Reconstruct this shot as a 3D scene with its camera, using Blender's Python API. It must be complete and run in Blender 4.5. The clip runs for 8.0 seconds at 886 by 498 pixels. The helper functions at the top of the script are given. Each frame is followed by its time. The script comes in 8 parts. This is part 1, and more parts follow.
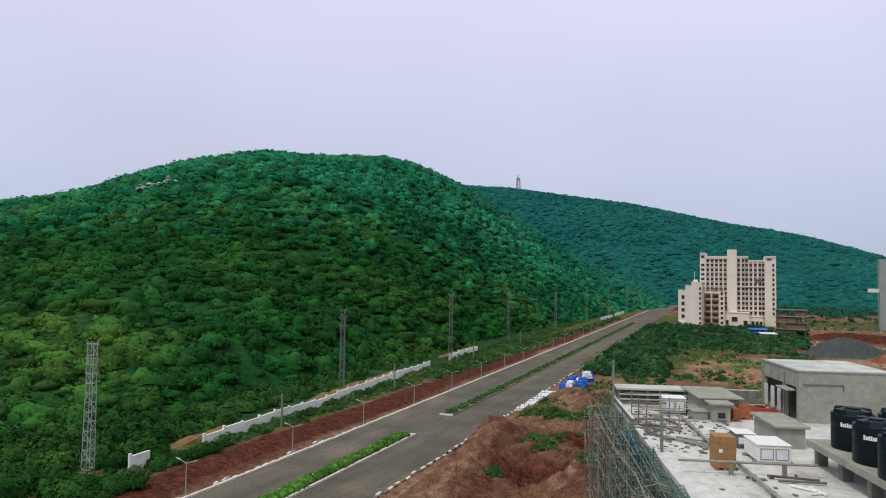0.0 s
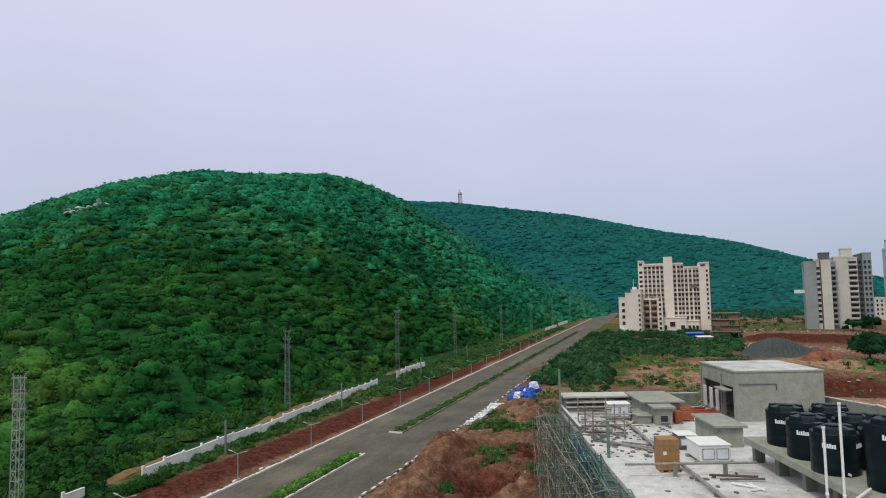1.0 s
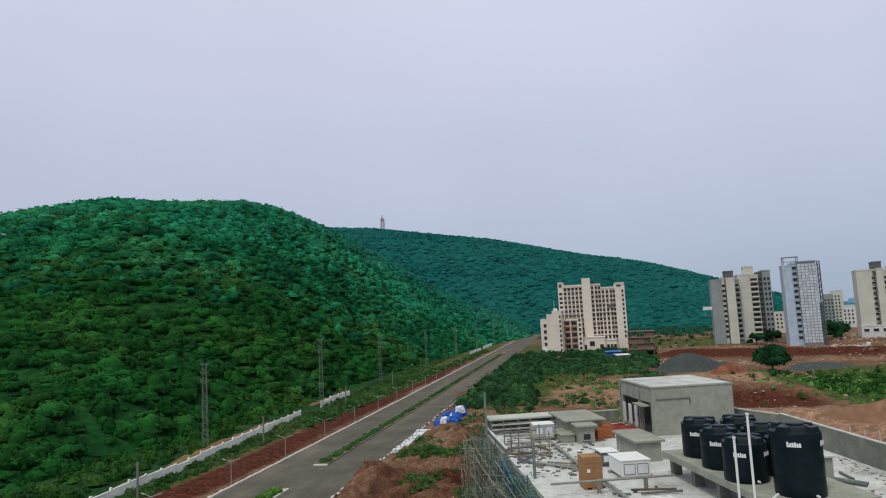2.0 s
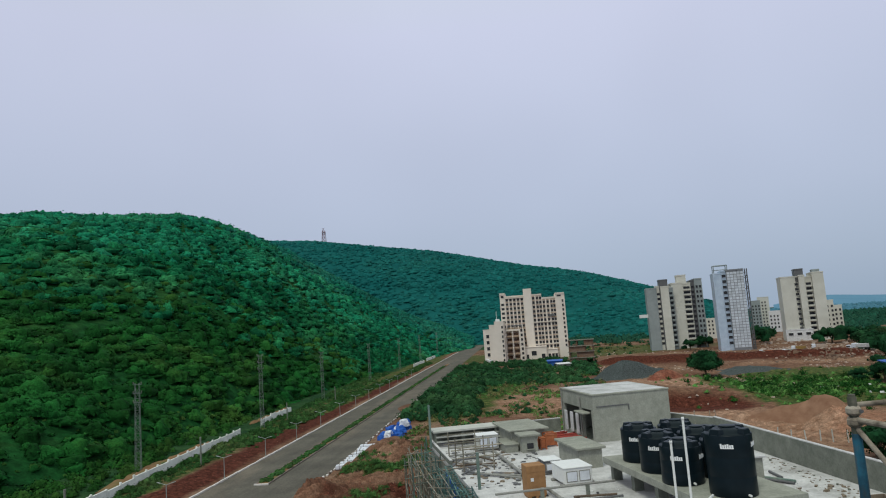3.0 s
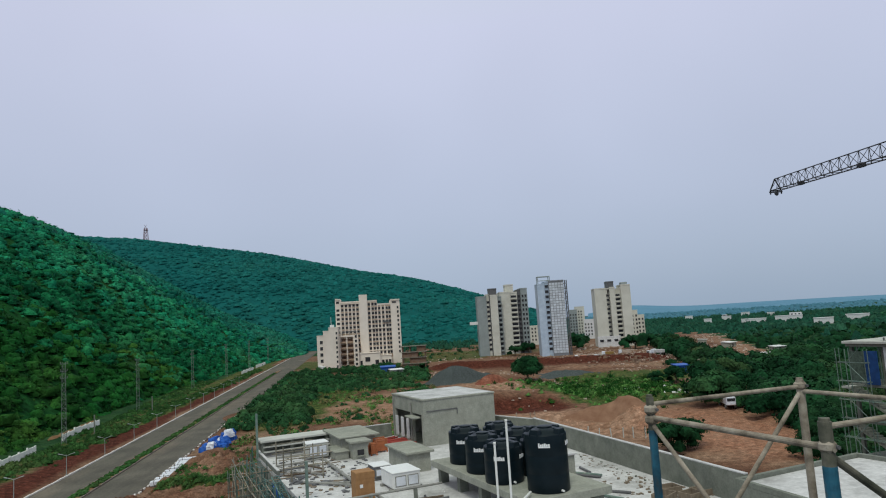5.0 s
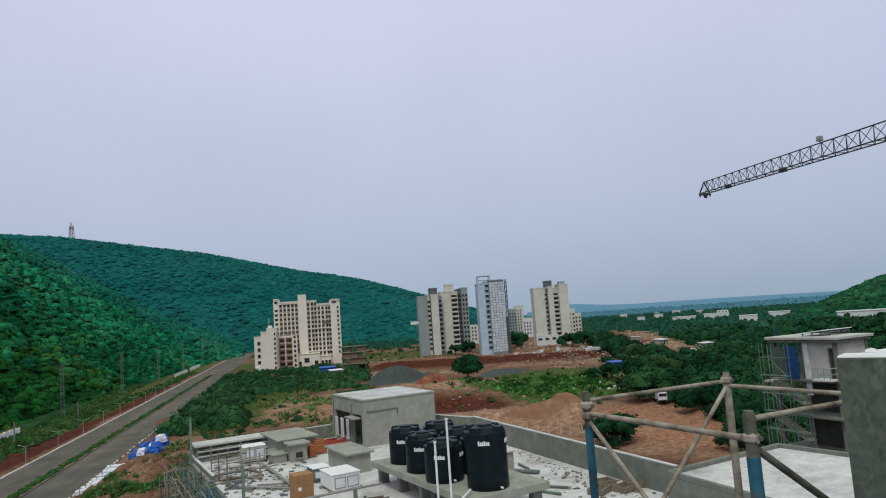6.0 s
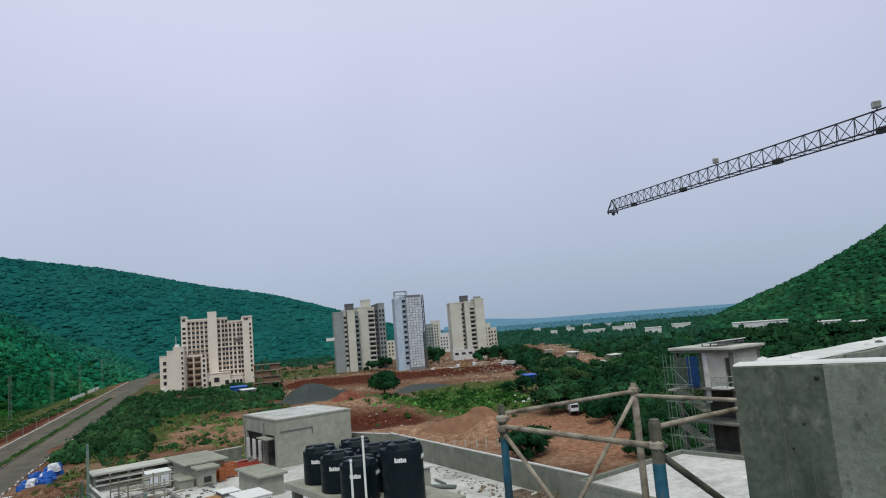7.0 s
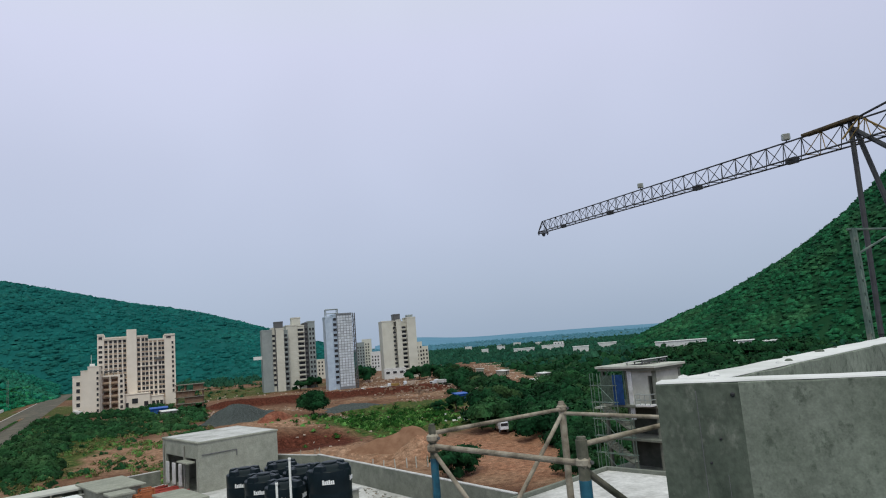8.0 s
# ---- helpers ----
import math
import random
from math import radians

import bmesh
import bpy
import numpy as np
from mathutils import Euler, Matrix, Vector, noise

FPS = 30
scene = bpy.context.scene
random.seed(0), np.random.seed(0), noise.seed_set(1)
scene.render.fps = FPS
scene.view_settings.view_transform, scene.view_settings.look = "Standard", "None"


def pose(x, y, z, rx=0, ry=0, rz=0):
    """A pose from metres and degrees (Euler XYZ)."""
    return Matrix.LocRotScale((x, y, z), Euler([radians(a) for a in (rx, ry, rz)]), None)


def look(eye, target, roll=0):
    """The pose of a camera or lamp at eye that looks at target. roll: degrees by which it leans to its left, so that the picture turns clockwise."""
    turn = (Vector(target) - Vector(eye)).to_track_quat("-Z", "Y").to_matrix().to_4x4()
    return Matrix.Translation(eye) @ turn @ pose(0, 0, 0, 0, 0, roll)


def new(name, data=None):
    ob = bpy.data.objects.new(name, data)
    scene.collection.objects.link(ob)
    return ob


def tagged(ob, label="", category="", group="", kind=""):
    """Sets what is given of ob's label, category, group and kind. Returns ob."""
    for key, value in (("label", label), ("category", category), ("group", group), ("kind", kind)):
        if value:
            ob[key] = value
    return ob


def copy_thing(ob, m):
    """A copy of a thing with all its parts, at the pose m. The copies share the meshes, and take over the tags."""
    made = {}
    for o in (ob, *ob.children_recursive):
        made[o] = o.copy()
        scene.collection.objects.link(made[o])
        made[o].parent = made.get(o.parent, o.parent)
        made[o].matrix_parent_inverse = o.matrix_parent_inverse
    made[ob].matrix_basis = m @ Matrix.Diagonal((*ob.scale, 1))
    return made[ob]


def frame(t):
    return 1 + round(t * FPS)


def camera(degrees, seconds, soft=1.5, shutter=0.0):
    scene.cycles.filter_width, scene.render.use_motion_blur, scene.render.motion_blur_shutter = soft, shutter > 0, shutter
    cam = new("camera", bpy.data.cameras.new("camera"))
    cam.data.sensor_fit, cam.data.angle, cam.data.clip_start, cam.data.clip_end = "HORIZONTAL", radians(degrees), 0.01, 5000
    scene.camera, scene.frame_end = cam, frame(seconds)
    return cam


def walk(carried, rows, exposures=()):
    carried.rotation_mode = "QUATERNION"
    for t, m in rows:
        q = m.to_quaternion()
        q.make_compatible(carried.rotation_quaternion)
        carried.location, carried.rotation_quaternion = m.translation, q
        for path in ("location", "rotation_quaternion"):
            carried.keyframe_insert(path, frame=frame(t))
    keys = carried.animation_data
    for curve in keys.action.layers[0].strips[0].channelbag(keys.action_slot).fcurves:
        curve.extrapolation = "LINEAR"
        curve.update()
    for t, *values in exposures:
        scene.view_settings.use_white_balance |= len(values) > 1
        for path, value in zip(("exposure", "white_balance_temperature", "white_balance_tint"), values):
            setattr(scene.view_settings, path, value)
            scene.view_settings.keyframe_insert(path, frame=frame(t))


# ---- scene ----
# ---- camera: held in the hand on a roof terrace, turning to the right ----
EYE = 24.0
cam = camera(67.99, 8.0, 1.1)
ROWS = [
    (0.0, 92.67, -0.88, 23.94),
    (0.5, 93.38, 0.00, 21.26),
    (1.0, 94.01, 1.23, 19.17),
    (1.5, 94.45, 1.85, 16.16),
    (1.7, 95.05, 2.31, 14.48),
    (2.8, 97.12, 3.82, 9.05),
    (3.0, 96.75, 4.03, 7.68),
    (3.5, 96.89, 4.01, 4.20),
    (4.0, 96.20, 3.69, 0.18),
    (4.5, 95.84, 3.45, -3.83),
    (4.7, 96.16, 3.48, -4.99),
    (5.8, 96.20, 3.98, -10.70),
    (6.0, 95.94, 4.00, -11.74),
    (6.5, 96.01, 4.71, -14.55),
    (7.0, 96.72, 4.71, -18.95),
    (7.5, 97.98, 4.55, -22.90),
    (8.0, 97.84, 4.61, -24.87),
]
walk(cam, [(t, pose(0, 0, EYE, tip, lean, turn)) for t, tip, lean, turn in ROWS],
     exposures=[(0.0, 0.12, 6500, 9), (1.7, -0.03, 6450, 6), (3.0, -0.15, 6270, 2), (6.0, -0.12, 6280, 3), (8.0, -0.05, 6310, 4)])

# ---- overcast daylight ----
world = bpy.data.worlds.new("overcast_sky")
scene.world = world
world.use_nodes = True
wt = world.node_tree
wt.nodes.clear()


def wnode(kind):
    return wt.nodes.new(kind)


SUN_ELEV, SUN_TURN = radians(58), radians(200)
sky = wnode("ShaderNodeTexSky")
sky.sky_type, sky.sun_disc, sky.sun_elevation, sky.sun_rotation = "NISHITA", False, SUN_ELEV, SUN_TURN
sky.air_density, sky.dust_density, sky.ozone_density = 1.0, 4.0, 2.0
coord = wnode("ShaderNodeTexCoord")
sep = wnode("ShaderNodeSeparateXYZ")
wt.links.new(coord.outputs["Generated"], sep.inputs[0])
ramp = wnode("ShaderNodeValToRGB")
ramp.color_ramp.elements[0].position, ramp.color_ramp.elements[0].color = 0.0, (0.41, 0.48, 0.62, 1)
ramp.color_ramp.elements[1].position, ramp.color_ramp.elements[1].color = 0.85, (0.80, 0.84, 0.76, 1)
mid = ramp.color_ramp.elements.new(0.42)
mid.color = (0.68, 0.67, 0.85, 1)
e = ramp.color_ramp.elements.new(0.16)
e.color = (0.54, 0.57, 0.73, 1)
wt.links.new(sep.outputs["Z"], ramp.inputs[0])
cloud = wnode("ShaderNodeTexNoise")
cloud.inputs["Scale"].default_value, cloud.inputs["Detail"].default_value = 1.6, 3
cloud.inputs["Roughness"].default_value = 0.45
wt.links.new(coord.outputs["Generated"], cloud.inputs["Vector"])
cr = wnode("ShaderNodeMapRange")
cr.inputs[1].default_value, cr.inputs[2].default_value = 0.3, 0.7
cr.inputs[3].default_value, cr.inputs[4].default_value = 0.93, 1.07
wt.links.new(cloud.outputs[0], cr.inputs[0])
veil = wnode("ShaderNodeVectorMath")
veil.operation = "SCALE"
wt.links.new(ramp.outputs[0], veil.inputs[0])
wt.links.new(cr.outputs[0], veil.inputs["Scale"])
bg_sky, bg_cloud, add, out = wnode("ShaderNodeBackground"), wnode("ShaderNodeBackground"), wnode("ShaderNodeAddShader"), wnode("ShaderNodeOutputWorld")
bg_sky.inputs["Strength"].default_value = 0.012
bg_cloud.inputs["Strength"].default_value = 0.93
wt.links.new(sky.outputs[0], bg_sky.inputs["Color"])
wt.links.new(veil.outputs[0], bg_cloud.inputs["Color"])
wt.links.new(bg_sky.outputs[0], add.inputs[0])
wt.links.new(bg_cloud.outputs[0], add.inputs[1])
wt.links.new(add.outputs[0], out.inputs["Surface"])

sun = new("sun", bpy.data.lights.new("sun", "SUN"))
sun.data.energy, sun.data.angle, sun.data.color = 1.35, radians(9), (1.0, 0.97, 0.86)
sun.matrix_world = look((0, 0, 0), (-math.sin(SUN_TURN) * math.cos(SUN_ELEV), -math.cos(SUN_TURN) * math.cos(SUN_ELEV), -math.sin(SUN_ELEV)))

# ---- materials ----
def material(name, stops, scale=1.0, detail=6, rough=0.85, bump=0.2, bump_scale=None, metal=0.0, per_object=0.0, per_island=0.0,
             stain=None, stain_scale=0.3, stain_amount=0.5, stain_span=(0.48, 0.66), space="Object", stretch=(1, 1, 1), gloss=0.3):
    """A noise-driven surface: stops is a list of (position, colour); a second, larger noise lays stains over it."""
    m = bpy.data.materials.new(name)
    m.use_nodes = True
    nt = m.node_tree
    bsdf = nt.nodes["Principled BSDF"]
    bsdf.inputs["Roughness"].default_value, bsdf.inputs["Metallic"].default_value = rough, metal
    bsdf.inputs["Specular IOR Level"].default_value = gloss
    tc = nt.nodes.new("ShaderNodeTexCoord")
    vec = tc.outputs["Object"]
    if space == "World":
        vec = nt.nodes.new("ShaderNodeNewGeometry").outputs["Position"]
    mp = nt.nodes.new("ShaderNodeMapping")
    mp.inputs["Scale"].default_value = stretch
    nt.links.new(vec, mp.inputs[0])
    vec = mp.outputs[0]
    nz = nt.nodes.new("ShaderNodeTexNoise")
    nz.inputs["Scale"].default_value, nz.inputs["Detail"].default_value = scale, detail
    nz.inputs["Roughness"].default_value = 0.62
    nt.links.new(vec, nz.inputs["Vector"])
    rp = nt.nodes.new("ShaderNodeValToRGB")
    els = rp.color_ramp.elements
    while len(els) < len(stops):
        els.new(0.5)
    for el, (pos, col) in zip(els, stops):
        el.position, el.color = pos, (*col, 1)
    nt.links.new(nz.outputs[0], rp.inputs[0])
    col = rp.outputs[0]
    if stain:
        n2 = nt.nodes.new("ShaderNodeTexNoise")
        n2.inputs["Scale"].default_value, n2.inputs["Detail"].default_value = stain_scale, 5
        n2.inputs["Roughness"].default_value = 0.7
        nt.links.new(vec, n2.inputs["Vector"])
        mr = nt.nodes.new("ShaderNodeMapRange")
        mr.inputs[1].default_value, mr.inputs[2].default_value = stain_span
        mr.inputs[4].default_value = stain_amount
        nt.links.new(n2.outputs[0], mr.inputs[0])
        mx = nt.nodes.new("ShaderNodeMix")
        mx.data_type = "RGBA"
        nt.links.new(mr.outputs[0], mx.inputs[0])
        nt.links.new(col, mx.inputs[6])
        mx.inputs[7].default_value = (*stain, 1)
        col = mx.outputs[2]
    for amount, source in ((per_object, "obj"), (per_island, "isl")):
        if amount:
            src = nt.nodes.new("ShaderNodeObjectInfo").outputs["Random"] if source == "obj" else nt.nodes.new("ShaderNodeNewGeometry").outputs["Random Per Island"]
            mr = nt.nodes.new("ShaderNodeMapRange")
            mr.inputs[3].default_value, mr.inputs[4].default_value = 1 - amount, 1 + amount
            nt.links.new(src, mr.inputs[0])
            sc = nt.nodes.new("ShaderNodeVectorMath")
            sc.operation = "SCALE"
            nt.links.new(col, sc.inputs[0])
            nt.links.new(mr.outputs[0], sc.inputs["Scale"])
            col = sc.outputs[0]
    nt.links.new(col, bsdf.inputs["Base Color"])
    if bump:
        bn = nt.nodes.new("ShaderNodeTexNoise")
        bn.inputs["Scale"].default_value, bn.inputs["Detail"].default_value = bump_scale or scale * 3, 5
        nt.links.new(vec, bn.inputs["Vector"])
        bp = nt.nodes.new("ShaderNodeBump")
        bp.inputs["Strength"].default_value = bump
        bp.inputs["Distance"].default_value = 0.3 / (bump_scale or scale * 3)
        nt.links.new(bn.outputs[0], bp.inputs["Height"])
        nt.links.new(bp.outputs[0], bsdf.inputs["Normal"])
    return m


def plain(name, col, rough=0.6, metal=0.0, vary=0.12, scale=4.0):
    lo, hi = tuple(c * (1 - vary) for c in col), tuple(min(1, c * (1 + vary)) for c in col)
    return material(name, [(0.3, lo), (0.7, hi)], scale, 4, rough, 0.08, None, metal)


CONCRETE = material("raw_concrete", [(0.3, (0.13, 0.14, 0.115)), (0.7, (0.22, 0.23, 0.195))], 1.2, 8, 0.9, 0.25, 14, stain=(0.13, 0.14, 0.125), stain_scale=0.5, stain_amount=0.55)
PLASTER = material("grey_plaster", [(0.3, (0.255, 0.258, 0.218)), (0.7, (0.34, 0.342, 0.292))], 0.8, 8, 0.92, 0.15, 20, stain=(0.16, 0.175, 0.145), stain_scale=0.35, stain_amount=0.4)
SLAB_TOP = material("cement_screed", [(0.30, (0.36, 0.35, 0.34)), (0.46, (0.52, 0.51, 0.505)), (0.75, (0.64, 0.625, 0.625))], 0.4, 9, 0.85, 0.15, 20, stain=(0.20, 0.185, 0.175), stain_scale=0.3, stain_amount=0.6, stain_span=(0.58, 0.70))
SCREED_WHITE = material("weathered_white_screed", [(0.3, (0.40, 0.40, 0.39)), (0.7, (0.62, 0.61, 0.62))], 0.8, 9, 0.85, 0.15, 18, stain=(0.22, 0.22, 0.21), stain_scale=0.5, stain_amount=0.6)
WHITEWASH = material("whitewashed_cement", [(0.3, (0.60, 0.60, 0.60)), (0.7, (0.78, 0.77, 0.78))], 2.0, 6, 0.85, 0.15, 18, stain=(0.40, 0.40, 0.38), stain_scale=1.2, stain_amount=0.5)
ASPHALT = material("worn_asphalt", [(0.3, (0.074, 0.068, 0.054)), (0.7, (0.112, 0.100, 0.080))], 0.5, 8, 0.9, 0.1, 30, stain=(0.175, 0.14, 0.105), stain_scale=0.09, stain_amount=0.6, stretch=(1, 0.16, 1))
KERB_WHITE = plain("kerb_white_paint", (0.62, 0.58, 0.55), 0.8, vary=0.2)
KERB_DARK = plain("kerb_dark_stone", (0.16, 0.13, 0.11), 0.85, vary=0.2)
WALL_WHITE = material("boundary_wall_paint", [(0.3, (0.76, 0.76, 0.71)), (0.7, (0.86, 0.85, 0.81))], 0.6, 6, 0.85, 0.1, 6, stain=(0.40, 0.42, 0.36), stain_scale=0.25, stain_amount=0.4)
RED_SOIL = material("red_laterite_soil", [(0.25, (0.11, 0.034, 0.022)), (0.5, (0.19, 0.065, 0.042)), (0.75, (0.31, 0.15, 0.10))], 0.25, 9, 0.95, 0.6, 1.2, stain=(0.30, 0.17, 0.12), stain_scale=0.05, stain_amount=0.5, space="World", gloss=0.05)
SANDY = material("sandy_trodden_earth", [(0.3, (0.13, 0.075, 0.04)), (0.5, (0.22, 0.13, 0.07)), (0.7, (0.12, 0.12, 0.045))], 0.35, 8, 0.95, 0.5, 1.2, space="World", gloss=0.05)
SANDY_PALE = material("loose_tan_sand", [(0.3, (0.17, 0.088, 0.055)), (0.7, (0.28, 0.165, 0.108))], 0.4, 9, 0.95, 0.6, 2.0, space="World", gloss=0.05)
NAVY = plain("navy_sheeting", (0.012, 0.05, 0.17), 0.6, vary=0.3, scale=1.5)
GRAVEL = material("grey_gravel", [(0.3, (0.045, 0.054, 0.054)), (0.7, (0.088, 0.100, 0.100))], 2.0, 8, 0.95, 0.5, 4, space="World", gloss=0.05)
BARK = material("bark", [(0.3, (0.07, 0.05, 0.035)), (0.7, (0.16, 0.12, 0.09))], 3, 6, 0.95, 0.4)
TIMBER = material("weathered_site_timber", [(0.3, (0.12, 0.095, 0.07)), (0.7, (0.26, 0.205, 0.15))], 3, 6, 0.9, 0.3, stretch=(1, 6, 1))
STEEL = material("galvanised_steel", [(0.3, (0.28, 0.31, 0.30)), (0.7, (0.42, 0.45, 0.44))], 1.5, 5, 0.55, 0.1, metal=0.4)
CREAM = material("cream_facade_paint", [(0.3, (0.72, 0.64, 0.56)), (0.7, (0.82, 0.74, 0.66))], 0.15, 6, 0.85, 0.03, 2, stain=(0.62, 0.55, 0.48), stain_scale=0.08, stain_amount=0.35)
TOWER_CREAM = material("tower_cream_paint", [(0.3, (0.56, 0.545, 0.48)), (0.7, (0.68, 0.66, 0.59))], 0.12, 6, 0.85, 0.03, 2, stain=(0.45, 0.42, 0.35), stain_scale=0.07, stain_amount=0.4)
TOWER_GREY = material("bare_tower_concrete", [(0.3, (0.24, 0.27, 0.27)), (0.7, (0.34, 0.37, 0.37))], 0.12, 7, 0.9, 0.05, 2, stain=(0.2, 0.22, 0.22), stain_scale=0.1, stain_amount=0.4)
TAN_PANEL = material("tan_render", [(0.3, (0.38, 0.27, 0.19)), (0.7, (0.47, 0.35, 0.26))], 0.5, 6, 0.85, 0.05, 3)
DARK_GLASS = plain("dark_window_glass", (0.035, 0.035, 0.04), 0.25, vary=0.3)
BLUE_GLASS = material("pale_blue_cladding", [(0.3, (0.36, 0.44, 0.55)), (0.7, (0.50, 0.58, 0.68))], 0.4, 5, 0.35, 0.05, per_object=0.12)
JOINT_GREY = plain("grey_panel_joint", (0.21, 0.22, 0.24), 0.8)
WHITE_PANEL = material("white_blue_panels", [(0.3, (0.50, 0.54, 0.60)), (0.7, (0.64, 0.67, 0.72))], 0.4, 5, 0.4, 0.05, per_object=0.16)
TANK_BLACK = material("black_polyethylene", [(0.3, (0.003, 0.008, 0.012)), (0.7, (0.006, 0.013, 0.018))], 2.5, 5, 0.38, 0.05, 8, stain=(0.010, 0.018, 0.024), stain_scale=0.8, stain_amount=0.25, gloss=0.16)
LABEL_WHITE = plain("white_label", (0.75, 0.75, 0.75), 0.5, vary=0.05)
CARDBOARD = material("brown_cardboard", [(0.3, (0.27, 0.14, 0.06)), (0.7, (0.36, 0.20, 0.09))], 3, 5, 0.9, 0.05, stain=(0.2, 0.1, 0.05), stain_scale=1.2, stain_amount=0.4)
WHITE_METAL = plain("white_sheet_metal", (0.74, 0.74, 0.73), 0.45, vary=0.06)
PVC = plain("white_pvc", (0.72, 0.72, 0.70), 0.4, vary=0.08)
PIPE_GREY = plain("grey_pipe", (0.25, 0.245, 0.225), 0.6, vary=0.2)
SCAF_GREEN = material("painted_scaffold_steel", [(0.3, (0.075, 0.125, 0.11)), (0.55, (0.14, 0.19, 0.165)), (0.75, (0.30, 0.29, 0.24))], 2.2, 6, 0.6, 0.15, per_object=0.35)
SCAF_BLUE = material("chipped_blue_paint", [(0.36, (0.045, 0.042, 0.035)), (0.48, (0.02, 0.075, 0.12)), (0.60, (0.03, 0.13, 0.20)), (0.72, (0.12, 0.105, 0.08))], 5, 8, 0.55, 0.2)
SCAF_RUST = material("rusty_scaffold_steel", [(0.3, (0.10, 0.09, 0.065)), (0.5, (0.20, 0.18, 0.14)), (0.72, (0.36, 0.33, 0.27))], 2.5, 7, 0.8, 0.3, 12, per_object=0.4)
RAW_BRICK = material("raw_brickwork", [(0.3, (0.13, 0.075, 0.05)), (0.7, (0.24, 0.15, 0.10))], 1.5, 8, 0.95, 0.3, 6, stain=(0.25, 0.23, 0.2), stain_scale=0.4, stain_amount=0.4)
SCAF_TEAL = material("teal_scaffold_paint", [(0.3, (0.045, 0.11, 0.105)), (0.55, (0.085, 0.165, 0.15)), (0.75, (0.20, 0.25, 0.215))], 2.5, 6, 0.6, 0.15, per_object=0.35)
DRY_GRASS_RAMP = ((0.065, 0.070, 0.024), (0.125, 0.115, 0.046), (0.19, 0.155, 0.075))
SCAF_CEMENT = material("cement_crusted_steel", [(0.33, (0.09, 0.075, 0.055)), (0.48, (0.25, 0.21, 0.165)), (0.7, (0.46, 0.41, 0.34))], 9, 9, 0.85, 0.7, 40)
SCAF_DARK = material("dirty_old_scaffold_steel", [(0.33, (0.045, 0.048, 0.036)), (0.5, (0.095, 0.095, 0.072)), (0.72, (0.22, 0.20, 0.16))], 7, 9, 0.8, 0.5, 40)
ORANGE = plain("orange_red_paint", (0.34, 0.11, 0.045), 0.7, vary=0.25)
RED_STEEL = plain("red_oxide_steel", (0.30, 0.05, 0.04), 0.7, vary=0.25)
TARP_BLUE = plain("blue_tarpaulin", (0.02, 0.10, 0.42), 0.5, vary=0.3, scale=1.5)
TARP_WHITE = plain("white_sacking", (0.66, 0.68, 0.74), 0.7, vary=0.15, scale=2)
CRANE_DARK = plain("near_black_crane_steel", (0.035, 0.036, 0.042), 0.55, vary=0.3)
PYLON_GREY = plain("dull_pylon_steel", (0.15, 0.18, 0.16), 0.7, vary=0.2)
YELLOW = plain("crane_yellow", (0.24, 0.15, 0.045), 0.55, vary=0.2)
RUSTY_PLATE = material("rusty_yellow_plate", [(0.35, (0.055, 0.045, 0.035)), (0.6, (0.12, 0.085, 0.045)), (0.75, (0.26, 0.17, 0.05))], 3.0, 7, 0.7, 0.3)
CRANE_GREY = plain("dark_crane_steel", (0.12, 0.12, 0.125), 0.55, vary=0.25)
MAST_PAINT = plain("mast_steel", (0.20, 0.10, 0.11), 0.6, vary=0.3)
BOULDER = plain("pale_broken_stone", (0.42, 0.33, 0.27), 0.9, vary=0.25)


def grainy(m, *layers):
    """Adds finer unevenness to a material's colour: each layer is (scale, darkest, lightest)."""
    nt = m.node_tree
    base = nt.nodes["Principled BSDF"].inputs["Base Color"]
    geo = nt.nodes.new("ShaderNodeNewGeometry")
    for scale, low, high in layers:
        clump, span, scaled = (nt.nodes.new("ShaderNode" + k) for k in ("TexNoise", "MapRange", "VectorMath"))
        clump.inputs["Scale"].default_value, clump.inputs["Detail"].default_value = scale, 4
        span.inputs[1].default_value, span.inputs[2].default_value = 0.34, 0.66
        span.inputs[3].default_value, span.inputs[4].default_value = low, high
        scaled.operation = "SCALE"
        nt.links.new(geo.outputs["Position"], clump.inputs["Vector"])
        nt.links.new(clump.outputs[0], span.inputs[0])
        nt.links.new(base.links[0].from_socket, scaled.inputs[0])
        nt.links.new(span.outputs[0], scaled.inputs["Scale"])
        nt.links.new(scaled.outputs[0], base)
    return m


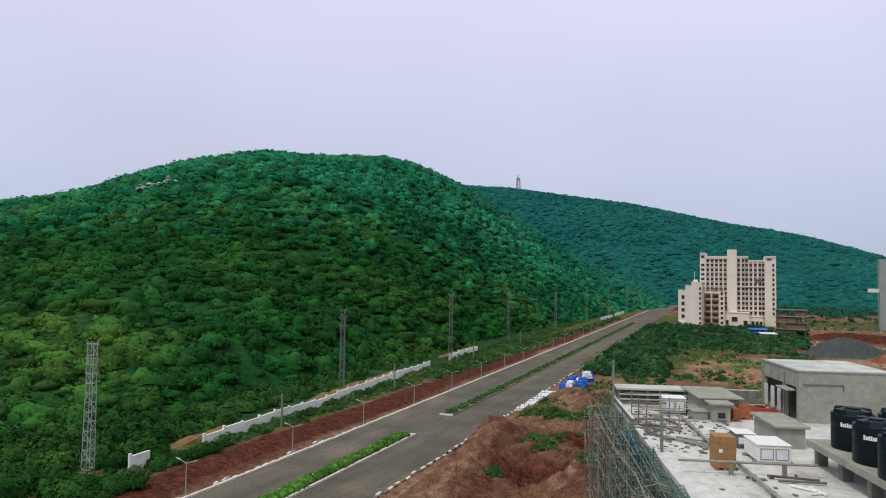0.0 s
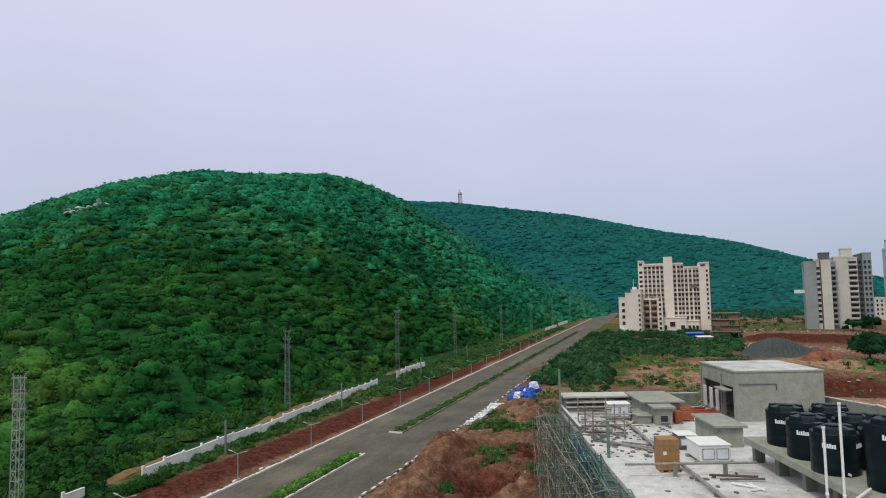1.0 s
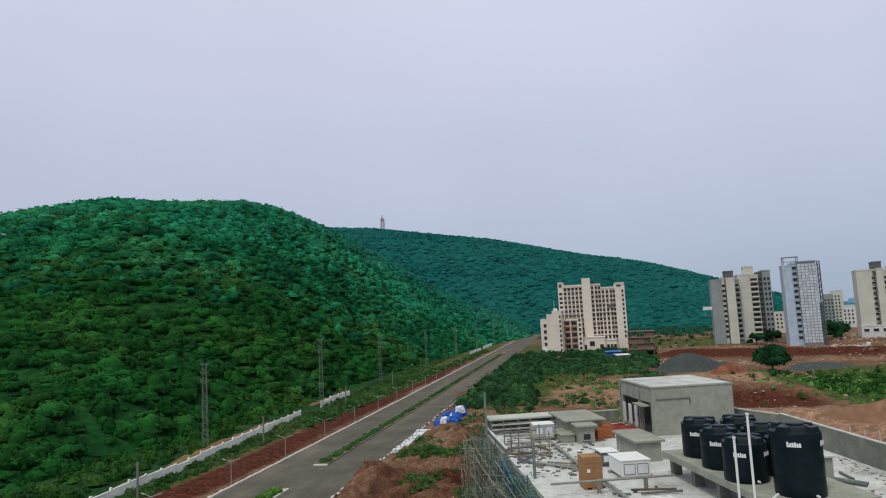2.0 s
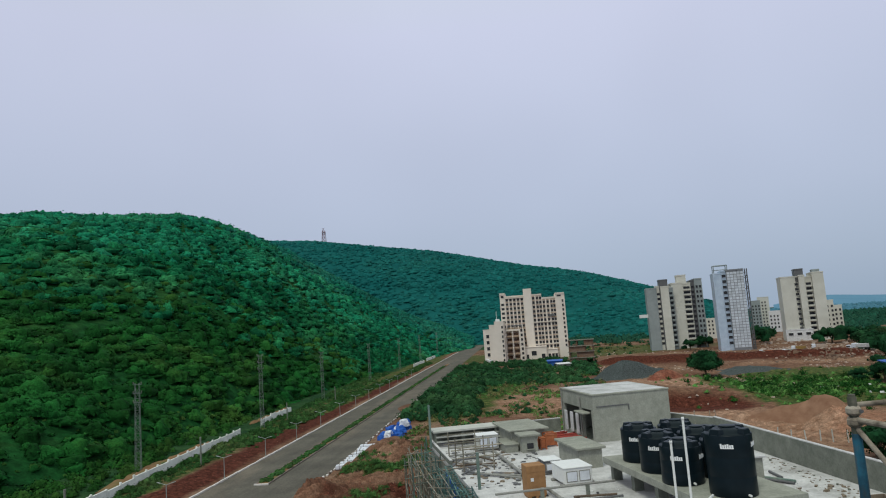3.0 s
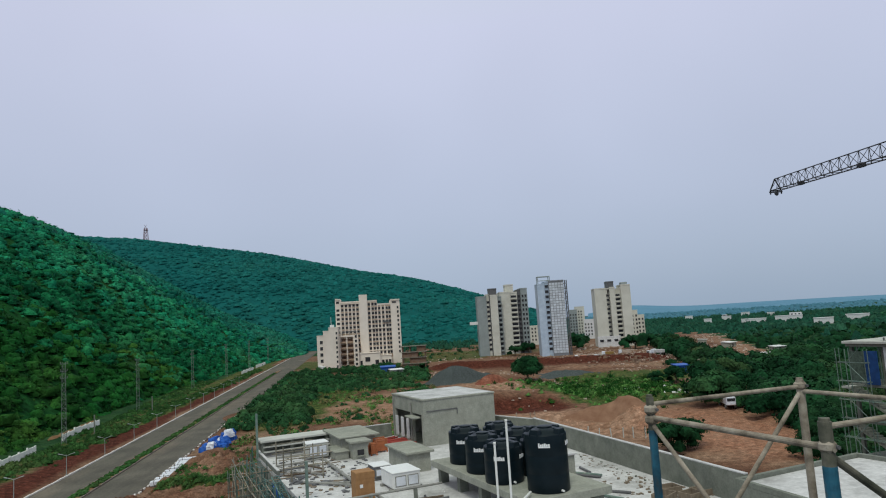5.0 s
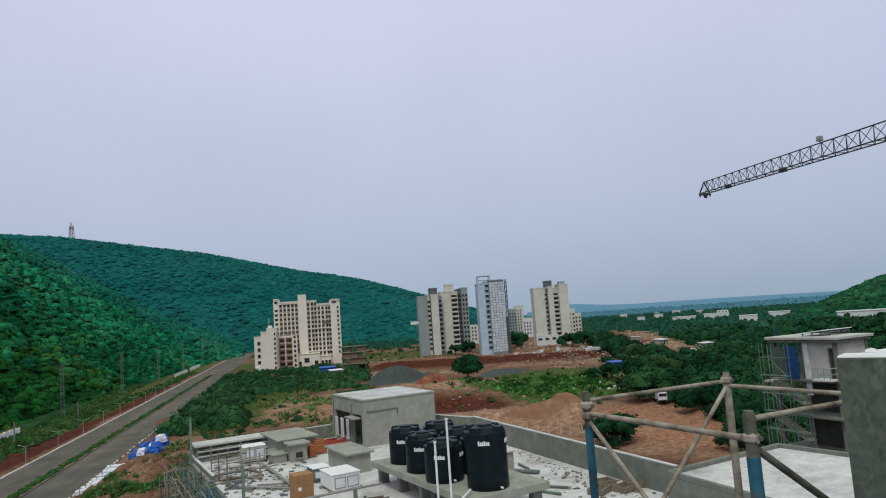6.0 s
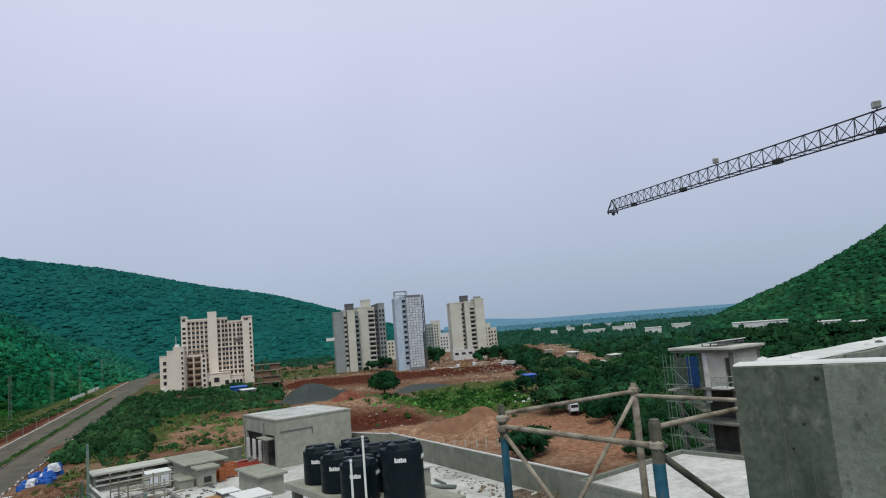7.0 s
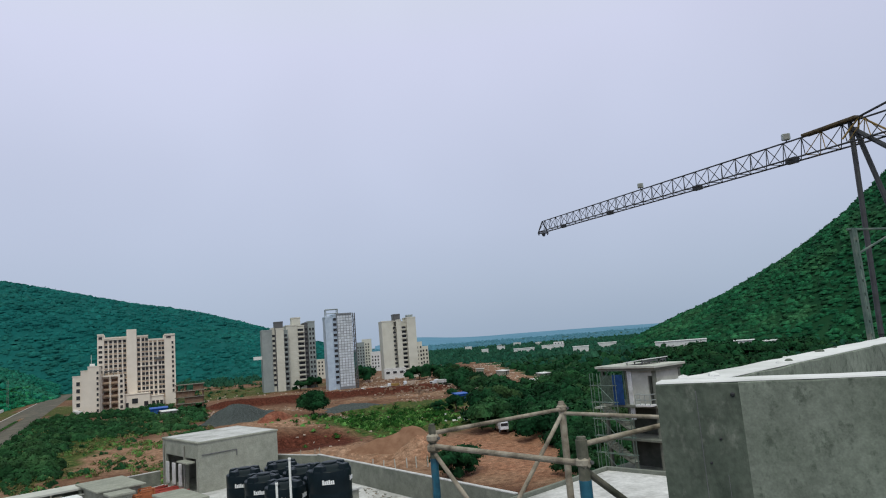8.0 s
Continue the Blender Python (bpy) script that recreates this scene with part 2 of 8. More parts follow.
def leaf_material(name, dark, mid, light, patch=0.02, tuft=0.22, grain=3.0, vary=1.0):
    """Leaves: a tone for each plant, broad drifts of growth over the land, and a fine leafy grain."""
    m = material(name, [(0.30, dark), (0.5, mid), (0.70, light)], patch, 9, 0.8, 0.5, grain * 1.3, space="World", gloss=0.05)
    nt = m.node_tree
    base = nt.nodes["Principled BSDF"].inputs["Base Color"]
    tone, span, scaled = nt.nodes.new("ShaderNodeAttribute"), nt.nodes.new("ShaderNodeMapRange"), nt.nodes.new("ShaderNodeVectorMath")
    tone.attribute_name = "tone"
    span.inputs[3].default_value, span.inputs[4].default_value = 1 - 0.38 * vary, 1 + 0.38 * vary
    scaled.operation = "SCALE"
    nt.links.new(tone.outputs["Fac"], span.inputs[0])
    nt.links.new(base.links[0].from_socket, scaled.inputs[0])
    nt.links.new(span.outputs[0], scaled.inputs["Scale"])
    nt.links.new(scaled.outputs[0], base)
    return grainy(m, (tuft, 1 - 0.3 * vary, 1 + 0.3 * vary), (grain, 1 - 0.35 * vary, 1 + 0.35 * vary))


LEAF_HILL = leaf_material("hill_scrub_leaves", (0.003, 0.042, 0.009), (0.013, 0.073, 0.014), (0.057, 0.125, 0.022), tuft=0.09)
# From LEAF_SLOPE to LEAF_FLANK, distance haze is painted in as bluer green.
LEAF_SLOPE = leaf_material("haze_tinted_lower_leaves", (0.003, 0.069, 0.028), (0.012, 0.112, 0.042), (0.040, 0.163, 0.053), tuft=0.08, grain=2.0)
LEAF_UPPER = leaf_material("haze_tinted_upper_leaves", (0.007, 0.109, 0.057), (0.015, 0.154, 0.075), (0.041, 0.197, 0.085), tuft=0.07, grain=1.0)
LEAF_FLANK = leaf_material("haze_tinted_flank_leaves", (0.006, 0.090, 0.064), (0.013, 0.120, 0.082), (0.032, 0.148, 0.090), tuft=0.07, grain=0.7, vary=0.8)
LEAF_WEED = leaf_material("fresh_weeds", (0.044, 0.125, 0.028), (0.080, 0.182, 0.044), (0.145, 0.225, 0.072), 0.2)
LEAF_DRY = leaf_material("dry_tawny_grass", *DRY_GRASS_RAMP, 0.2)
LEAF_MOUND = leaf_material("mound_weed_leaves", (0.030, 0.080, 0.022), (0.052, 0.118, 0.032), (0.095, 0.150, 0.052), 0.2)
LEAF_VERGE = leaf_material("verge_weeds", (0.016, 0.055, 0.014), (0.032, 0.082, 0.022), (0.070, 0.108, 0.036), 0.06)
LEAF_GRASS = leaf_material("weedy_grass", (0.012, 0.050, 0.010), (0.026, 0.076, 0.015), (0.062, 0.100, 0.024), 0.05)
# The teal is the far ridge's haze, put into the leaf colour.
LEAF_FAR = leaf_material("haze_tinted_far_leaves", (0.006, 0.076, 0.074), (0.010, 0.098, 0.092), (0.017, 0.118, 0.100), 0.008, 0.03, grain=0.25, vary=0.5)
LEAF_RIGHT = leaf_material("shaded_slope_leaves", (0.007, 0.054, 0.025), (0.014, 0.080, 0.034), (0.034, 0.104, 0.044), tuft=0.07, grain=0.6)
SLOPE_RIGHT = material("shaded_overgrown_slope", [(0.3, (0.006, 0.038, 0.016)), (0.7, (0.016, 0.058, 0.024))], 0.03, 8, 0.95, 0.5, 0.4, space="World", gloss=0.05)
NETTING = plain("dark_safety_net", (0.075, 0.105, 0.085), 0.9, vary=0.4)
PLASTER_DARK = material("dim_interior_plaster", [(0.3, (0.05, 0.055, 0.045)), (0.7, (0.10, 0.105, 0.09))], 1.0, 8, 0.95, 0.2, 12)
PALE_RENDER = material("pale_render", [(0.3, (0.42, 0.42, 0.38)), (0.7, (0.55, 0.55, 0.51))], 0.8, 8, 0.9, 0.15, 12, stain=(0.26, 0.26, 0.24), stain_scale=0.5, stain_amount=0.5)
# Pale blue of distance haze is painted into the next two base colours.
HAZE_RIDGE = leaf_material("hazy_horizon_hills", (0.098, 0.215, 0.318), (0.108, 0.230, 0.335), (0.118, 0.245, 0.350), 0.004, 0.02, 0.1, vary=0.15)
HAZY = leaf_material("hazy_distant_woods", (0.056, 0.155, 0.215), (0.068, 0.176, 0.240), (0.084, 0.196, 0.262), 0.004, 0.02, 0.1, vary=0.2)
ROCK = material("pale_bare_rock", [(0.3, (0.52, 0.60, 0.55)), (0.7, (0.70, 0.76, 0.72))], 0.3, 6, 0.9, 0.5, 1.0, space="World")
LEAF_TREE = leaf_material("tree_leaves", (0.005, 0.030, 0.012), (0.010, 0.045, 0.017), (0.024, 0.063, 0.024), 0.05)
# Woods in the middle distance; some blue haze is mixed into their green.
LEAF_PLAIN = leaf_material("haze_tinted_plain_leaves", (0.009, 0.048, 0.030), (0.015, 0.064, 0.040), (0.028, 0.082, 0.046), 0.01, 0.05, 0.5, vary=0.7)
LEAF_MIXED = leaf_material("dull_olive_leaves", (0.016, 0.040, 0.014), (0.030, 0.060, 0.022), (0.056, 0.080, 0.034), 0.05)
LEAF_FIELD = leaf_material("field_bush_leaves", (0.010, 0.044, 0.016), (0.020, 0.066, 0.024), (0.044, 0.092, 0.034), 0.05)
LEAF_BUSH = leaf_material("bush_leaves", (0.007, 0.038, 0.007), (0.016, 0.064, 0.011), (0.041, 0.095, 0.018), 0.08)
LEAF_HEDGE = leaf_material("hedge_leaves", (0.04, 0.12, 0.02), (0.07, 0.17, 0.03), (0.11, 0.20, 0.042), 0.3)
for surface in (SLAB_TOP, SCREED_WHITE):
    grainy(surface, (1.6, 0.9, 1.06), (7.0, 0.9, 1.08))
for surface in (CONCRETE, PLASTER):
    grainy(surface, (2.2, 0.92, 1.08), (11.0, 0.9, 1.1))
grainy(ASPHALT, (0.12, 0.8, 1.2), (3.5, 0.8, 1.2))
grainy(RED_SOIL, (1.1, 0.7, 1.3), (5.0, 0.7, 1.3))
grainy(GRAVEL, (4.0, 0.6, 1.4))
SHUTTER_DARK = material("dark_shuttered_concrete", [(0.3, (0.050, 0.064, 0.050)), (0.5, (0.084, 0.100, 0.080)), (0.72, (0.132, 0.150, 0.122))], 7.0, 10, 0.92, 0.6, 40, stain=(0.27, 0.275, 0.24), stain_scale=15.0, stain_amount=0.55, stain_span=(0.57, 0.74), stretch=(1, 1, 0.55))
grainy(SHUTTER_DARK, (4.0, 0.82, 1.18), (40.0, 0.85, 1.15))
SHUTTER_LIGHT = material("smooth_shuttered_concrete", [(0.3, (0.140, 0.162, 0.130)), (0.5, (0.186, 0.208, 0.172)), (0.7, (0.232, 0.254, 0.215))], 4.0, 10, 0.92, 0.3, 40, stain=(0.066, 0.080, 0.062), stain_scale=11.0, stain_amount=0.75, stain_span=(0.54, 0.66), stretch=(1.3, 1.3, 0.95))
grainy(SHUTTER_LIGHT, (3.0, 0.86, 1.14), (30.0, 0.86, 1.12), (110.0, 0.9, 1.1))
HILL_SOIL = material("overgrown_slope", [(0.3, (0.005, 0.040, 0.010)), (0.52, (0.011, 0.060, 0.015)), (0.72, (0.030, 0.078, 0.020))], 0.04, 8, 0.95, 0.3, 1.2, space="World", gloss=0.05)
grainy(HILL_SOIL, (0.45, 0.6, 1.3), (2.0, 0.8, 1.2))
# Same painted haze on the ridge's ground beneath its woods.
FAR_SLOPE = material("haze_tinted_far_slope", [(0.3, (0.007, 0.076, 0.074)), (0.7, (0.012, 0.098, 0.092))], 0.02, 8, 0.95, 0.6, 0.2, space="World", gloss=0.05)
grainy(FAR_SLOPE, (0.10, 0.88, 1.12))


def ground_material():
    """Red earth, pale sand and weeds, laid out by the sheet's own zone values and broken up by noise."""
    m = material("red_earth_ground", [(0.30, (0.092, 0.042, 0.027)), (0.5, (0.162, 0.090, 0.058)), (0.70, (0.255, 0.172, 0.118))], 0.06, 10, 0.95, 0.9, 1.5, space="World", gloss=0.05)
    nt = m.node_tree
    bsdf = nt.nodes["Principled BSDF"]
    base = bsdf.inputs["Base Color"].links[0].from_socket
    geo = nt.nodes.new("ShaderNodeNewGeometry")
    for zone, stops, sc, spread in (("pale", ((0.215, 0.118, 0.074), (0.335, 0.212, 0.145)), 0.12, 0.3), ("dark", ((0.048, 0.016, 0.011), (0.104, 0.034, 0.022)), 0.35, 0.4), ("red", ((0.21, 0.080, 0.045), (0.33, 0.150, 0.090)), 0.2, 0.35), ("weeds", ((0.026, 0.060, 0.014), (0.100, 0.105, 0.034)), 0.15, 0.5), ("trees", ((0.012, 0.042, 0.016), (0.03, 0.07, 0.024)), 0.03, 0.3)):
        at = nt.nodes.new("ShaderNodeAttribute")
        at.attribute_name = zone
        nz = nt.nodes.new("ShaderNodeTexNoise")
        nz.inputs["Scale"].default_value, nz.inputs["Detail"].default_value = sc, 8
        nz.inputs["Roughness"].default_value = 0.7
        nt.links.new(geo.outputs["Position"], nz.inputs["Vector"])
        mul = nt.nodes.new("ShaderNodeMath")
        mul.operation = "MULTIPLY_ADD"
        nt.links.new(nz.outputs[0], mul.inputs[0])
        mul.inputs[1].default_value = 2 * spread
        mul.inputs[2].default_value = -spread
        ad = nt.nodes.new("ShaderNodeMath")
        nt.links.new(at.outputs["Fac"], ad.inputs[0])
        nt.links.new(mul.outputs[0], ad.inputs[1])
        mr = nt.nodes.new("ShaderNodeMapRange")
        mr.inputs[1].default_value, mr.inputs[2].default_value = (0.22, 0.85) if zone in ("dark", "pale", "red") else (0.38, 0.62)
        nt.links.new(ad.outputs[0], mr.inputs[0])
        n3 = nt.nodes.new("ShaderNodeTexNoise")
        n3.inputs["Scale"].default_value, n3.inputs["Detail"].default_value = sc * 5, 6
        nt.links.new(geo.outputs["Position"], n3.inputs["Vector"])
        two = nt.nodes.new("ShaderNodeValToRGB")
        two.color_ramp.elements[0].position, two.color_ramp.elements[0].color = 0.35, (*stops[0], 1)
        two.color_ramp.elements[1].position, two.color_ramp.elements[1].color = 0.65, (*stops[1], 1)
        nt.links.new(n3.outputs[0], two.inputs[0])
        mx = nt.nodes.new("ShaderNodeMix")
        mx.data_type = "RGBA"
        nt.links.new(mr.outputs[0], mx.inputs[0])
        nt.links.new(base, mx.inputs[6])
        nt.links.new(two.outputs[0], mx.inputs[7])
        base = mx.outputs[2]
    nt.links.new(base, bsdf.inputs["Base Color"])
    return m


GROUND = grainy(ground_material(), (0.9, 0.72, 1.28), (4.0, 0.7, 1.3))

# ---- building helpers ----
def part(name, bm, mat, parent=None, label=""):
    """Links a bmesh as one mesh object, under parent where there is one."""
    me = bpy.data.meshes.new(name)
    bm.to_mesh(me)
    bm.free()
    me.materials.append(mat)
    ob = new(name, me)
    if parent:
        ob.parent = parent
    return tagged(ob, label)


def box(bm, lo, hi, m=None, bevel=0.0):
    """A box from corner to corner, its edges bevelled."""
    c = [(a + b) / 2 for a, b in zip(lo, hi)]
    s = [abs(b - a) for a, b in zip(lo, hi)]
    made = bmesh.ops.create_cube(bm, size=1, matrix=(m or Matrix()) @ Matrix.Translation(c) @ Matrix.Diagonal((*s, 1)))
    if bevel:
        edges = {e for v in made["verts"] for e in v.link_edges}
        bmesh.ops.bevel(bm, geom=list(edges), offset=bevel, segments=1, affect="EDGES")
    return bm


def boxes(*specs, m=None, bevel=0.0):
    bm = bmesh.new()
    for lo, hi in specs:
        box(bm, lo, hi, m, bevel)
    return bm


def tube(bm, a, b, r, sides=8, r2=None):
    """A round bar from a to b."""
    a, b = Vector(a), Vector(b)
    if (b - a).length < 1e-6:
        return bm
    q = (b - a).to_track_quat("Z", "Y").to_matrix().to_4x4()
    bmesh.ops.create_cone(bm, cap_ends=True, segments=sides, radius1=r, radius2=r if r2 is None else r2, depth=(b - a).length,
                          matrix=Matrix.Translation((a + b) / 2) @ q)
    return bm


def tubes(pairs, r, sides=6):
    bm = bmesh.new()
    for a, b in pairs:
        tube(bm, a, b, r, sides)
    return bm


def lathe(bm, profile, sides=32, m=None):
    """Turns a profile of (radius, height) round the upright axis."""
    rings = []
    m = m or Matrix()
    for r, z in profile:
        rings.append([bm.verts.new(m @ Vector((r * math.cos(2 * math.pi * i / sides), r * math.sin(2 * math.pi * i / sides), z))) for i in range(sides)])
    for lo, hi in zip(rings, rings[1:]):
        for i in range(sides):
            f = bm.faces.new((lo[i], lo[(i + 1) % sides], hi[(i + 1) % sides], hi[i]))
            f.smooth = True
    bm.faces.new(rings[0][::-1])
    bm.faces.new(rings[-1])
    return bm


def thing(name, label, category, at=None, group="", kind=""):
    ob = new(name)
    if at is not None:
        ob.matrix_world = at
    return tagged(ob, label, category, group, kind)


def mesh_from(name, verts, faces, mat, smooth=False, blades=None):
    """A mesh object from numpy arrays of places and of faces; blades are loose triangles after them."""
    verts, faces = np.asarray(verts, np.float32), np.asarray(faces, np.int32)
    loops, sizes = faces.ravel(), np.full(len(faces), faces.shape[1], np.int32)
    soft = np.full(len(faces), smooth)
    if blades is not None:
        loops = np.concatenate([loops, np.arange(len(blades), dtype=np.int32) + len(verts)])
        verts = np.concatenate([verts, np.asarray(blades, np.float32)])
        sizes = np.concatenate([sizes, np.full(len(blades) // 3, 3, np.int32)])
        soft = np.concatenate([soft, np.zeros(len(blades) // 3, bool)])
    me = bpy.data.meshes.new(name)
    me.vertices.add(len(verts))
    me.vertices.foreach_set("co", verts.ravel())
    me.loops.add(len(loops))
    me.loops.foreach_set("vertex_index", loops)
    me.polygons.add(len(sizes))
    me.polygons.foreach_set("loop_start", np.concatenate([[0], np.cumsum(sizes)[:-1]]).astype(np.int32))
    me.polygons.foreach_set("use_smooth", soft)
    me.update(calc_edges=True)
    me.materials.append(mat)
    return new(name, me)


def give_tone(ob, values):
    layer = ob.data.attributes.new("tone", "FLOAT", "POINT")
    layer.data.foreach_set("value", np.asarray(values, np.float32))
    return ob


def leaf_cloud(name, centres, radii, count, size, mat, rng, dome=(7, 3), low=-0.25, core=0.80):
    """Bushes: each an uneven, lobed core of foliage under a shell of small tilted leaf sprays."""
    centres, radii = np.asarray(centres, float), np.asarray(radii, float)
    n = len(centres)
    nu, nv = dome
    el = np.linspace(low * 1.1, math.pi / 2 * 0.8, nv + 1)
    az = np.arange(nu) * 2 * math.pi / nu
    base = np.array([(math.cos(t) * math.cos(e), math.sin(t) * math.cos(e), math.sin(e)) for e in el for t in az] + [(0, 0, 1)])
    spin, tilt = rng.uniform(0, 6.28, (n, 1)), rng.uniform(0, 6.28, (n, 4))
    bx = base[None, :, 0] * np.cos(spin) - base[None, :, 1] * np.sin(spin)
    by = base[None, :, 0] * np.sin(spin) + base[None, :, 1] * np.cos(spin)
    bz = np.repeat(base[None, :, 2], n, 0)

    def lobe(x, y, z):
        return 0.9 + 0.22 * np.sin(3.1 * x + tilt[:, :1]) * np.sin(3.3 * y + tilt[:, 1:2]) + 0.14 * np.sin(5 * z + tilt[:, 2:3])

    scale = core * lobe(bx, by, bz) + rng.uniform(-0.14, 0.14, bx.shape)
    verts = (centres[:, None] + np.stack([bx, by, bz], -1) * scale[..., None] * radii[:, None]).reshape(-1, 3)
    quad = [(r * nu + k, r * nu + (k + 1) % nu, (r + 1) * nu + (k + 1) % nu, (r + 1) * nu + k) for r in range(nv) for k in range(nu)]
    top, last = len(base) - 1, nv * nu
    quad += [(last + k, last + (k + 1) % nu, last + (k + 2) % nu, top) for k in range(0, nu - 1, 2)]
    if nu % 2:
        quad.append((last + nu - 1, last, last + 1, top))
    faces = (np.array(quad)[None] + len(base) * np.arange(n)[:, None, None]).reshape(-1, 4)
    blades = None
    if count:
        d = rng.normal(size=(n, count, 3))
        d[..., 2] = np.abs(d[..., 2]) + low
        d /= np.linalg.norm(d, axis=2, keepdims=True)
        p = centres[:, None] + d * radii[:, None] * (lobe(d[..., 0], d[..., 1], d[..., 2]) * rng.uniform(0.78, 1.12, (n, count)))[..., None]
        nrm = d + rng.normal(size=d.shape) * 0.24
        nrm[..., 2] += 0.18
        nrm /= np.linalg.norm(nrm, axis=2, keepdims=True)
        t = np.cross(nrm, rng.normal(size=d.shape))
        t /= np.linalg.norm(t, axis=2, keepdims=True)
        b = np.cross(nrm, t)
        s = (size * rng.uniform(0.55, 1.35, (n, count)))[..., None] * radii.mean(1)[:, None, None]
        blades = np.stack([p - t * s, p + t * s * 0.5 + b * s * 0.85, p + t * s * 0.5 - b * s * 0.7], 2).reshape(-1, 3)
    ob = mesh_from(name, verts, faces, mat, True, blades)
    tones = rng.uniform(0, 1, n)
    every = np.repeat(tones, len(base))
    if count:
        every = np.concatenate([every, np.repeat(np.clip(np.repeat(tones, count) + rng.normal(0, 0.12, n * count), 0, 1), 3)])
    return give_tone(ob, every)


def smooth(a, b, x):
    s = np.clip((np.asarray(x, float) - a) / (b - a), 0, 1)
    return s * s * (3 - 2 * s)


def wave_noise(x, y, scale, seed=0, octaves=4):
    """Smooth, repeatable unevenness in -1 to 1 from crossing waves at several turns."""
    r = np.random.RandomState(seed)
    total, amp = 0, 0.5
    for _ in range(octaves):
        for _ in range(3):
            a, ph = r.uniform(0, 6.28), r.uniform(0, 6.28, 2)
            u, v = x * math.cos(a) + y * math.sin(a), -x * math.sin(a) + y * math.cos(a)
            total = total + amp / 3 * np.sin(u / scale * 6.28 + ph[0] + 1.3 * np.sin(v / scale * 4.1 + ph[1]))
        amp, scale = amp * 0.55, scale * 0.47
    return total


TURN = radians(17.5)


def roof_to_world(u, v, z=0.0):
    """The roof's own axes (u across, v ahead) to the world."""
    return Vector((u * math.cos(TURN) - v * math.sin(TURN), u * math.sin(TURN) + v * math.cos(TURN), z))


def on_roof(u, v, z=0.0, turn=0.0):
    return Matrix.Translation(roof_to_world(u, v, z)) @ Matrix.Rotation(TURN + radians(turn), 4, "Z")

# ---- land: one ground sheet to the horizon, three hills ----
def road_x(x0, y):
    """The road runs ahead, leaning a little to the left."""
    return x0 - 0.027 * (y - 70)


def mound(x, y, cx, cy, rx, ry, h):
    return h * np.exp(-(((x - cx) / rx) ** 2 + ((y - cy) / ry) ** 2))


def ground_z(x, y):
    x, y = np.asarray(x, float), np.asarray(y, float)
    xr = x + 0.027 * (y - 70)
    off = np.maximum(np.clip(xr + 34, 0, 8) / 8, np.clip(-56 - xr, 0, 8) / 8)
    z = 0.35 * wave_noise(x, y, 40, 3) * off
    z = z + (0.75 + 0.5 * wave_noise(x, y, 6, 41)) * smooth(55.8, 60.0, -xr) * smooth(700, 300, y) + 0.3 * smooth(64, 90, -xr)
    near = smooth(34.5, 30.5, -xr) * smooth(-6, -14, x) * smooth(160, 125, y) * smooth(20, 40, y)
    z = z + near * (1.1 + 0.9 * wave_noise(x, y, 13, 8) + 0.45 * wave_noise(x, y, 4.5, 9, 3))
    for cx, cy, rx, ry, h in ((-30, 85, 3.6, 6, 2.6), (-28.5, 72, 3.2, 9, 1.8), (-22, 75, 4, 5, -1.4), (-23, 86, 4, 5, 1.3), (-17, 73, 2.4, 7, 1.5), (-19, 92, 5, 5, 0.6), (-26, 118, 5, 9, 1.9), (-29, 105, 3, 3, 1.0)):
        z = z + mound(x, y, cx, cy, rx, ry, h) * smooth(35, 31, -xr)
    runnel = 1 - 2 * np.abs(wave_noise(x - 0.35 * y, y * 0.45, 5.5, 61, 2))
    z = z + near * (0.95 * runnel + 0.45 * (1 - 2 * np.abs(wave_noise(x - 0.4 * y, y * 0.5, 1.9, 62, 2))))
    yard = smooth(15, 30, x) * smooth(100, 125, y) * smooth(330, 280, y)
    z = z + yard * (0.9 * wave_noise(x, y, 22, 5) + 0.5 * wave_noise(x, y, 7, 6))
    for cx, cy, rx, ry, h in ((55, 134, 4.2, 6, 4.8), (42, 142, 9, 7, 2.6), (33, 150, 6, 8, 1.8), (26, 185, 14, 8, 2.6), (45, 205, 12, 8, 2.0), (20, 170, 9, 7, 1.5), (-12, 205, 18, 14, 2.0), (10, 190, 12, 10, 1.6), (48, 262, 9, 6, 3.0)):
        z = z + mound(x, y, cx, cy, rx, ry, h)
    bund = 335 - 0.35 * (x - 40)
    z = z + (3.4 + 0.6 * wave_noise(x, y, 18, 77)) * np.exp(-(((y - bund) / 5.0) ** 2)) * smooth(24, 40, x) * smooth(150, 128, x)
    z = z + 2.6 * smooth(171, 178, y + 2.5 * wave_noise(x, y, 9, 31)) * smooth(226, 196, y) * smooth(24, 32, x) * smooth(62, 51, x)
    z = z - 2.0 * smooth(900, 4800, np.hypot(x, y))
    return z


def zone(x, y, cx, cy, rx, ry, soft=0.35):
    return smooth(1 + soft, 1 - soft, np.hypot((x - cx) / rx, (y - cy) / ry))


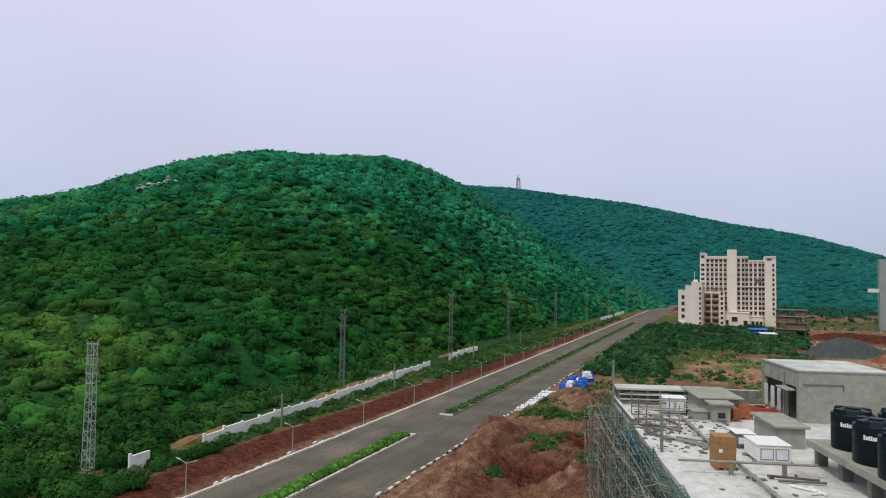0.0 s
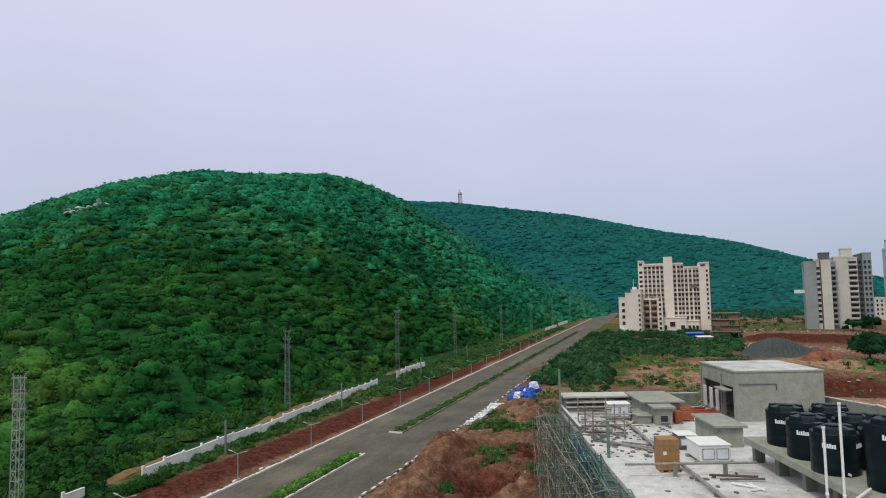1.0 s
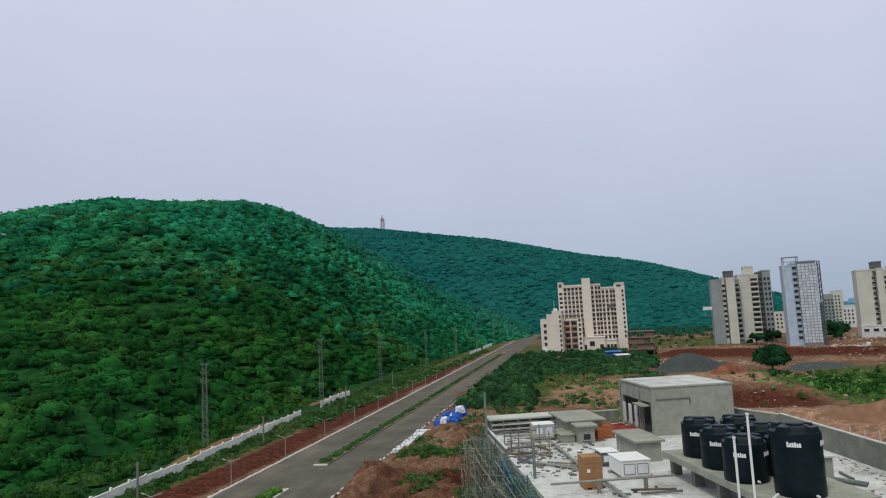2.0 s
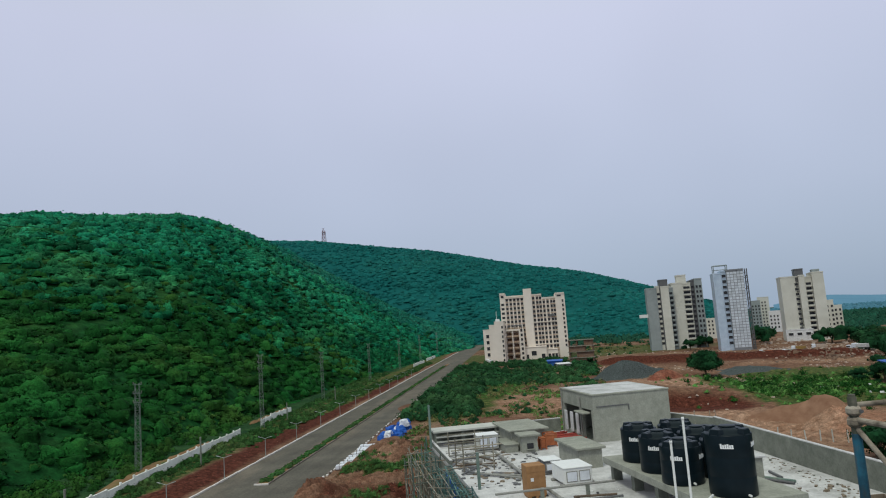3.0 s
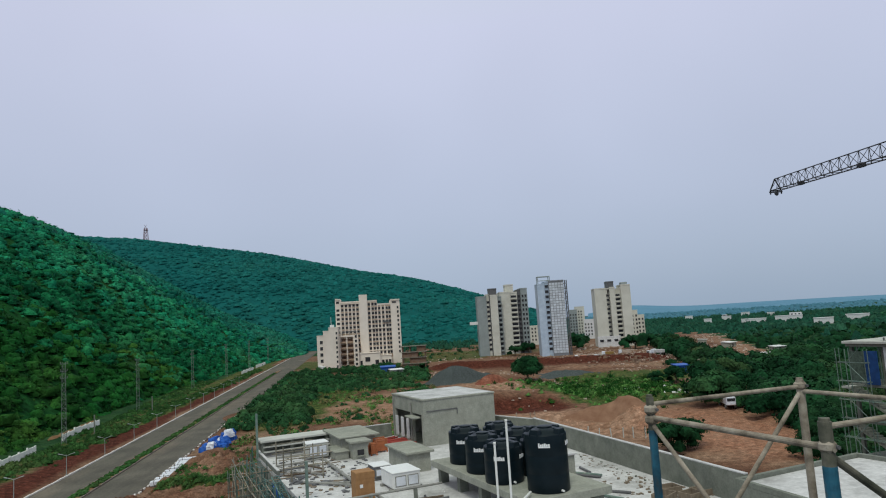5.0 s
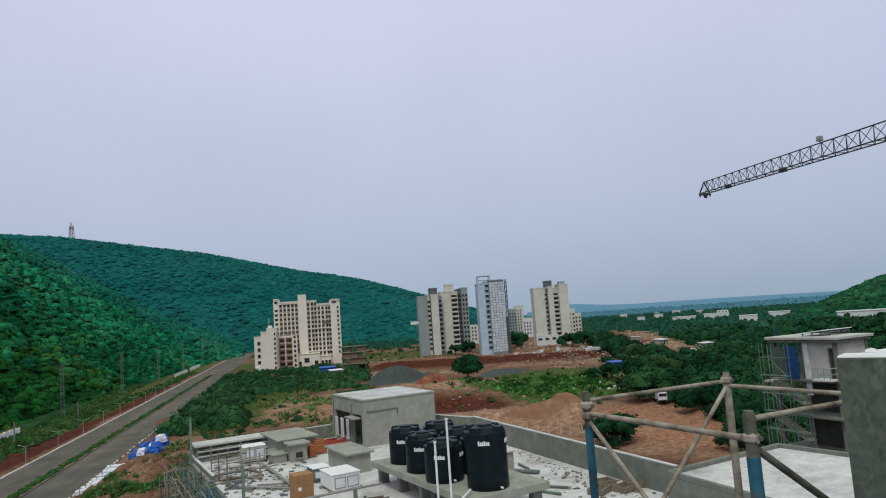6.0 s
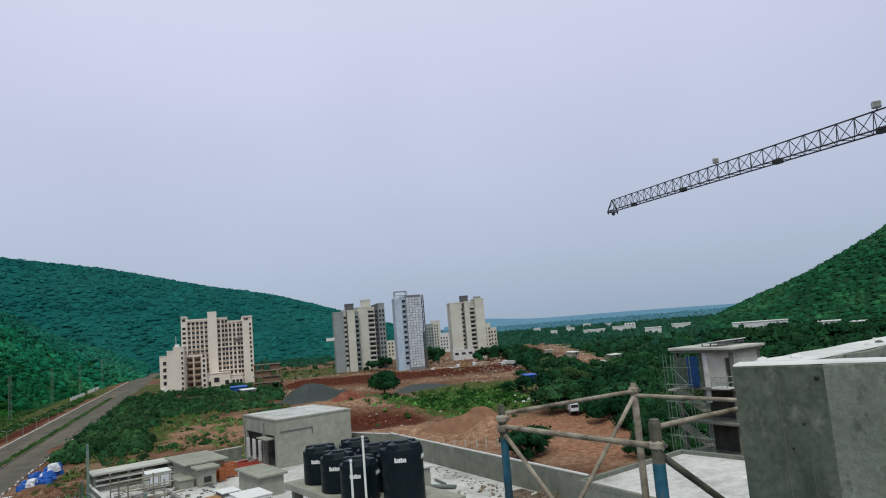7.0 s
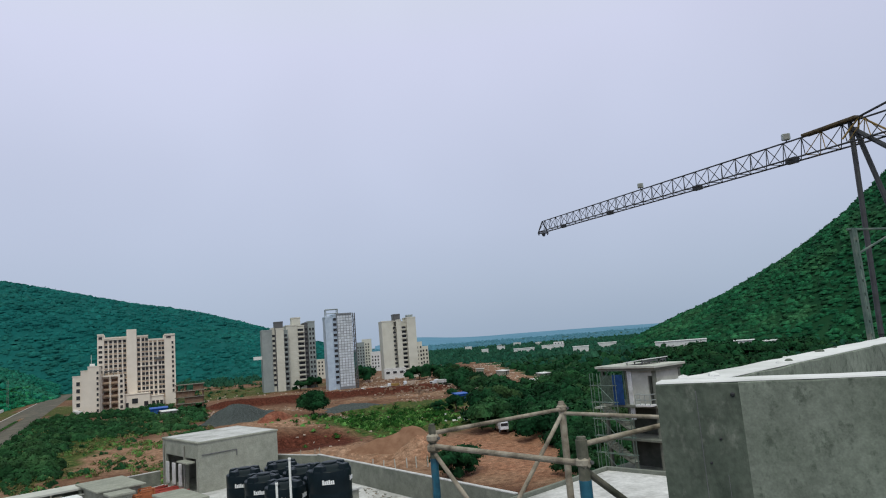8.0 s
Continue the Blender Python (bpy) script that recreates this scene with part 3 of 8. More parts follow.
def zones(x, y):
    xr = x + 0.027 * (y - 70)
    weeds = np.zeros_like(x)
    for cx, cy, rx, ry, a in ((-24, 260, 20, 95, 0.8), (4, 235, 22, 70, 0.36), (72, 195, 26, 32, 0.95), (95, 235, 30, 25, 0.7), (-26, 105.5, 6.5, 2.6, 0.75), (-15, 102, 5, 12, 0.5), (10, 205, 22, 22, 0.36), (20, 470, 120, 75, 0.6), (150, 130, 40, 90, 0.8)):
        weeds = np.maximum(weeds, a * zone(x, y, cx, cy, rx, ry))
    weeds = np.maximum(weeds, 0.62 * smooth(60 - 2.5 * smooth(120, 240, y), 63.5 - 3.5 * smooth(120, 240, y), -xr))
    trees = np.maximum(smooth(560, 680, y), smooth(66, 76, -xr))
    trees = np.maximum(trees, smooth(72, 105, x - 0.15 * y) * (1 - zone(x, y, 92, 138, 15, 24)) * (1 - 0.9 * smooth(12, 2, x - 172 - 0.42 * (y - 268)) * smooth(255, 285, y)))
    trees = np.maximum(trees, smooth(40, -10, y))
    dark = np.maximum(np.exp(-(((y - 333 + 0.35 * (x - 40)) / 11.0) ** 2)) * smooth(20, 36, x) * smooth(158, 135, x), smooth(55.5, 57, -xr) * smooth(64, 61, -xr) * smooth(380, 300, y))
    for cx, cy, rx, ry, a in ((-22, 75.5, 5, 5, 0.95), (-32.3, 74.5, 1.8, 3.2, 0.8), (-19.5, 89, 4.5, 4.5, 0.85), (-27.8, 85.5, 0.8, 2.2, 0.7), (-25, 64, 3, 5, 0.7)):
        dark = np.maximum(dark, a * zone(x, y, cx, cy, rx, ry))
    dark = np.maximum(dark, 0.95 * zone(x, y, 38, 170, 15, 7.5))
    dark = np.maximum(dark, 0.42 * zone(x, y, -22, 78, 13, 30))
    pale = np.maximum(0.8 * zone(x, y, 48, 145, 24, 22), 0.8 * zone(x, y, 40, 225, 26, 26))
    for cx, cy, rx, ry, a in ((-29.6, 79, 1.6, 7, 0.5), (-28, 67, 1.0, 8, 0.55), (-17.3, 72, 1.2, 8, 0.7), (-29.5, 105, 2.6, 2, 0.75), (-27.5, 115, 3, 4.5, 0.6), (-26.5, 126, 4, 4, 0.6), (-33.8, 84, 0.9, 30, 0.5)):
        pale = np.maximum(pale, a * zone(x, y, cx, cy, rx, ry))
    pale = np.maximum(pale, np.maximum(0.6 * zone(x, y, 120, 290, 40, 14), 0.9 * zone(x, y, 44, 196, 16, 13)))
    pale = np.maximum(pale, 0.6 * zone(x, y, 140, 340, 26, 22))
    pale = np.maximum(pale, 0.75 * zone(x, y, 0, 205, 24, 34))
    pale = np.maximum(pale, 0.75 * zone(x, y, 74, 122, 26, 32))
    pale = np.maximum(pale, 0.6 * smooth(24, 8, np.abs(x - 172 - 0.42 * (y - 268)) * 1.6) * smooth(270, 300, y) * smooth(720, 620, y))
    pale = np.maximum(pale, 0.3 * zone(x, y, 60, 385, 80, 26))
    red = np.maximum(0.5 * zone(x, y, 71, 122, 20, 34), 0.22 * zone(x, y, -22, 78, 13, 34))
    return dict(weeds=weeds, trees=trees, dark=dark, pale=pale, red=red)


def graded(lo, fine_lo, fine_hi, hi, step, growth=1.22):
    mid = list(np.arange(fine_lo, fine_hi + step / 2, step))
    s, v = step, fine_hi
    while v < hi:
        s *= growth
        v += s
        mid.append(min(v, hi))
    s, v = step, fine_lo
    while v > lo:
        s *= growth
        v -= s
        mid.insert(0, max(v, lo))
    return np.array(mid)


gx, gy = graded(-4600, -110, 170, 4600, 2.0), graded(-1500, 30, 400, 4700, 2.2)
GX, GY = np.meshgrid(gx, gy)
GZ = ground_z(GX, GY) - 1.0 * ((GX > -32.5) & (GX < -11) & (GY > 57) & (GY < 127) & (GX + 0.027 * (GY - 70) > -31.5))


def earth_sheet(name, x, y, z, faces):
    """A sheet of earth that knows where it is weedy, shaded by trees, dark or sandy."""
    ob = mesh_from(name, np.stack([x, y, z], -1).reshape(-1, 3), faces, GROUND, True)
    for key, values in zones(x.ravel(), y.ravel()).items():
        layer = ob.data.attributes.new(key, "FLOAT", "POINT")
        layer.data.foreach_set("value", values.astype(np.float32))
    return ob


def sheet_faces(shape):
    i = np.arange(shape[0] * shape[1]).reshape(shape)
    return np.stack([i[:-1, :-1], i[:-1, 1:], i[1:, 1:], i[1:, :-1]], -1).reshape(-1, 4)


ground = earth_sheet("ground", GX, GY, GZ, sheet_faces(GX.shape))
SX, SY = np.meshgrid(np.arange(-36, -7.9, 0.3), np.arange(52, 132, 0.42))
rim = np.minimum(np.minimum(SX + 36, -8 - SX), np.minimum(SY - 52, 131.6 - SY))
spoil = earth_sheet("spoil_bank", SX, SY, ground_z(SX, SY) + 0.06 - 0.5 * smooth(1.6, 0.0, rim) * (SX > -33), sheet_faces(SX.shape))
tagged(spoil, "dug red and sandy earth heaped beside the road", "earth bank", kind="structure")
tagged(ground, "red laterite earth with sandy heaps and weeds", "ground", kind="structure")


def hill(name, mat, azimuths, foot, crest, rise, steps, seed, rough=0.03, back=1.6):
    """A hill round the viewpoint's plain: foot and crest distances and the crest's angle of rise, by azimuth (degrees, left positive)."""
    az = np.linspace(azimuths[0], azimuths[-1], steps[0])
    o = np.argsort(azimuths)
    f, c, e = (np.interp(az, np.array(azimuths)[o], np.array(k)[o]) for k in (foot, crest, rise))
    ker = np.ones(9) / 9
    pad = lambda k: np.convolve(np.pad(k, 4, mode="edge"), ker, mode="valid")
    f, c, e = pad(f), pad(c), pad(e)
    top = np.maximum(EYE + c * np.tan(np.radians(e)), -4)
    s = np.linspace(0, back, steps[1])
    S, A = np.meshgrid(s, np.radians(az))
    Rr = f[:, None] + (c - f)[:, None] * S
    X, Y = -Rr * np.sin(A), Rr * np.cos(A)
    prof = np.where(S < 1, np.sin(np.clip(S, 0, 1) * math.pi / 2) ** 1.15, np.cos(np.clip((S - 1) / (back - 1), 0, 1) * math.pi / 2))
    gully = wave_noise(X, Y, 170, seed) * np.sin(np.clip(S, 0, 1) * math.pi)
    Z = top[:, None] * prof * (1 + rough * 2.2 * gully) - 1.5 * (S < 0.02) - 0.5
    i = np.arange(X.size).reshape(X.shape)
    q = np.stack([i[:-1, :-1], i[:-1, 1:], i[1:, 1:], i[1:, :-1]], -1).reshape(-1, 4)
    ob = mesh_from(name, np.stack([X, Y, Z], -1).reshape(-1, 3), q, mat, True)
    return ob, X, Y, Z


AZ_A = (84, 70, 58.2, 54, 49, 42.6, 39.4, 35.2, 28.8, 26.3, 22.1, 15.4, 10.6, 7.0, 5.2)
hill_near, HAX, HAY, HAZ = hill("hill", HILL_SOIL, AZ_A,
    (86, 88, 96, 100, 108, 122, 130, 145, 172, 188, 222, 315, 440, 600, 700),
    (420, 450, 480, 490, 500, 515, 520, 530, 550, 565, 600, 680, 740, 800, 820),
    (0.9, 2.5, 4.6, 5.5, 7.35, 8.95, 9.55, 9.6, 9.6, 9.1, 7.6, 3.9, 1.1, -0.2, -1.3), (230, 90), 21)
tagged(hill_near, "rounded hill overgrown with dense green scrub", "hill", kind="structure")
AZ_B = (30, 22.1, 17.5, 11.6, 7.4, 0.4, -4.1, -5.5, -9.8, -12.4, -13.6, -16, -19)
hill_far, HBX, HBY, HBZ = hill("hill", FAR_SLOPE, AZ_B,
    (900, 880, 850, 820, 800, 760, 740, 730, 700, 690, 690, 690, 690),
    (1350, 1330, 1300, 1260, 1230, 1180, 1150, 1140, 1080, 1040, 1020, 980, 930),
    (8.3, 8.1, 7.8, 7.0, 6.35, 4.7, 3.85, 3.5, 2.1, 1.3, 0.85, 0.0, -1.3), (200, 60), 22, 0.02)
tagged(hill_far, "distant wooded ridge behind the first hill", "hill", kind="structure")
AZ_C = (-40, -42.8, -48.2, -53.4, -57.6, -60.3, -66, -74, -84)
hill_right, HCX, HCY, HCZ = hill("hill", SLOPE_RIGHT, AZ_C,
    (620, 600, 560, 520, 490, 470, 440, 420, 400), (900, 900, 880, 860, 850, 840, 820, 800, 780),
    (-1.6, -0.3, 1.7, 4.2, 7.0, 9.2, 11.8, 12.6, 10.0), (150, 60), 23)
tagged(hill_right, "steep green hillside across the plain", "hill", kind="structure")
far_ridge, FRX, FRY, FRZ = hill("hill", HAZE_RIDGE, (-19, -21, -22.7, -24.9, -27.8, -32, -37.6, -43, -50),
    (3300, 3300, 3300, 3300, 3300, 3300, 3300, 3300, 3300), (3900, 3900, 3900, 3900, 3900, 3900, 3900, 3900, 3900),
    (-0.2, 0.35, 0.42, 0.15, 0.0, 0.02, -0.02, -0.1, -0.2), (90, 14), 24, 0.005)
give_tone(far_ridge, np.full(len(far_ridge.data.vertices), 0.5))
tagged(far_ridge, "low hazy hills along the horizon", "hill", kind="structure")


def scatter(X, Y, Z, density, rng, upto=1.0):
    """Random places on a hill's grid, evenly by area, from its foot up to the share upto of its depth."""
    last = max(2, int((X.shape[1] - 1) * upto))
    P = np.stack([X, Y, Z], -1)[:, :last + 1]
    area = np.linalg.norm(np.cross(P[1:, :-1] - P[:-1, :-1], P[:-1, 1:] - P[:-1, :-1]), axis=2)
    count = int(area.sum() * density)
    cell = np.searchsorted(np.cumsum(area.ravel()), rng.uniform(0, area.sum() * 0.99999, count))
    i, j = np.unravel_index(cell, area.shape)
    u, v = rng.uniform(0, 1, (2, count, 1))
    return P[i, j] * (1 - u) * (1 - v) + P[i + 1, j] * u * (1 - v) + P[i, j + 1] * (1 - u) * v + P[i + 1, j + 1] * u * v


rng = np.random.RandomState(5)


def scrub(name, X, Y, Z, density, size, leaves, mat, label, upto=0.66, leaf=0.2, reach=(0, 9999), dome=(8, 3), flat=0.7, fade=30, skew=1.5, lift=0.04):
    """Bushes over one reach of distance; they thin out into the next leaf colour over some metres at either end."""
    p = scatter(X, Y, Z, density, rng, upto)
    far = np.hypot(p[:, 0], p[:, 1]) - 2.5 * np.clip(70 - p[:, 2], 0, 70) * (reach != (0, 9999)) + fade * rng.normal(size=len(p))
    side = np.degrees(np.arctan2(-p[:, 0], p[:, 1]))
    p = p[(side < 59.5) & (side > -62) & (far >= reach[0]) & (far < reach[1]) & (wave_noise(p[:, 0], p[:, 1], 45, 31) + rng.uniform(-0.2, 1.0, len(p)) > -0.05)]
    r = (size[0] + (size[1] - size[0]) * rng.uniform(0, 1, len(p)) ** skew)[:, None] * rng.uniform(0.75, 1.35, (len(p), 3)) * np.array([1, 1, flat])
    p[:, 2] += r[:, 2] * lift
    ob = leaf_cloud(name, p, r, leaves, leaf, mat, rng, dome)
    return tagged(ob, label, "scrub", kind="stuff")


# Distance bands swap the leaf colour, carrying painted haze up the slope.
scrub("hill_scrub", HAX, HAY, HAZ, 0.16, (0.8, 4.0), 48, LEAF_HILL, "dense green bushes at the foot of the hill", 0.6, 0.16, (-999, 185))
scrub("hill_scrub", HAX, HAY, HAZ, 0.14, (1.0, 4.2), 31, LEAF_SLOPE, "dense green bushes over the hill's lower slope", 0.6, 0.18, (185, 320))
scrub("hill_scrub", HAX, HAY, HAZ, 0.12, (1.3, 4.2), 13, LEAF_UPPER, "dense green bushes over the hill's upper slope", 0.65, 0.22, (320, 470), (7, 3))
scrub("hill_scrub", HAX, HAY, HAZ, 0.10, (1.7, 4.4), 7, LEAF_FLANK, "dense haze-tinted bushes along the hill's crest and far flank", 0.65, 0.24, (470, 9999), (7, 2))
scrub("hill_scrub", HAX, HAY, HAZ, 0.11, (0.6, 1.5), 14, LEAF_GRASS, "tall grass and weeds between the hill's bushes", 0.4, 0.3, (-999, 60), (5, 1), 0.5)
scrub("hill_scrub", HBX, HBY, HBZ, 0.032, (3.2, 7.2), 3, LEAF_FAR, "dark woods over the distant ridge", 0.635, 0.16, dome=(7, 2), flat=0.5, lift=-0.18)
scrub("hill_scrub", HCX, HCY, HCZ, 0.05, (2.4, 5.6), 5, LEAF_RIGHT, "green woods over the hillside", 0.64, 0.18, dome=(7, 2), flat=0.55, lift=-0.1)


def rock_outcrop():
    """Bare pale rock showing through the scrub near the hill's shoulder."""
    base = thing("rock_outcrop", "bare pale grey rock on the hill's shoulder", "rock")
    rr = np.random.RandomState(44)
    spin = np.degrees(np.arctan2(-HAX[:, 3], HAY[:, 3]))
    for k in range(22):
        az = rr.uniform(46.4, 49.2)
        row = int(np.argmin(np.abs(spin - az)))
        rise = np.degrees(np.arctan2(HAZ[row] - EYE, np.hypot(HAX[row], HAY[row])))
        j = int(np.argmax(rise > 7.25 - (az - 46.4) * 0.32 + rr.uniform(-0.15, 0.12)))
        bm = bmesh.new()
        bmesh.ops.create_icosphere(bm, subdivisions=2, radius=1)
        for v in bm.verts:
            v.co *= 1 + rr.uniform(-0.16, 0.16)
        bmesh.ops.transform(bm, verts=bm.verts, matrix=pose(HAX[row, j], HAY[row, j], HAZ[row, j] + 1.1, -18 + rr.uniform(-8, 8), rr.uniform(-12, 12), az) @ Matrix.Diagonal((rr.uniform(0.8, 2.4), rr.uniform(1.5, 4), rr.uniform(0.25, 0.55), 1)))
        part("rock", bm, ROCK, base)


rock_outcrop()

# ---- road ----
def ribbon(name, x0, x1, y0, y1, z0, z1, mat, step=6.0):
    """A slab that follows the road between two offsets."""
    ys = np.arange(y0, y1 + step, step)
    v, f = [], []
    for y in ys:
        v += [(road_x(x0, y), y, z0), (road_x(x1, y), y, z0), (road_x(x1, y), y, z1), (road_x(x0, y), y, z1)]
    for i in range(len(ys) - 1):
        a, b = 4 * i, 4 * i + 4
        for k in range(4):
            f.append((a + k, a + (k + 1) % 4, b + (k + 1) % 4, b + k))
    f += [(3, 2, 1, 0), (len(v) - 4, len(v) - 3, len(v) - 2, len(v) - 1)]
    return mesh_from(name, v, f, mat)


ROAD_L, MED_L, MED_R, ROAD_R = -54.2, -46.9, -44.4, -36.2
road = tagged(ribbon("road", ROAD_L, ROAD_R, -30, 760, -0.3, 0.10, ASPHALT), "worn grey dual carriageway with a sandy sheen", "road", kind="structure")


def kerb_line(name, x, y0, y1, white, dark, step=1.5, pieces=160, width=0.34, height=0.30, loss=0.0, jolt=1.0):
    """A row of kerb stones, white and dark by turns: single stones near by, the rest joined."""
    base = thing(name, "painted kerb stones, white and dark by turns", "kerb", kind="structure")
    shapes = []
    for mat in (white, dark):
        bm = boxes(((-width / 2, 0.03, 0), (width / 2, step - 0.03, height)), bevel=0.03)
        me = bpy.data.meshes.new("kerb_stone")
        bm.to_mesh(me)
        bm.free()
        me.materials.append(mat)
        shapes.append(me)
    y, i = y0, 0
    while y < y1 and i < pieces:
        if rng.uniform() < loss:
            y += step
            i += 1
            continue
        ob = new("kerb_stone", shapes[i % 2])
        ob.parent = base
        ob.matrix_world = pose(road_x(x, y) + rng.uniform(-0.06, 0.06) * jolt, y, 0.06 - 0.05 * jolt * rng.uniform(), jolt * rng.uniform(-1, 1), jolt * rng.uniform(-2, 2), 1.55 + jolt * rng.uniform(-1.5, 1.5))
        y += step
        i += 1
    if y < y1:
        bm = bmesh.new()
        while y < y1:
            box(bm, (-width / 2, 0.03, 0), (width / 2, 2 * step - 0.03, height), pose(road_x(x, y), y, 0.06, 0, 0, 1.55))
            y += 2 * step
        rest = part("far_kerb", bm, white, base)
        rest["kind"] = "stuff"
    return base


kerb_line("kerb", ROAD_L - 0.17, 40, 600, KERB_WHITE, KERB_WHITE)
kerb_line("kerb", ROAD_R + 0.17, 48, 240, KERB_WHITE, KERB_DARK, 1.15, loss=0.08, jolt=3.0)
kerb_line("kerb", ROAD_L - 0.75, 48, 92, KERB_WHITE, BOULDER, 0.8, pieces=60, width=0.3, loss=0.25, jolt=7.0)


def median(y0, y1, low):
    """A planted strip between the carriageways: stone edging, earth and a clipped hedge."""
    strip = thing("median_strip", "kerbed median strip with a low green hedge", "median strip", kind="structure")
    for a, b in ((MED_L, MED_L + 0.3), (MED_R - 0.3, MED_R)):
        ribbon("edging", a, b, y0, y1, 0.05, 0.32, KERB_WHITE if low else KERB_DARK, 4).parent = strip
    ribbon("earth", MED_L + 0.3, MED_R - 0.3, y0, y1, 0.05, 0.26, RED_SOIL if low else SANDY, 4).parent = strip
    for y in (y0, y1):
        part("end_stone", boxes(((road_x(MED_L, y), y - 0.2, 0.05), (road_x(MED_R, y), y + 0.15, 0.33)), bevel=0.04), KERB_WHITE, strip)
    return strip


median(-20, 91.5, True)
median(107.5, 420, False)
y = rng.uniform(-15, 90.5, 1300)
hedge_x = rng.uniform(MED_L + 0.5, MED_R - 0.5, len(y))
tagged(leaf_cloud("hedge", np.stack([road_x(hedge_x, y), y, np.full(len(y), 0.42)], 1), rng.uniform(0.34, 0.66, (len(y), 1)) * np.ones(3), 18, 0.2, LEAF_HEDGE, rng), "bright green clipped hedge on the median", "hedge", kind="stuff")
y = rng.uniform(108.5, 400, 1500)
y = y[(wave_noise(y, y * 0, 14, 4) + rng.uniform(-0.4, 0.8, len(y))) > -0.1]
hedge_x = rng.uniform(MED_L + 0.5, MED_R - 0.5, len(y))
tagged(leaf_cloud("hedge", np.stack([road_x(hedge_x, y), y, np.full(len(y), 0.32)], 1), rng.uniform(0.25, 0.6, (len(y), 1)) * np.array([1.2, 1.6, 0.7]), 10, 0.24, LEAF_VERGE, rng), "patchy dark green hedge on the median", "hedge", kind="stuff")


def wall_x(y):
    return -65.2 - 0.085 * (y - 60)


def boundary_wall(y0, y1, bay=4.2, h=1.55):
    """A whitewashed compound wall in bays between taller piers, stepping with the ground."""
    base = thing("boundary_wall", "white compound wall with taller square piers", "wall", kind="structure")
    y = y0
    while y < y1 - 0.1:
        yb = min(y + bay, y1)
        z = float(ground_z(wall_x(y), y))
        turn = math.degrees(math.atan(0.085))
        at = pose(wall_x(y), y, z, 0, 0, turn)
        length = (yb - y) * math.hypot(1, 0.085)
        part("panel", boxes(((-0.1, 0.18, -1), (0.1, length - 0.18, h)), ((-0.14, 0.18, h), (0.14, length - 0.18, h + 0.07)), m=at), WALL_WHITE, base)
        part("pier", boxes(((-0.15, -0.17, -1), (0.15, 0.17, h + 0.38)), m=at, bevel=0.02), WALL_WHITE, base)
        y = yb
    return base


boundary_wall(56.6, 59.8)
boundary_wall(69.5, 158)
boundary_wall(174, 203)


def far_wall(a, b, h=2.6, bay=6.0):
    """A stretch of the compound wall farther along, between two places."""
    base = thing("boundary_wall", "far white compound wall half hidden by bushes", "wall", kind="structure")
    d = Vector((b[0] - a[0], b[1] - a[1], 0))
    n = max(1, int(d.length / bay))
    turn = math.degrees(math.atan2(d.y, d.x))
    for k in range(n):
        x, y = a[0] + d.x * k / n, a[1] + d.y * k / n
        at = pose(x, y, float(ground_z(x, y)), 0, 0, turn)
        length = d.length / n
        part("panel", boxes(((0.18, -0.1, -1), (length - 0.18, 0.1, h)), m=at), WALL_WHITE, base)
        part("pier", boxes(((-0.17, -0.15, -1), (0.17, 0.15, h + 0.4)), m=at, bevel=0.02), WALL_WHITE, base)


far_wall((-74.5, 405), (-76.0, 455), 1.6)
far_wall((-76.5, 468), (-78.0, 520), 1.8)
far_wall((-82, 570), (-92, 660), 2.4)
far_wall((-92.5, 664), (-108, 800), 3.2)


def street_lamp(y):
    lamp = thing("street_lamp", "slim grey street lamp with two short arms", "street lamp", Matrix.Translation((road_x(-55.0, y), y, 0.0)), "street lamps along the road")
    part("base", boxes(((-0.18, -0.18, -0.3), (0.18, 0.18, 0.25)), bevel=0.02), CONCRETE, lamp)
    bm = bmesh.new()
    tube(bm, (0, 0, 0.2), (0, 0, 3.75), 0.075, 8, 0.05)
    part("pole", bm, STEEL, lamp)
    for s in (-1, 1):
        bm = bmesh.new()
        tube(bm, (0, 0, 3.62), (s * 0.95, 0, 3.95), 0.04, 6)
        arm = part("arm", bm, STEEL, lamp)
        part("lamp_head", boxes(((-0.3, -0.1, -0.05), (0.3, 0.1, 0.05)), m=pose(s * 1.2, 0, 4.0, 0, -s * 14, 0), bevel=0.02), STEEL, arm)
    return lamp


first_lamp = street_lamp(55.0)
for k in range(1, 15):
    yl = 55.0 + 19.6 * k
    copy_thing(first_lamp, Matrix.Translation((road_x(-55.0, yl), yl, 0.0)))


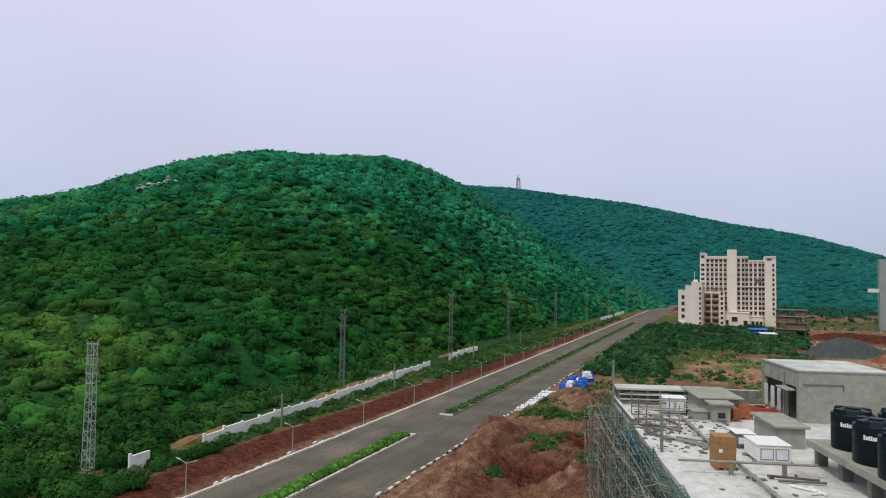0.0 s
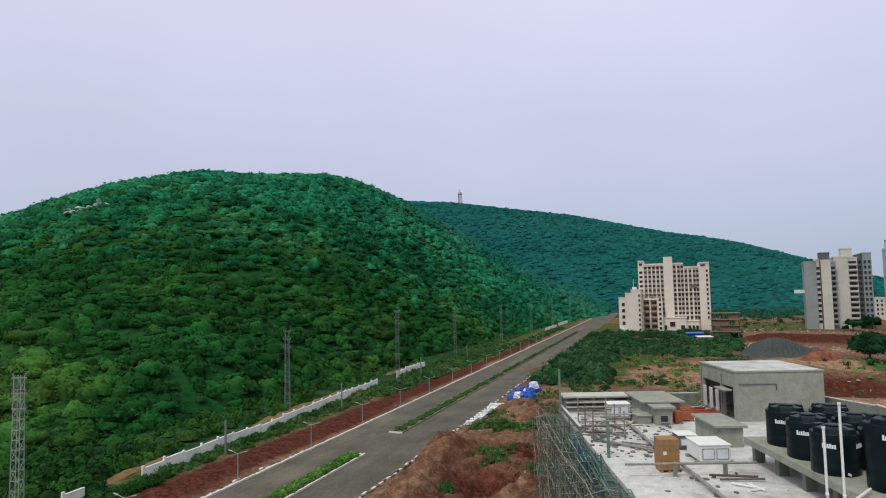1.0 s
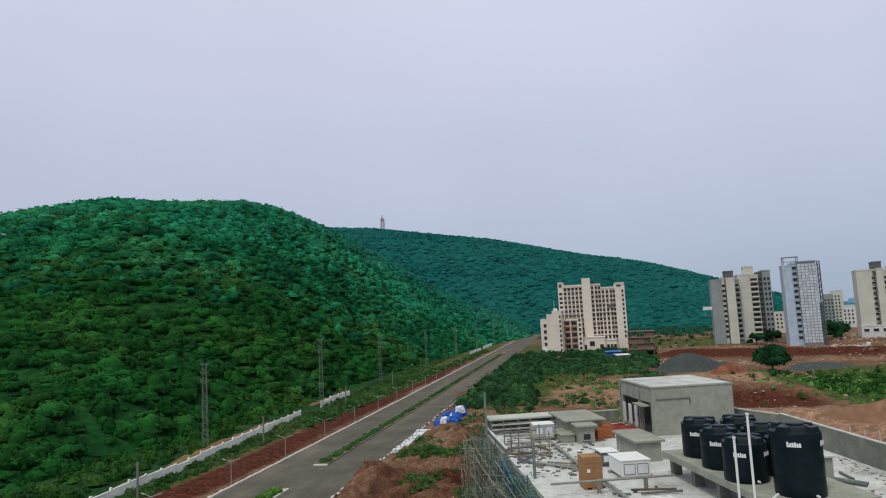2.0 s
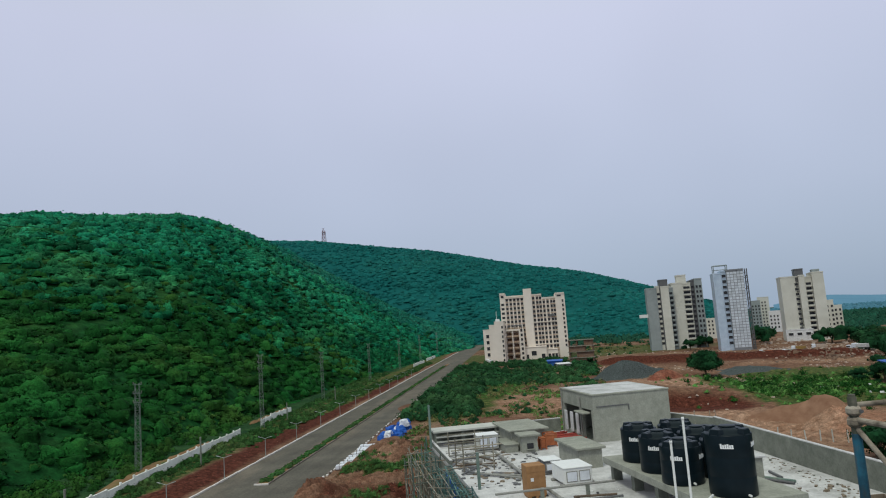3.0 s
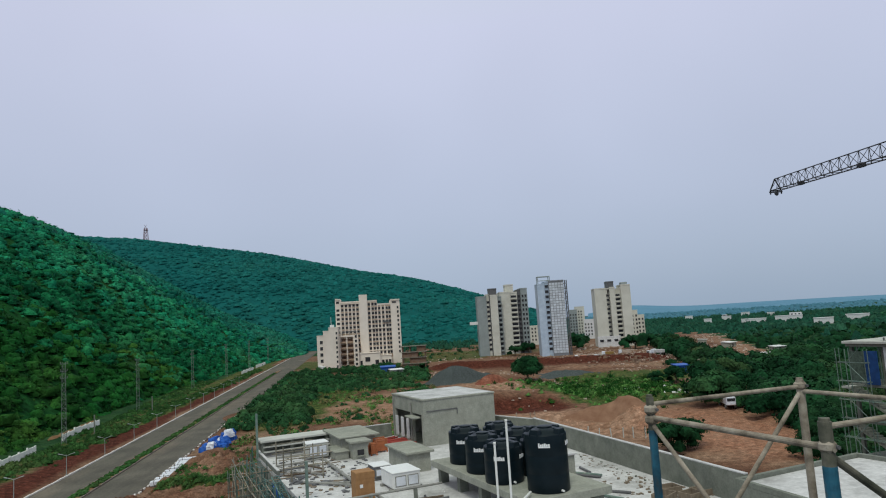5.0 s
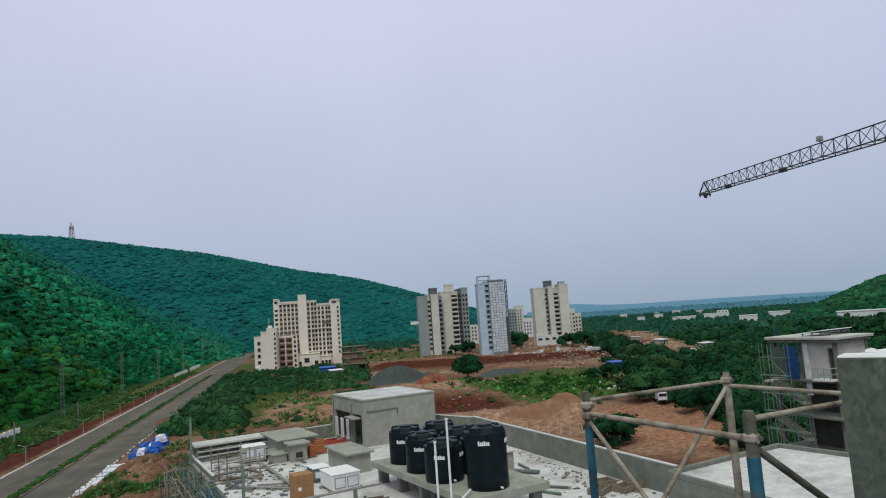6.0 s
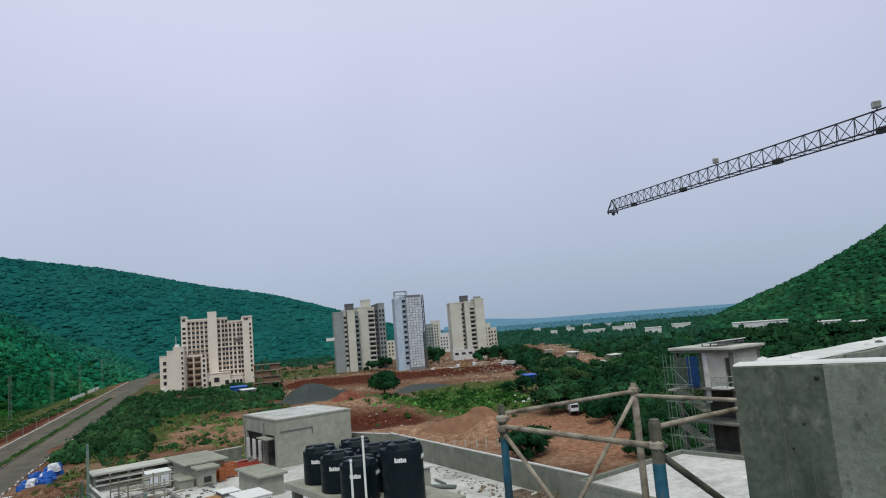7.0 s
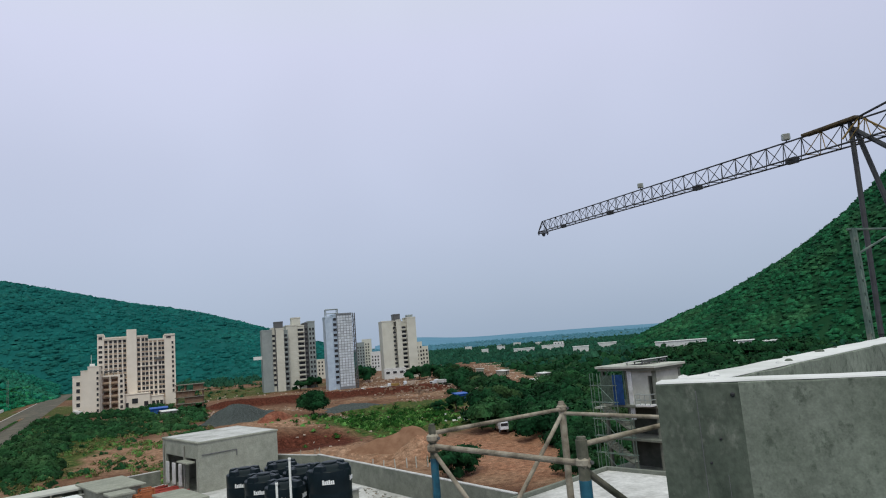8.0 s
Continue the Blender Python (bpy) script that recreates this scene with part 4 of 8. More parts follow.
def pylon(az, dist, top, steel):
    """A slender lattice pole for a power line: four legs, lacing, short cross-arms and insulators."""
    x, y = -dist * math.sin(radians(az)), dist * math.cos(radians(az))
    h = top - float(ground_z(x, y))
    p = thing("lattice_pylon", "narrow galvanised lattice pylon at the foot of the hill", "pylon", pose(x, y, float(ground_z(x, y)), 0, 0, 20), "power line pylons")
    half = lambda z: 0.52 - 0.16 * z / h
    for sx in (-1, 1):
        for sy in (-1, 1):
            bm = bmesh.new()
            tube(bm, (sx * half(0), sy * half(0), -1), (sx * half(h), sy * half(h), h), 0.05, 4)
            part("leg", bm, steel, p)
    for k in range(4):
        bm, z, s = bmesh.new(), 0.5, 1
        while z < h - 0.9:
            a, b = half(z), half(z + 1.1)
            ends = [((-a, -a), (b, -b)), ((a, -a), (b, b)), ((a, a), (-b, b)), ((-a, a), (-b, -b))][k]
            flip = [((a, -a), (-b, -b)), ((a, a), (b, -b)), ((-a, a), (b, b)), ((-a, -a), (-b, b))][k]
            use = ends if s > 0 else flip
            tube(bm, (*use[0], z), (*use[1], z + 1.1), 0.03, 4)
            tube(bm, (*ends[0][:2], z), (*flip[0][:2], z), 0.025, 4)
            z += 1.1
            s = -s
        part("lacing", bm, steel, p)
    for z in (h - 0.3, h - 2.0, h - 3.7):
        arm = part("cross_arm", boxes(((-0.8, -0.06, -0.06), (0.8, 0.06, 0.06)), m=pose(0, 0, z)), steel, p)
        for sx in (-0.72, 0.72):
            bm = bmesh.new()
            lathe(bm, [(0.05, 0), (0.12, 0.1), (0.05, 0.2), (0.12, 0.3), (0.05, 0.4)], 8, pose(sx, 0, z + 0.09))
            part("insulator", bm, CONCRETE, arm)
    return p


for az, dist, top in ((51.8, 88, 16.1), (32.5, 142, 17.4), (23.2, 184, 20.0), (18.2, 248, 18.0), (14.2, 322, 18.5), (11.6, 395, 19), (9.8, 465, 19.5), (8.3, 545, 20)):
    # Pylons beyond 100 m take the darker grey steel.
    pylon(az, dist, top, STEEL if dist < 100 else PYLON_GREY)
for az, dist, h in ((37.42, 106, 5.2), (28.0, 139, 5.2), (21.2, 196, 5.0), (17.2, 240, 5.0)):
    x, y = -dist * math.sin(radians(az)), dist * math.cos(radians(az))
    post = thing("concrete_post", "plain grey concrete post beside the compound wall", "post", pose(x, y, float(ground_z(x, y)), 0, 0, 0))
    part("shaft", boxes(((-0.13, -0.13, -0.8), (0.13, 0.13, h)), bevel=0.03), CONCRETE, post)


def dirt_track():
    """A bare strip of trodden earth behind the compound wall, broken by weeds."""
    for k, (y0, y1) in enumerate(((62, 84), (87, 99), (103, 150), (176, 215))):
        ys = np.arange(y0, y1, 0.8)
        u = np.linspace(-1, 1, 7)
        Y, U = np.meshgrid(ys, u, indexing="ij")
        taper = np.clip(np.minimum(Y - y0, y1 - Y) / 4, 0.1, 1)
        X = wall_x(Y) - 4.4 + 0.8 * wave_noise(Y, Y * 0, 19, 71) + U * (1.25 + 0.5 * wave_noise(Y, U, 9, 72)) * taper
        Z = ground_z(X, Y) + 0.34 - 0.3 * U ** 2
        tagged(mesh_from("dirt_track", np.stack([X, Y, Z], -1).reshape(-1, 3), sheet_faces(X.shape), SANDY, True), "trodden sandy track behind the compound wall", "track", kind="structure")


dirt_track()

# ---- far buildings ----
WINDOW_MESHES = {}


def window_mesh(w, h, glass, sill_mat):
    key = (round(w, 2), round(h, 2), glass.name, sill_mat.name)
    if key not in WINDOW_MESHES:
        pane = boxes(((-w / 2, -0.04, 0), (w / 2, 0.25, h)))
        me = bpy.data.meshes.new("pane")
        pane.to_mesh(me)
        pane.free()
        me.materials.append(glass)
        surround = boxes(((-w / 2 - 0.18, -0.22, h), (w / 2 + 0.18, 0.1, h + 0.18)), ((-w / 2 - 0.18, -0.22, -0.16), (w / 2 + 0.18, 0.1, 0)),
                         ((-w / 2 - 0.16, -0.16, 0), (-w / 2, 0.1, h)), ((w / 2, -0.16, 0), (w / 2 + 0.16, 0.1, h)))
        fr = bpy.data.meshes.new("window_frame")
        surround.to_mesh(fr)
        surround.free()
        fr.materials.append(sill_mat)
        WINDOW_MESHES[key] = (me, fr)
    return WINDOW_MESHES[key]


def windows(house, x, y, z, turn, w, h, wall_mat, glass=None):
    """One window of a facade: a dark pane set behind a raised surround."""
    pane, fr = window_mesh(w, h, glass or DARK_GLASS, wall_mat)
    a = new("window", fr)
    a.parent = house
    a.matrix_world = house.matrix_world @ pose(x, y, z, 0, 0, turn)
    b = new("pane", pane)
    b.parent = a
    return a


def window_row(house, xs, y, zs, w, h, wall_mat):
    for z in zs:
        for x in xs:
            windows(house, x, y, z - h / 2, 0, w, h, wall_mat)


def facade(house, x0, x1, y, z0, z1, columns, zs, w=1.55, h=1.75):
    """A stretch of front between two blank walls: upright fins, tan spandrels and a window on every floor."""
    for a, b in zip([x0] + [c + w / 2 + 0.12 for c in columns], [c - w / 2 - 0.12 for c in columns] + [x1]):
        if b - a > 0.08:
            part("fin", boxes(((a, y - 0.42, z0), (b, y + 0.05, z1))), CREAM, house)
    for c in columns:
        part("spandrel", boxes(((c - w / 2 - 0.1, y - 0.12, z0), (c + w / 2 + 0.1, y + 0.04, z1))), TAN_PANEL, house, "tan spandrel strip")
    window_row(house, columns, y - 0.12, zs, w, h, CREAM)


def hotel():
    h = thing("hotel_building", "cream multi-storey building with a stepped low wing", "building", Matrix.Translation((0, 425, 0)))
    wall = lambda *s: part("wall", boxes(*s), CREAM, h)
    floors = [35.2 - 2.8 * k for k in range(11)]
    wall(((-19.3, 0, -2), (-15.9, 17, 42.3)))
    wall(((-15.9, 0.9, -2), (-4.2, 17, 40.3)))
    wall(((-4.2, -0.9, -2), (1.0, 10, 44.4)))
    wall(((1.0, 0.9, -2), (7.2, 17, 40.3)))
    wall(((7.2, 0.9, -2), (15.8, 17, 37.9)))
    wall(((15.8, 0.0, -2), (21.7, 18, 40.2)))
    for x0, x1, y0, z in ((-15.9, -4.2, 0.9, 40.3), (1.0, 7.2, 0.9, 40.3), (7.2, 15.8, 0.9, 37.9), (-19.3, -15.9, 0, 42.3), (15.8, 21.7, 0, 40.2)):
        part("parapet", boxes(((x0, y0 - 0.5, z - 0.5), (x1, y0 + 0.05, z + 0.3))), CREAM, h)
    facade(h, -15.9, -4.2, 0.9, 4.0, 38.6, (-14.9, -12.5, -10.1, -7.7, -5.3), floors + [37.9], h=1.6)
    facade(h, 1.0, 7.2, 0.9, 4.0, 39.4, (2.0, 4.4, 6.3), floors + [38.0])
    facade(h, 7.2, 15.8, 0.9, 4.0, 37.0, (8.5, 10.9, 13.3, 15.0), floors, 1.45)
    window_row(h, (-17.7,), 0, [40.2] + floors[:6], 1.9, 1.5, CREAM)
    window_row(h, (20.3,), 0, floors, 1.1, 1.6, CREAM)
    windows(h, 18.2, 0, 38.0, 0, 2.6, 1.1, CREAM)
    for z in (22.45, 8.5):
        part("ledge", boxes(((1.0, -0.15, z), (15.8, 0.95, z + 0.4))), CREAM, h)
    part("ledge", boxes(((-15.9, -0.15, 38.9), (-4.2, 0.95, 39.25))), CREAM, h)
    part("balcony", boxes(((10.6, -0.5, 26.0), (14.6, 0.4, 26.2)), ((10.6, -0.5, 26.2), (14.6, -0.4, 27.1))), CRANE_GREY, h, "dark balcony rail")
    # the stepped wing in front
    wall(((-29.8, -25, -2), (-26.0, 4, 19.9)))
    wall(((-26.0, -25.4, -2), (-22.7, 4, 22.5)))
    wall(((-22.7, -25.8, -2), (-17.3, 4, 24.4)))
    for x0, x1, y0, z in ((-29.8, -26.0, -25, 19.9), (-26.0, -22.7, -25.4, 22.5), (-22.7, -17.3, -25.8, 24.4)):
        part("parapet", boxes(((x0 - 0.1, y0 - 0.15, z), (x1 + 0.02, y0 + 0.2, z + 0.5))), CREAM, h)
    part("roof_tank", boxes(((-22.0, -22, 24.4), (-19.6, -19, 26.2)), bevel=0.1), WHITE_METAL, h)
    part("flagpole", tubes([((-21.6, -14, 24), (-21.6, -14, 31))], 0.12), WHITE_METAL, h)
    window_row(h, (-27.2,), -25, [1.6 + 3.65 * k for k in range(5)], 1.7, 2.0, CREAM)
    window_row(h, (-18.1,), -25.8, [1.6 + 2.8 * k for k in range(8)], 1.0, 1.5, CREAM)
    # the middle wing with its deep balconies
    wall(((-17.3, -10, -2), (-5.6, 0.5, 18.4)))
    part("parapet", boxes(((-17.3, -13, 18.4), (-5.6, -10, 19.3))), CREAM, h)
    part("roof_frame", boxes(((-15.5, -11, 21.2), (-6.5, -2, 21.7)), ((-15.5, -11, 19.3), (-15.1, -10.6, 21.2)), ((-11.2, -11, 19.3), (-10.8, -10.6, 21.2)), ((-6.9, -11, 19.3), (-6.5, -10.6, 21.2))), CRANE_GREY, h, "dark pergola on the wing's roof")
    for x0, x1 in ((-17.3, -16.5), (-12.9, -12.3), (-8.6, -5.6)):
        part("pier", boxes(((x0, -13, -2), (x1, -10, 18.4))), CREAM, h)
    for x0, x1 in ((-16.5, -12.9), (-12.3, -8.6)):
        for k in range(5):
            z = 0.6 + 3.55 * k
            b = part("balcony", boxes(((x0, -12.8, z - 0.3), (x1, -10, z)), ((x0, -12.9, z), (x1, -12.7, z + 0.9))), TAN_PANEL, h, "tan balcony front")
            part("pane", boxes(((x0 + 0.5, -10.08, z + 0.05), (x1 - 0.5, -9.9, z + 2.5))), RAW_BRICK, b)
    window_row(h, (-7.0,), -13, [1.6 + 2.8 * k for k in range(7)], 1.3, 1.6, CREAM)
    # the porch
    wall(((-5.6, -10, -2), (7.5, 0.4, 7.4)))
    wall(((7.5, -8, -2), (14.5, 0.4, 5.4)))
    part("roof", boxes(((-5.9, -10.3, 7.4), (7.8, 0.4, 7.8))), CREAM, h)
    part("roof", boxes(((7.2, -8.3, 5.4), (14.8, 0.4, 5.7))), CREAM, h)
    windows(h, -0.3, -10, 2.4, 0, 3.0, 2.8, CREAM)
    for x, w in ((-4.2, 1.4), (5.4, 2.2)):
        windows(h, x, -10, 0.6, 0, w, 2.6, CREAM)
    for x in (9.2, 11.4, 13.4):
        windows(h, x, -8, 0.5, 0, 1.5, 2.4, CREAM)
    return h


hotel()


def tower(label, cx, cy, turn, blocks, group="apartment towers"):
    """A tower of upright blocks. A block: (x0, x1, y0, y1, top, material, columns of windows, their width)."""
    t = thing("apartment_tower", label, "tower", pose(cx, cy, 0, 0, 0, turn), group)
    for x0, x1, y0, y1, top, mat, cols, w in blocks:
        part("wall", boxes(((x0, y0, -3), (x1, y1, top))), mat, t)
        if w == "balconies":
            for k in range(int((top - 3) / 3.05)):
                z = 2.6 + 3.05 * k
                b = part("balcony", boxes(((x0 + 0.15, y0 - 1.3, z - 0.25), (x1 - 0.15, y0, z)), ((x0 + 0.15, y0 - 1.3, z), (x1 - 0.15, y0 - 1.15, z + 0.75)), ((x0 + 0.15, y0 - 1.25, z + 0.75), (x0 + 0.4, y0 - 1.05, z + 2.8))), mat, t)
                part("pane", boxes(((x0 + 0.5, y0 - 0.06, z + 0.1), (x1 - 0.5, y0 + 0.05, z + 2.3))), DARK_GLASS, b)
            w = 1.0
        part("parapet", boxes(((x0 - 0.15, y0 - 0.15, top), (x1 + 0.15, y0 + 0.15, top + 0.8)), ((x0 - 0.15, y1 - 0.15, top), (x1 + 0.15, y1 + 0.15, top + 0.8)), ((x0 - 0.15, y0 + 0.15, top), (x0 + 0.15, y1 - 0.15, top + 0.8)), ((x1 - 0.15, y0 + 0.15, top), (x1 + 0.15, y1 - 0.15, top + 0.8))), mat, t)
        for c in cols:
            z = 3.4
            while z < top - 2.4:
                windows(t, c, y0, z, 0, w, 1.6, mat)
                z += 3.05
    return t


twin_tower = tower("twin apartment tower, grey bare side and cream balconies", 72.2, 425, -6, [
    (0, 6.2, 0, 16, 38.0, TOWER_GREY, (), 1), (6.2, 8.6, 1.2, 14, 39.2, TOWER_CREAM, (7.3,), 1.9), (8.6, 13.4, -1.0, 15, 38.6, TOWER_CREAM, (), 1),
    (8.0, 13.2, 0.5, 9, 42.8, CRANE_GREY, (), 1), (13.4, 16.2, 2.5, 15, 37.5, TOWER_GREY, (), "balconies")])
part("hoist_platform", boxes(((-5.4, 2, 20.9), (-0.05, 3.6, 22.6)), ((-5.4, 2, 20.6), (-0.05, 3.8, 20.9))), WHITE_METAL, twin_tower, "white hoist platform on the bare side")
tower("apartment tower with cream walls and rows of balconies", 88.7, 432, -6, [
    (0, 7.0, -2, 16, 40.4, TOWER_CREAM, (), 1), (7.0, 11.8, 0, 16, 40.0, TOWER_CREAM, (), "balconies"), (11.8, 14.2, 0.9, 16, 41.4, CRANE_GREY, (13.0,), 1.6), (14.2, 18.6, -0.8, 16, 42.2, TOWER_GREY, (15.4, 17.4), 1.2), (4.0, 9.6, 0.5, 9, 45.2, TOWER_CREAM, (), 1)])
glass_tower = tower("slender tower clad in pale blue and white panels", 101.3, 380, -8, [
    (0, 4.2, 0.8, 14, 42.0, BLUE_GLASS, (), 1), (4.2, 6.6, 0.4, 14, 43.0, BLUE_GLASS, (5.4,), 2.0), (6.6, 15.4, -0.8, 15, 43.4, JOINT_GREY, (), 1)])
part("hoist_frame", tubes([((16.3, y, 0), (16.3, y, 44)) for y in (-0.6, 1.2)] + [((17.3, y, 0), (17.3, y, 44)) for y in (-0.6, 1.2)] + [((16.3, -0.6, 3.0 * k), (17.3, 1.2, 3.0 * k + 2)) for k in range(14)] + [((15.4, -0.6, 3.0 * k), (17.3, -0.6, 3.0 * k)) for k in range(15)], 0.16, 4), CRANE_GREY, glass_tower, "dark hoist frame up the tower's side")
panel_mesh = bpy.data.meshes.new("panel")
bm = boxes(((-0.74, -0.12, 0.1), (0.74, 0.12, 1.40)))
bm.to_mesh(panel_mesh)
bm.free()
panel_mesh.materials.append(WHITE_PANEL)
for i in range(5):
    for k in range(27):
        p = new("panel", panel_mesh)
        p.parent = glass_tower
        p.matrix_world = glass_tower.matrix_world @ pose(7.6 + 1.72 * i, -0.85, 1.5 + 1.53 * k)
part("crown", tubes([((1, 4, 41.5), (1, 4, 47)), ((8, 4, 43), (8, 4, 47)), ((1, 10, 41.5), (1, 10, 47)), ((8, 10, 43), (8, 10, 47)), ((1, 4, 47), (8, 4, 47)), ((1, 10, 47), (8, 10, 47)), ((1, 4, 47), (1, 10, 47)), ((8, 4, 47), (8, 10, 47)), ((1, 4, 44.5), (8, 4, 44.5))], 0.26, 5), TOWER_GREY, glass_tower)
tower("cream apartment tower with an arcaded base", 156.3, 437, -12, [
    (0, 7.6, 0, 17, 39.2, TOWER_CREAM, (), 1), (7.6, 10.2, 1.0, 16, 39.0, TOWER_CREAM, (8.9,), 2.0), (10.2, 13.6, -0.6, 16, 39.6, TOWER_CREAM, (), 1), (13.6, 17.6, 1.6, 16, 38.4, TOWER_CREAM, (), "balconies"),
    (-0.6, 14.4, -1.8, -0.05, 6.4, WHITEWASH, (2.0, 6.8, 11.6), 2.6), (17.6, 24.0, -1.0, 16, 40.8, TOWER_CREAM, (), 1), (8.6, 13.4, 1, 10, 43.6, CRANE_GREY, (), 1), (19, 23, 4, 10, 42.6, TOWER_GREY, (), 1)])
for az, dist, w, hh, mat in ((-17.75, 680, 8, 27, TOWER_GREY), (-18.3, 700, 10, 30, TOWER_CREAM), (-22.3, 520, 13, 23, TOWER_CREAM), (-23.1, 540, 8, 19, TOWER_CREAM), (-14.25, 560, 9, 15, TOWER_CREAM), (-19.05, 620, 10, 17, WHITEWASH)):
    x, y = dist * math.sin(radians(-az)), dist * math.cos(radians(-az))
    tower("pale apartment block among trees", x, y, az, [(-w / 2, w / 2, 0, 12, hh, mat, tuple(np.arange(-w / 2 + 1.5, w / 2 - 0.8, 2.6)), 1.2)], "far apartment blocks")
def low_building(az, dist, w, hh, upper=None):
    """A long low building; upper is a raised storey: its two ends along the front and its height."""
    x, y = dist * math.sin(radians(-az)), dist * math.cos(radians(-az))
    b = thing("low_building", "long white low building among far trees", "building", pose(x, y, 0, 0, 0, az), "far white buildings")
    part("wall", boxes(((-w / 2, 0, -3), (w / 2, 14, hh))), WHITEWASH, b)
    part("roof", boxes(((-w / 2 - 0.4, -0.4, hh), (w / 2 + 0.4, 14.4, hh + 0.35))), WHITEWASH, b)
    if upper:
        part("upper_storey", boxes(((upper[0], 1, hh + 0.35), (upper[1], 12, upper[2]))), WHITEWASH, b)
        for k in range(3):
            windows(b, upper[0] + (upper[1] - upper[0]) * (0.2 + 0.3 * k), 1, hh + 0.9, 0, 1.6, 1.3, WHITEWASH)


for spec in ((-31.75, 800, 25, 5.6), (-34.2, 820, 27, 6.6, (1, 13, 9.8)), (-36.5, 700, 16, 5.4), (-38.7, 760, 20, 5.9), (-31.2, 1300, 14, 6.5), (-29.8, 1000, 12, 6.6, (-5, 1, 9)),
             (-27.0, 1200, 12, 7), (-44.5, 520, 36, 8.9), (-49.2, 470, 12, 7.6), (-51.05, 452, 9, 7.0), (-33.0, 1150, 10, 6), (-28.4, 900, 9, 6)):
    low_building(*spec)

# the lattice mast on the ridge
x, y = -1300 * math.sin(radians(17.49)), 1300 * math.cos(radians(17.49))
mz = EYE + 1300 * math.tan(radians(7.6))
mast = thing("radio_mast", "lattice radio mast on the ridge", "mast", pose(x, y, mz))
for sx in (-1, 1):
    for sy in (-1, 1):
        bm = bmesh.new()
        tube(bm, (sx * 4.2, sy * 4.2, -6), (sx * 2.2, sy * 2.2, 30), 0.5, 4)
        part("leg", bm, MAST_PAINT, mast)
for k in range(5):
    z = 3 + 6.5 * k
    r0, r1 = 4.2 - 2 * z / 32, 4.2 - 2 * (z + 6.5) / 32
    part("brace", tubes([((-r0, -r0, z), (r1, -r1, z + 6.5)), ((r0, -r0, z), (-r1, -r1, z + 6.5)), ((-r0, -r0, z), (r0, -r0, z))], 0.35, 4), MAST_PAINT, mast)
part("platform", boxes(((-3.4, -3.4, 26), (3.4, 3.4, 26.6))), MAST_PAINT, mast)

# ---- the lower roof with its plant ----
def prism(bm, corners, z0, z1):
    """An upright block over a plan of corners."""
    lo = [bm.verts.new((x, y, z0)) for x, y in corners]
    hi = [bm.verts.new((x, y, z1)) for x, y in corners]
    n = len(corners)
    bm.faces.new(lo[::-1])
    bm.faces.new(hi)
    for i in range(n):
        bm.faces.new((lo[i], lo[(i + 1) % n], hi[(i + 1) % n], hi[i]))
    bmesh.ops.recalc_face_normals(bm, faces=bm.faces)
    return bm


def uv(u, v):
    p = roof_to_world(u, v)
    return (p.x, p.y)


ROOF = 15.0
block = thing("roof_block", "concrete building with a cement-screeded flat roof", "building", kind="structure")
part("wall", prism(bmesh.new(), [uv(7.4, 21), uv(7.4, 52.2), uv(18.4, 52.2), (12.15, 49.6), (16.55, 28.4), (24, -9), (-7, -9), (-7, 1.2), uv(1.0, 1.6), uv(1.0, 21)], -1, ROOF - 0.25), PLASTER, block)
part("roof", prism(bmesh.new(), [uv(7.35, 21), uv(7.35, 52.3), uv(18.4, 52.3), (12.25, 49.7), (16.6, 28.4), (24.1, -9.1), (-7.1, -9.1), (-7.1, 1.25), uv(1.0, 1.65), uv(1.0, 21)], ROOF - 0.25, ROOF), SLAB_TOP, block, "pale cement roof with stains")


def parapet(a, b, h, t, mat=CONCRETE, cap=0.0, z=ROOF):
    """A low wall from a to b (plan places), its top a little lighter and wider where it has a cap."""
    a, b = Vector((*a, z)), Vector((*b, z))
    d = b - a
    m = Matrix.Translation(a) @ Matrix.Rotation(math.atan2(d.y, d.x), 4, "Z")
    p = part("parapet", boxes(((0, -t / 2, 0), (d.length, t / 2, h)), m=m, bevel=0.012), mat, block)
    part("coping", boxes(((0, -t / 2 - cap, h), (d.length, t / 2 + cap, h + 0.05)), m=m), SLAB_TOP, block)
    return p


parapet(uv(7.45, 43.5), uv(7.45, 52.2), 0.3, 0.18, CONCRETE)
parapet(uv(7.55, 52.2), uv(18.1, 52.2), 1.0, 0.2)
part("canopy", boxes(((7.4, 50.3, 16.05), (13.2, 52.2, 16.2)), m=Matrix.Rotation(TURN, 4, "Z"), bevel=0.02), PALE_RENDER, block, "pale canopy slab")
for cu in (7.5, 9.6, 12.2):
    part("canopy_post", boxes(((cu, 50.4, ROOF), (cu + 0.2, 50.6, 16.05)), m=Matrix.Rotation(TURN, 4, "Z")), CONCRETE, block)
for cz in (15.35, 15.7):
    part("canopy_rail", boxes(((7.6, 50.2, cz), (12.9, 50.32, cz + 0.1)), m=Matrix.Rotation(TURN, 4, "Z")), PALE_RENDER, block)
parapet((12.1, 49.5), uv(24.3, 50.2), 1.3, 0.2)
parapet((16.5, 28.6), (12.1, 49.4), 1.38, 0.2)


